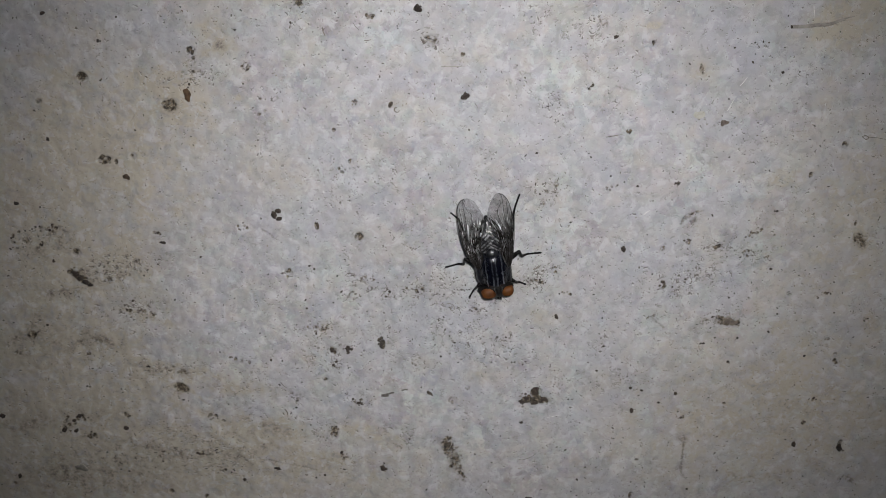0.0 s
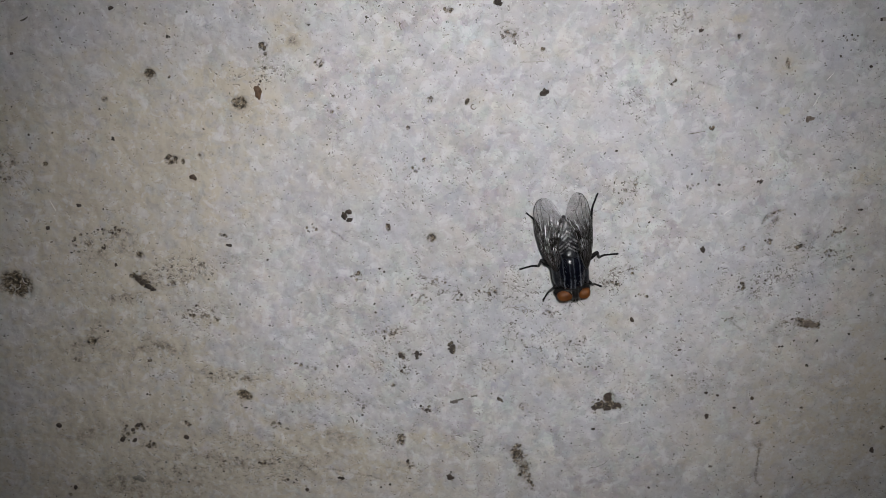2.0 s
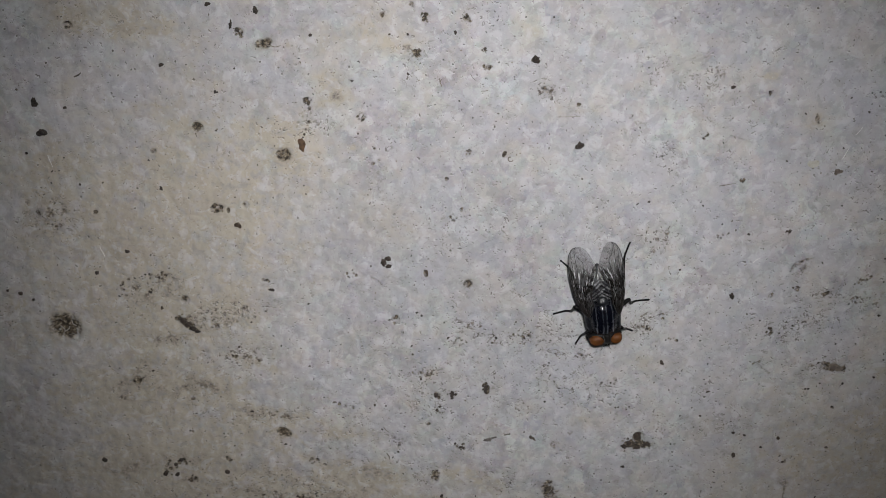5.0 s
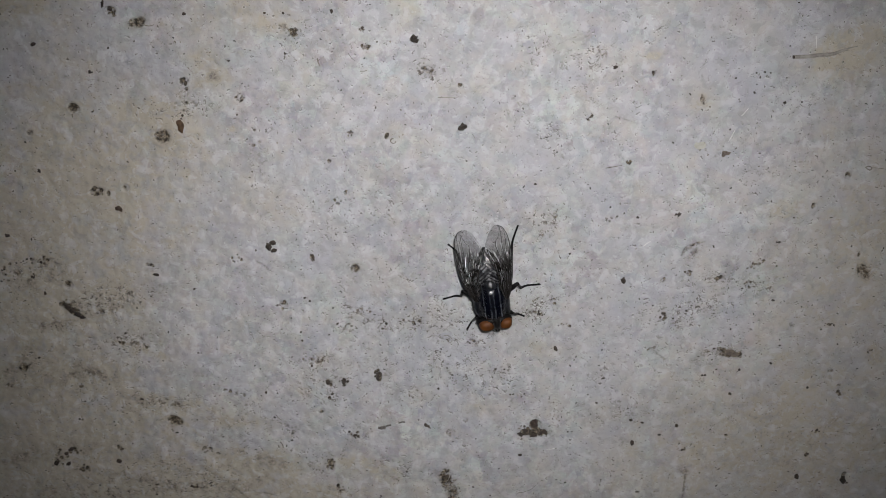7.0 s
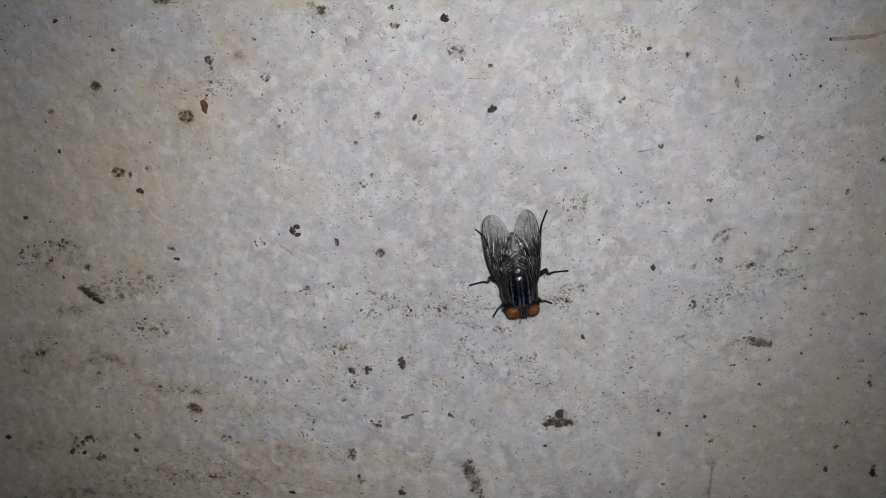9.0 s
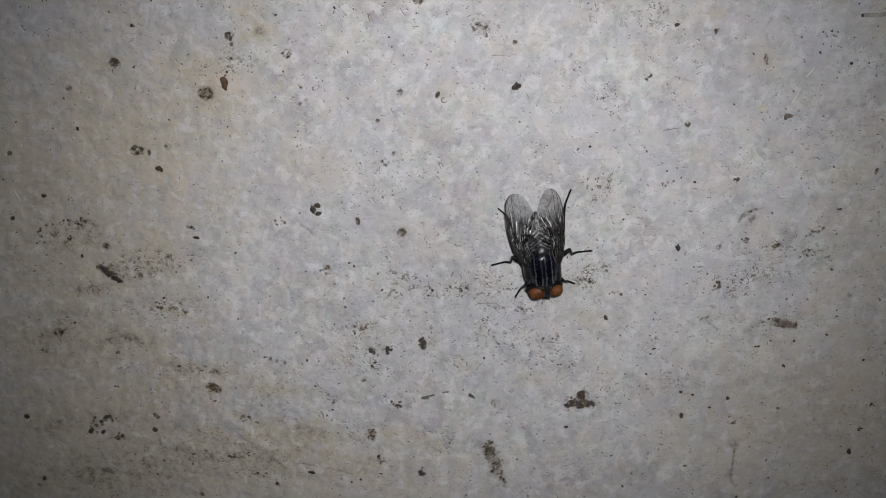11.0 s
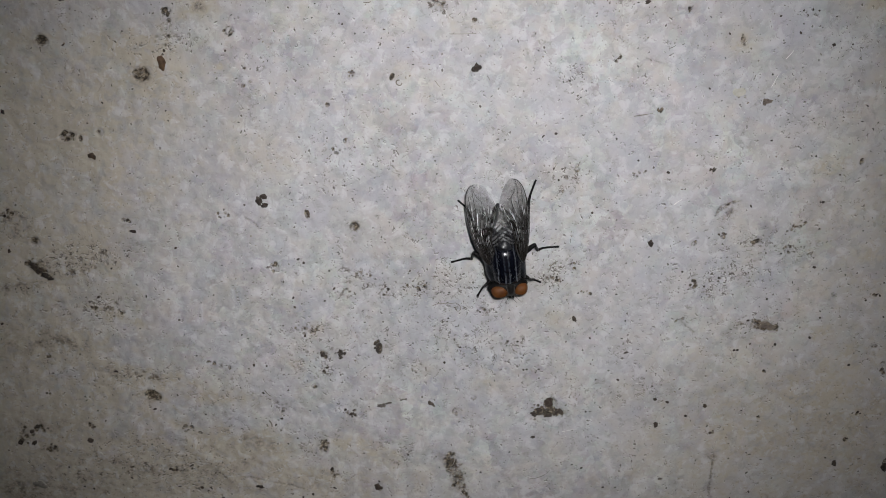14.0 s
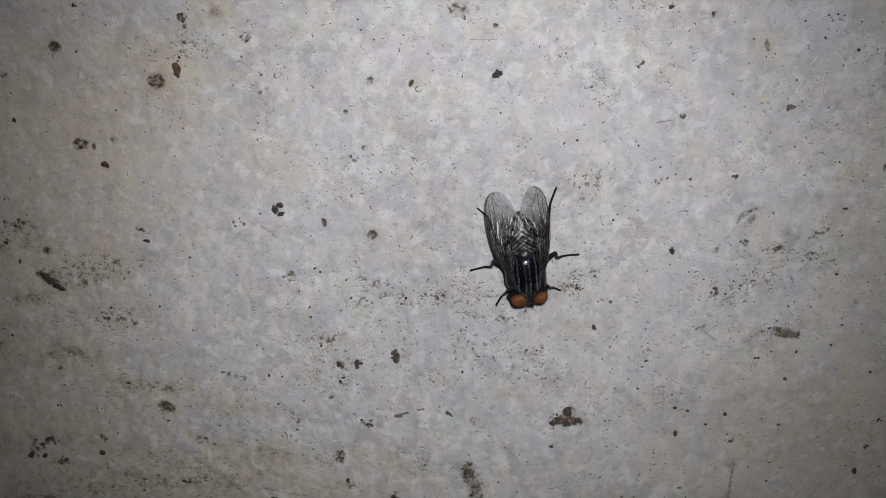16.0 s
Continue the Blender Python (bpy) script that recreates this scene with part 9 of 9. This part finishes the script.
clot(-11.15, -12.62, 0.52, 0.18, -14)
clot(-13.55, -12.95, 0.30, 0.34, 20)
# second crumb for the shaded core of the same hole
crumb(14.36, -19.85, 0.60, 0.55, 0, 0.4, 0)
clot(15.60, -20.65, 0.52, 0.42, 0)
clot(14.40, -21.15, 0.85, 0.24, 4)
clot(13.15, -20.45, 0.34, 0.3, 0)
clot(12.45, -20.95, 0.24, 0.45, 20)
# a dark hairline crack, drawn as a thin fibre
hair([(21.83, 17.18), (22.75, 17.32), (23.37, 17.44), (23.88, 17.50)], 0.045)
drop(33.34, 20.01, 0.72, 0.55)
# two thin pale fibres, added to stand in for glints on the wall
hair([(38.0, 23.7), (38.37, 24.13), (38.75, 24.7)], 0.035, "pale")
hair([(36.75, 20.5), (37.1, 21.23), (37.4, 22.0)], 0.035, "pale")
crumb(-29.67, 23.73, 0.15, 0.19, 0, 0.2, 1)
crumb(44.59, 7.27, 0.19, 0.15, 0, 0.2, 0)
crumb(44.82, -0.93, 0.17, 0.17, 0, 0.2, 0)
crumb(51.12, -13.94, 0.16, 0.16, 0, 0.2, 0)


def build_grit():
    """The countless finest grains, in drifts over the wall's face."""
    rng = np.random.RandomState(8)
    base = bmesh.new()
    ball(base, (0, 0, 0), (1, 1, 0.5), 1, 0.9, 77, 1.4)
    shape = np.array([v.co[:] for v in base.verts]) / MM
    tris = np.array([[v.index for v in f.verts] for f in base.faces])
    base.free()
    count = 5200
    u, v = rng.uniform(-78, 70, count), rng.uniform(-43, 45, count)
    drift = lattice(u, v, 7, 30) + 0.9 * lattice(u, v, 2.2, 31) + rng.uniform(-0.7, 0.7, count)
    keep = drift > 0.15
    known = np.array(GRAINS)
    u, v = np.concatenate([known[:, 0], u[keep]]), np.concatenate([known[:, 1], v[keep]])
    co, faces = [], []
    for k in range(len(u)):
        r = known[k, 2] if k < len(known) else 0.045 + 0.085 * rng.random_sample() ** 3
        stretch, a = rng.uniform(0.9, 1.9), rng.uniform(0, math.pi)
        p = shape * (r * stretch, r / stretch, r)
        p = np.stack([p[:, 0] * math.cos(a) - p[:, 1] * math.sin(a) + u[k], p[:, 0] * math.sin(a) + p[:, 1] * math.cos(a) + v[k], p[:, 2] + face(u[k], v[k])], 1)
        co.append(p * MM)
        faces.append(tris + k * len(shape))
    me = bpy.data.meshes.new("grit")
    me.from_pydata(np.concatenate(co).tolist(), [], np.concatenate(faces).tolist())
    m, nt, s = material("dark_grit")
    island = nt.nodes.new("ShaderNodeNewGeometry").outputs["Random Per Island"]
    nt.links.new(steps(nt, island, [(0.0, (0.015, 0.013, 0.012)), (0.6, (0.06, 0.05, 0.042)), (0.85, (0.16, 0.12, 0.085)), (1.0, (0.25, 0.22, 0.19))]), s.inputs["Base Color"])
    s.inputs["Roughness"].default_value = 0.8
    me.materials.append(m)
    ob = new("grit", me)
    ob.matrix_world = BASE
    tagged(ob, "countless fine dark grains strewn over the concrete", "grit", kind="stuff")


build_grit()


def motions():
    """The fly rests; the torch rides with the camera."""
    walk(bpy.data.objects["phone_torch"], [(t, m @ TORCH_IN_HAND) for t, m in PATH])
    fly = bpy.data.objects["fly"]
    walk(fly, [(0.0, fly.matrix_world.copy()), (16.0, fly.matrix_world.copy())])


motions()
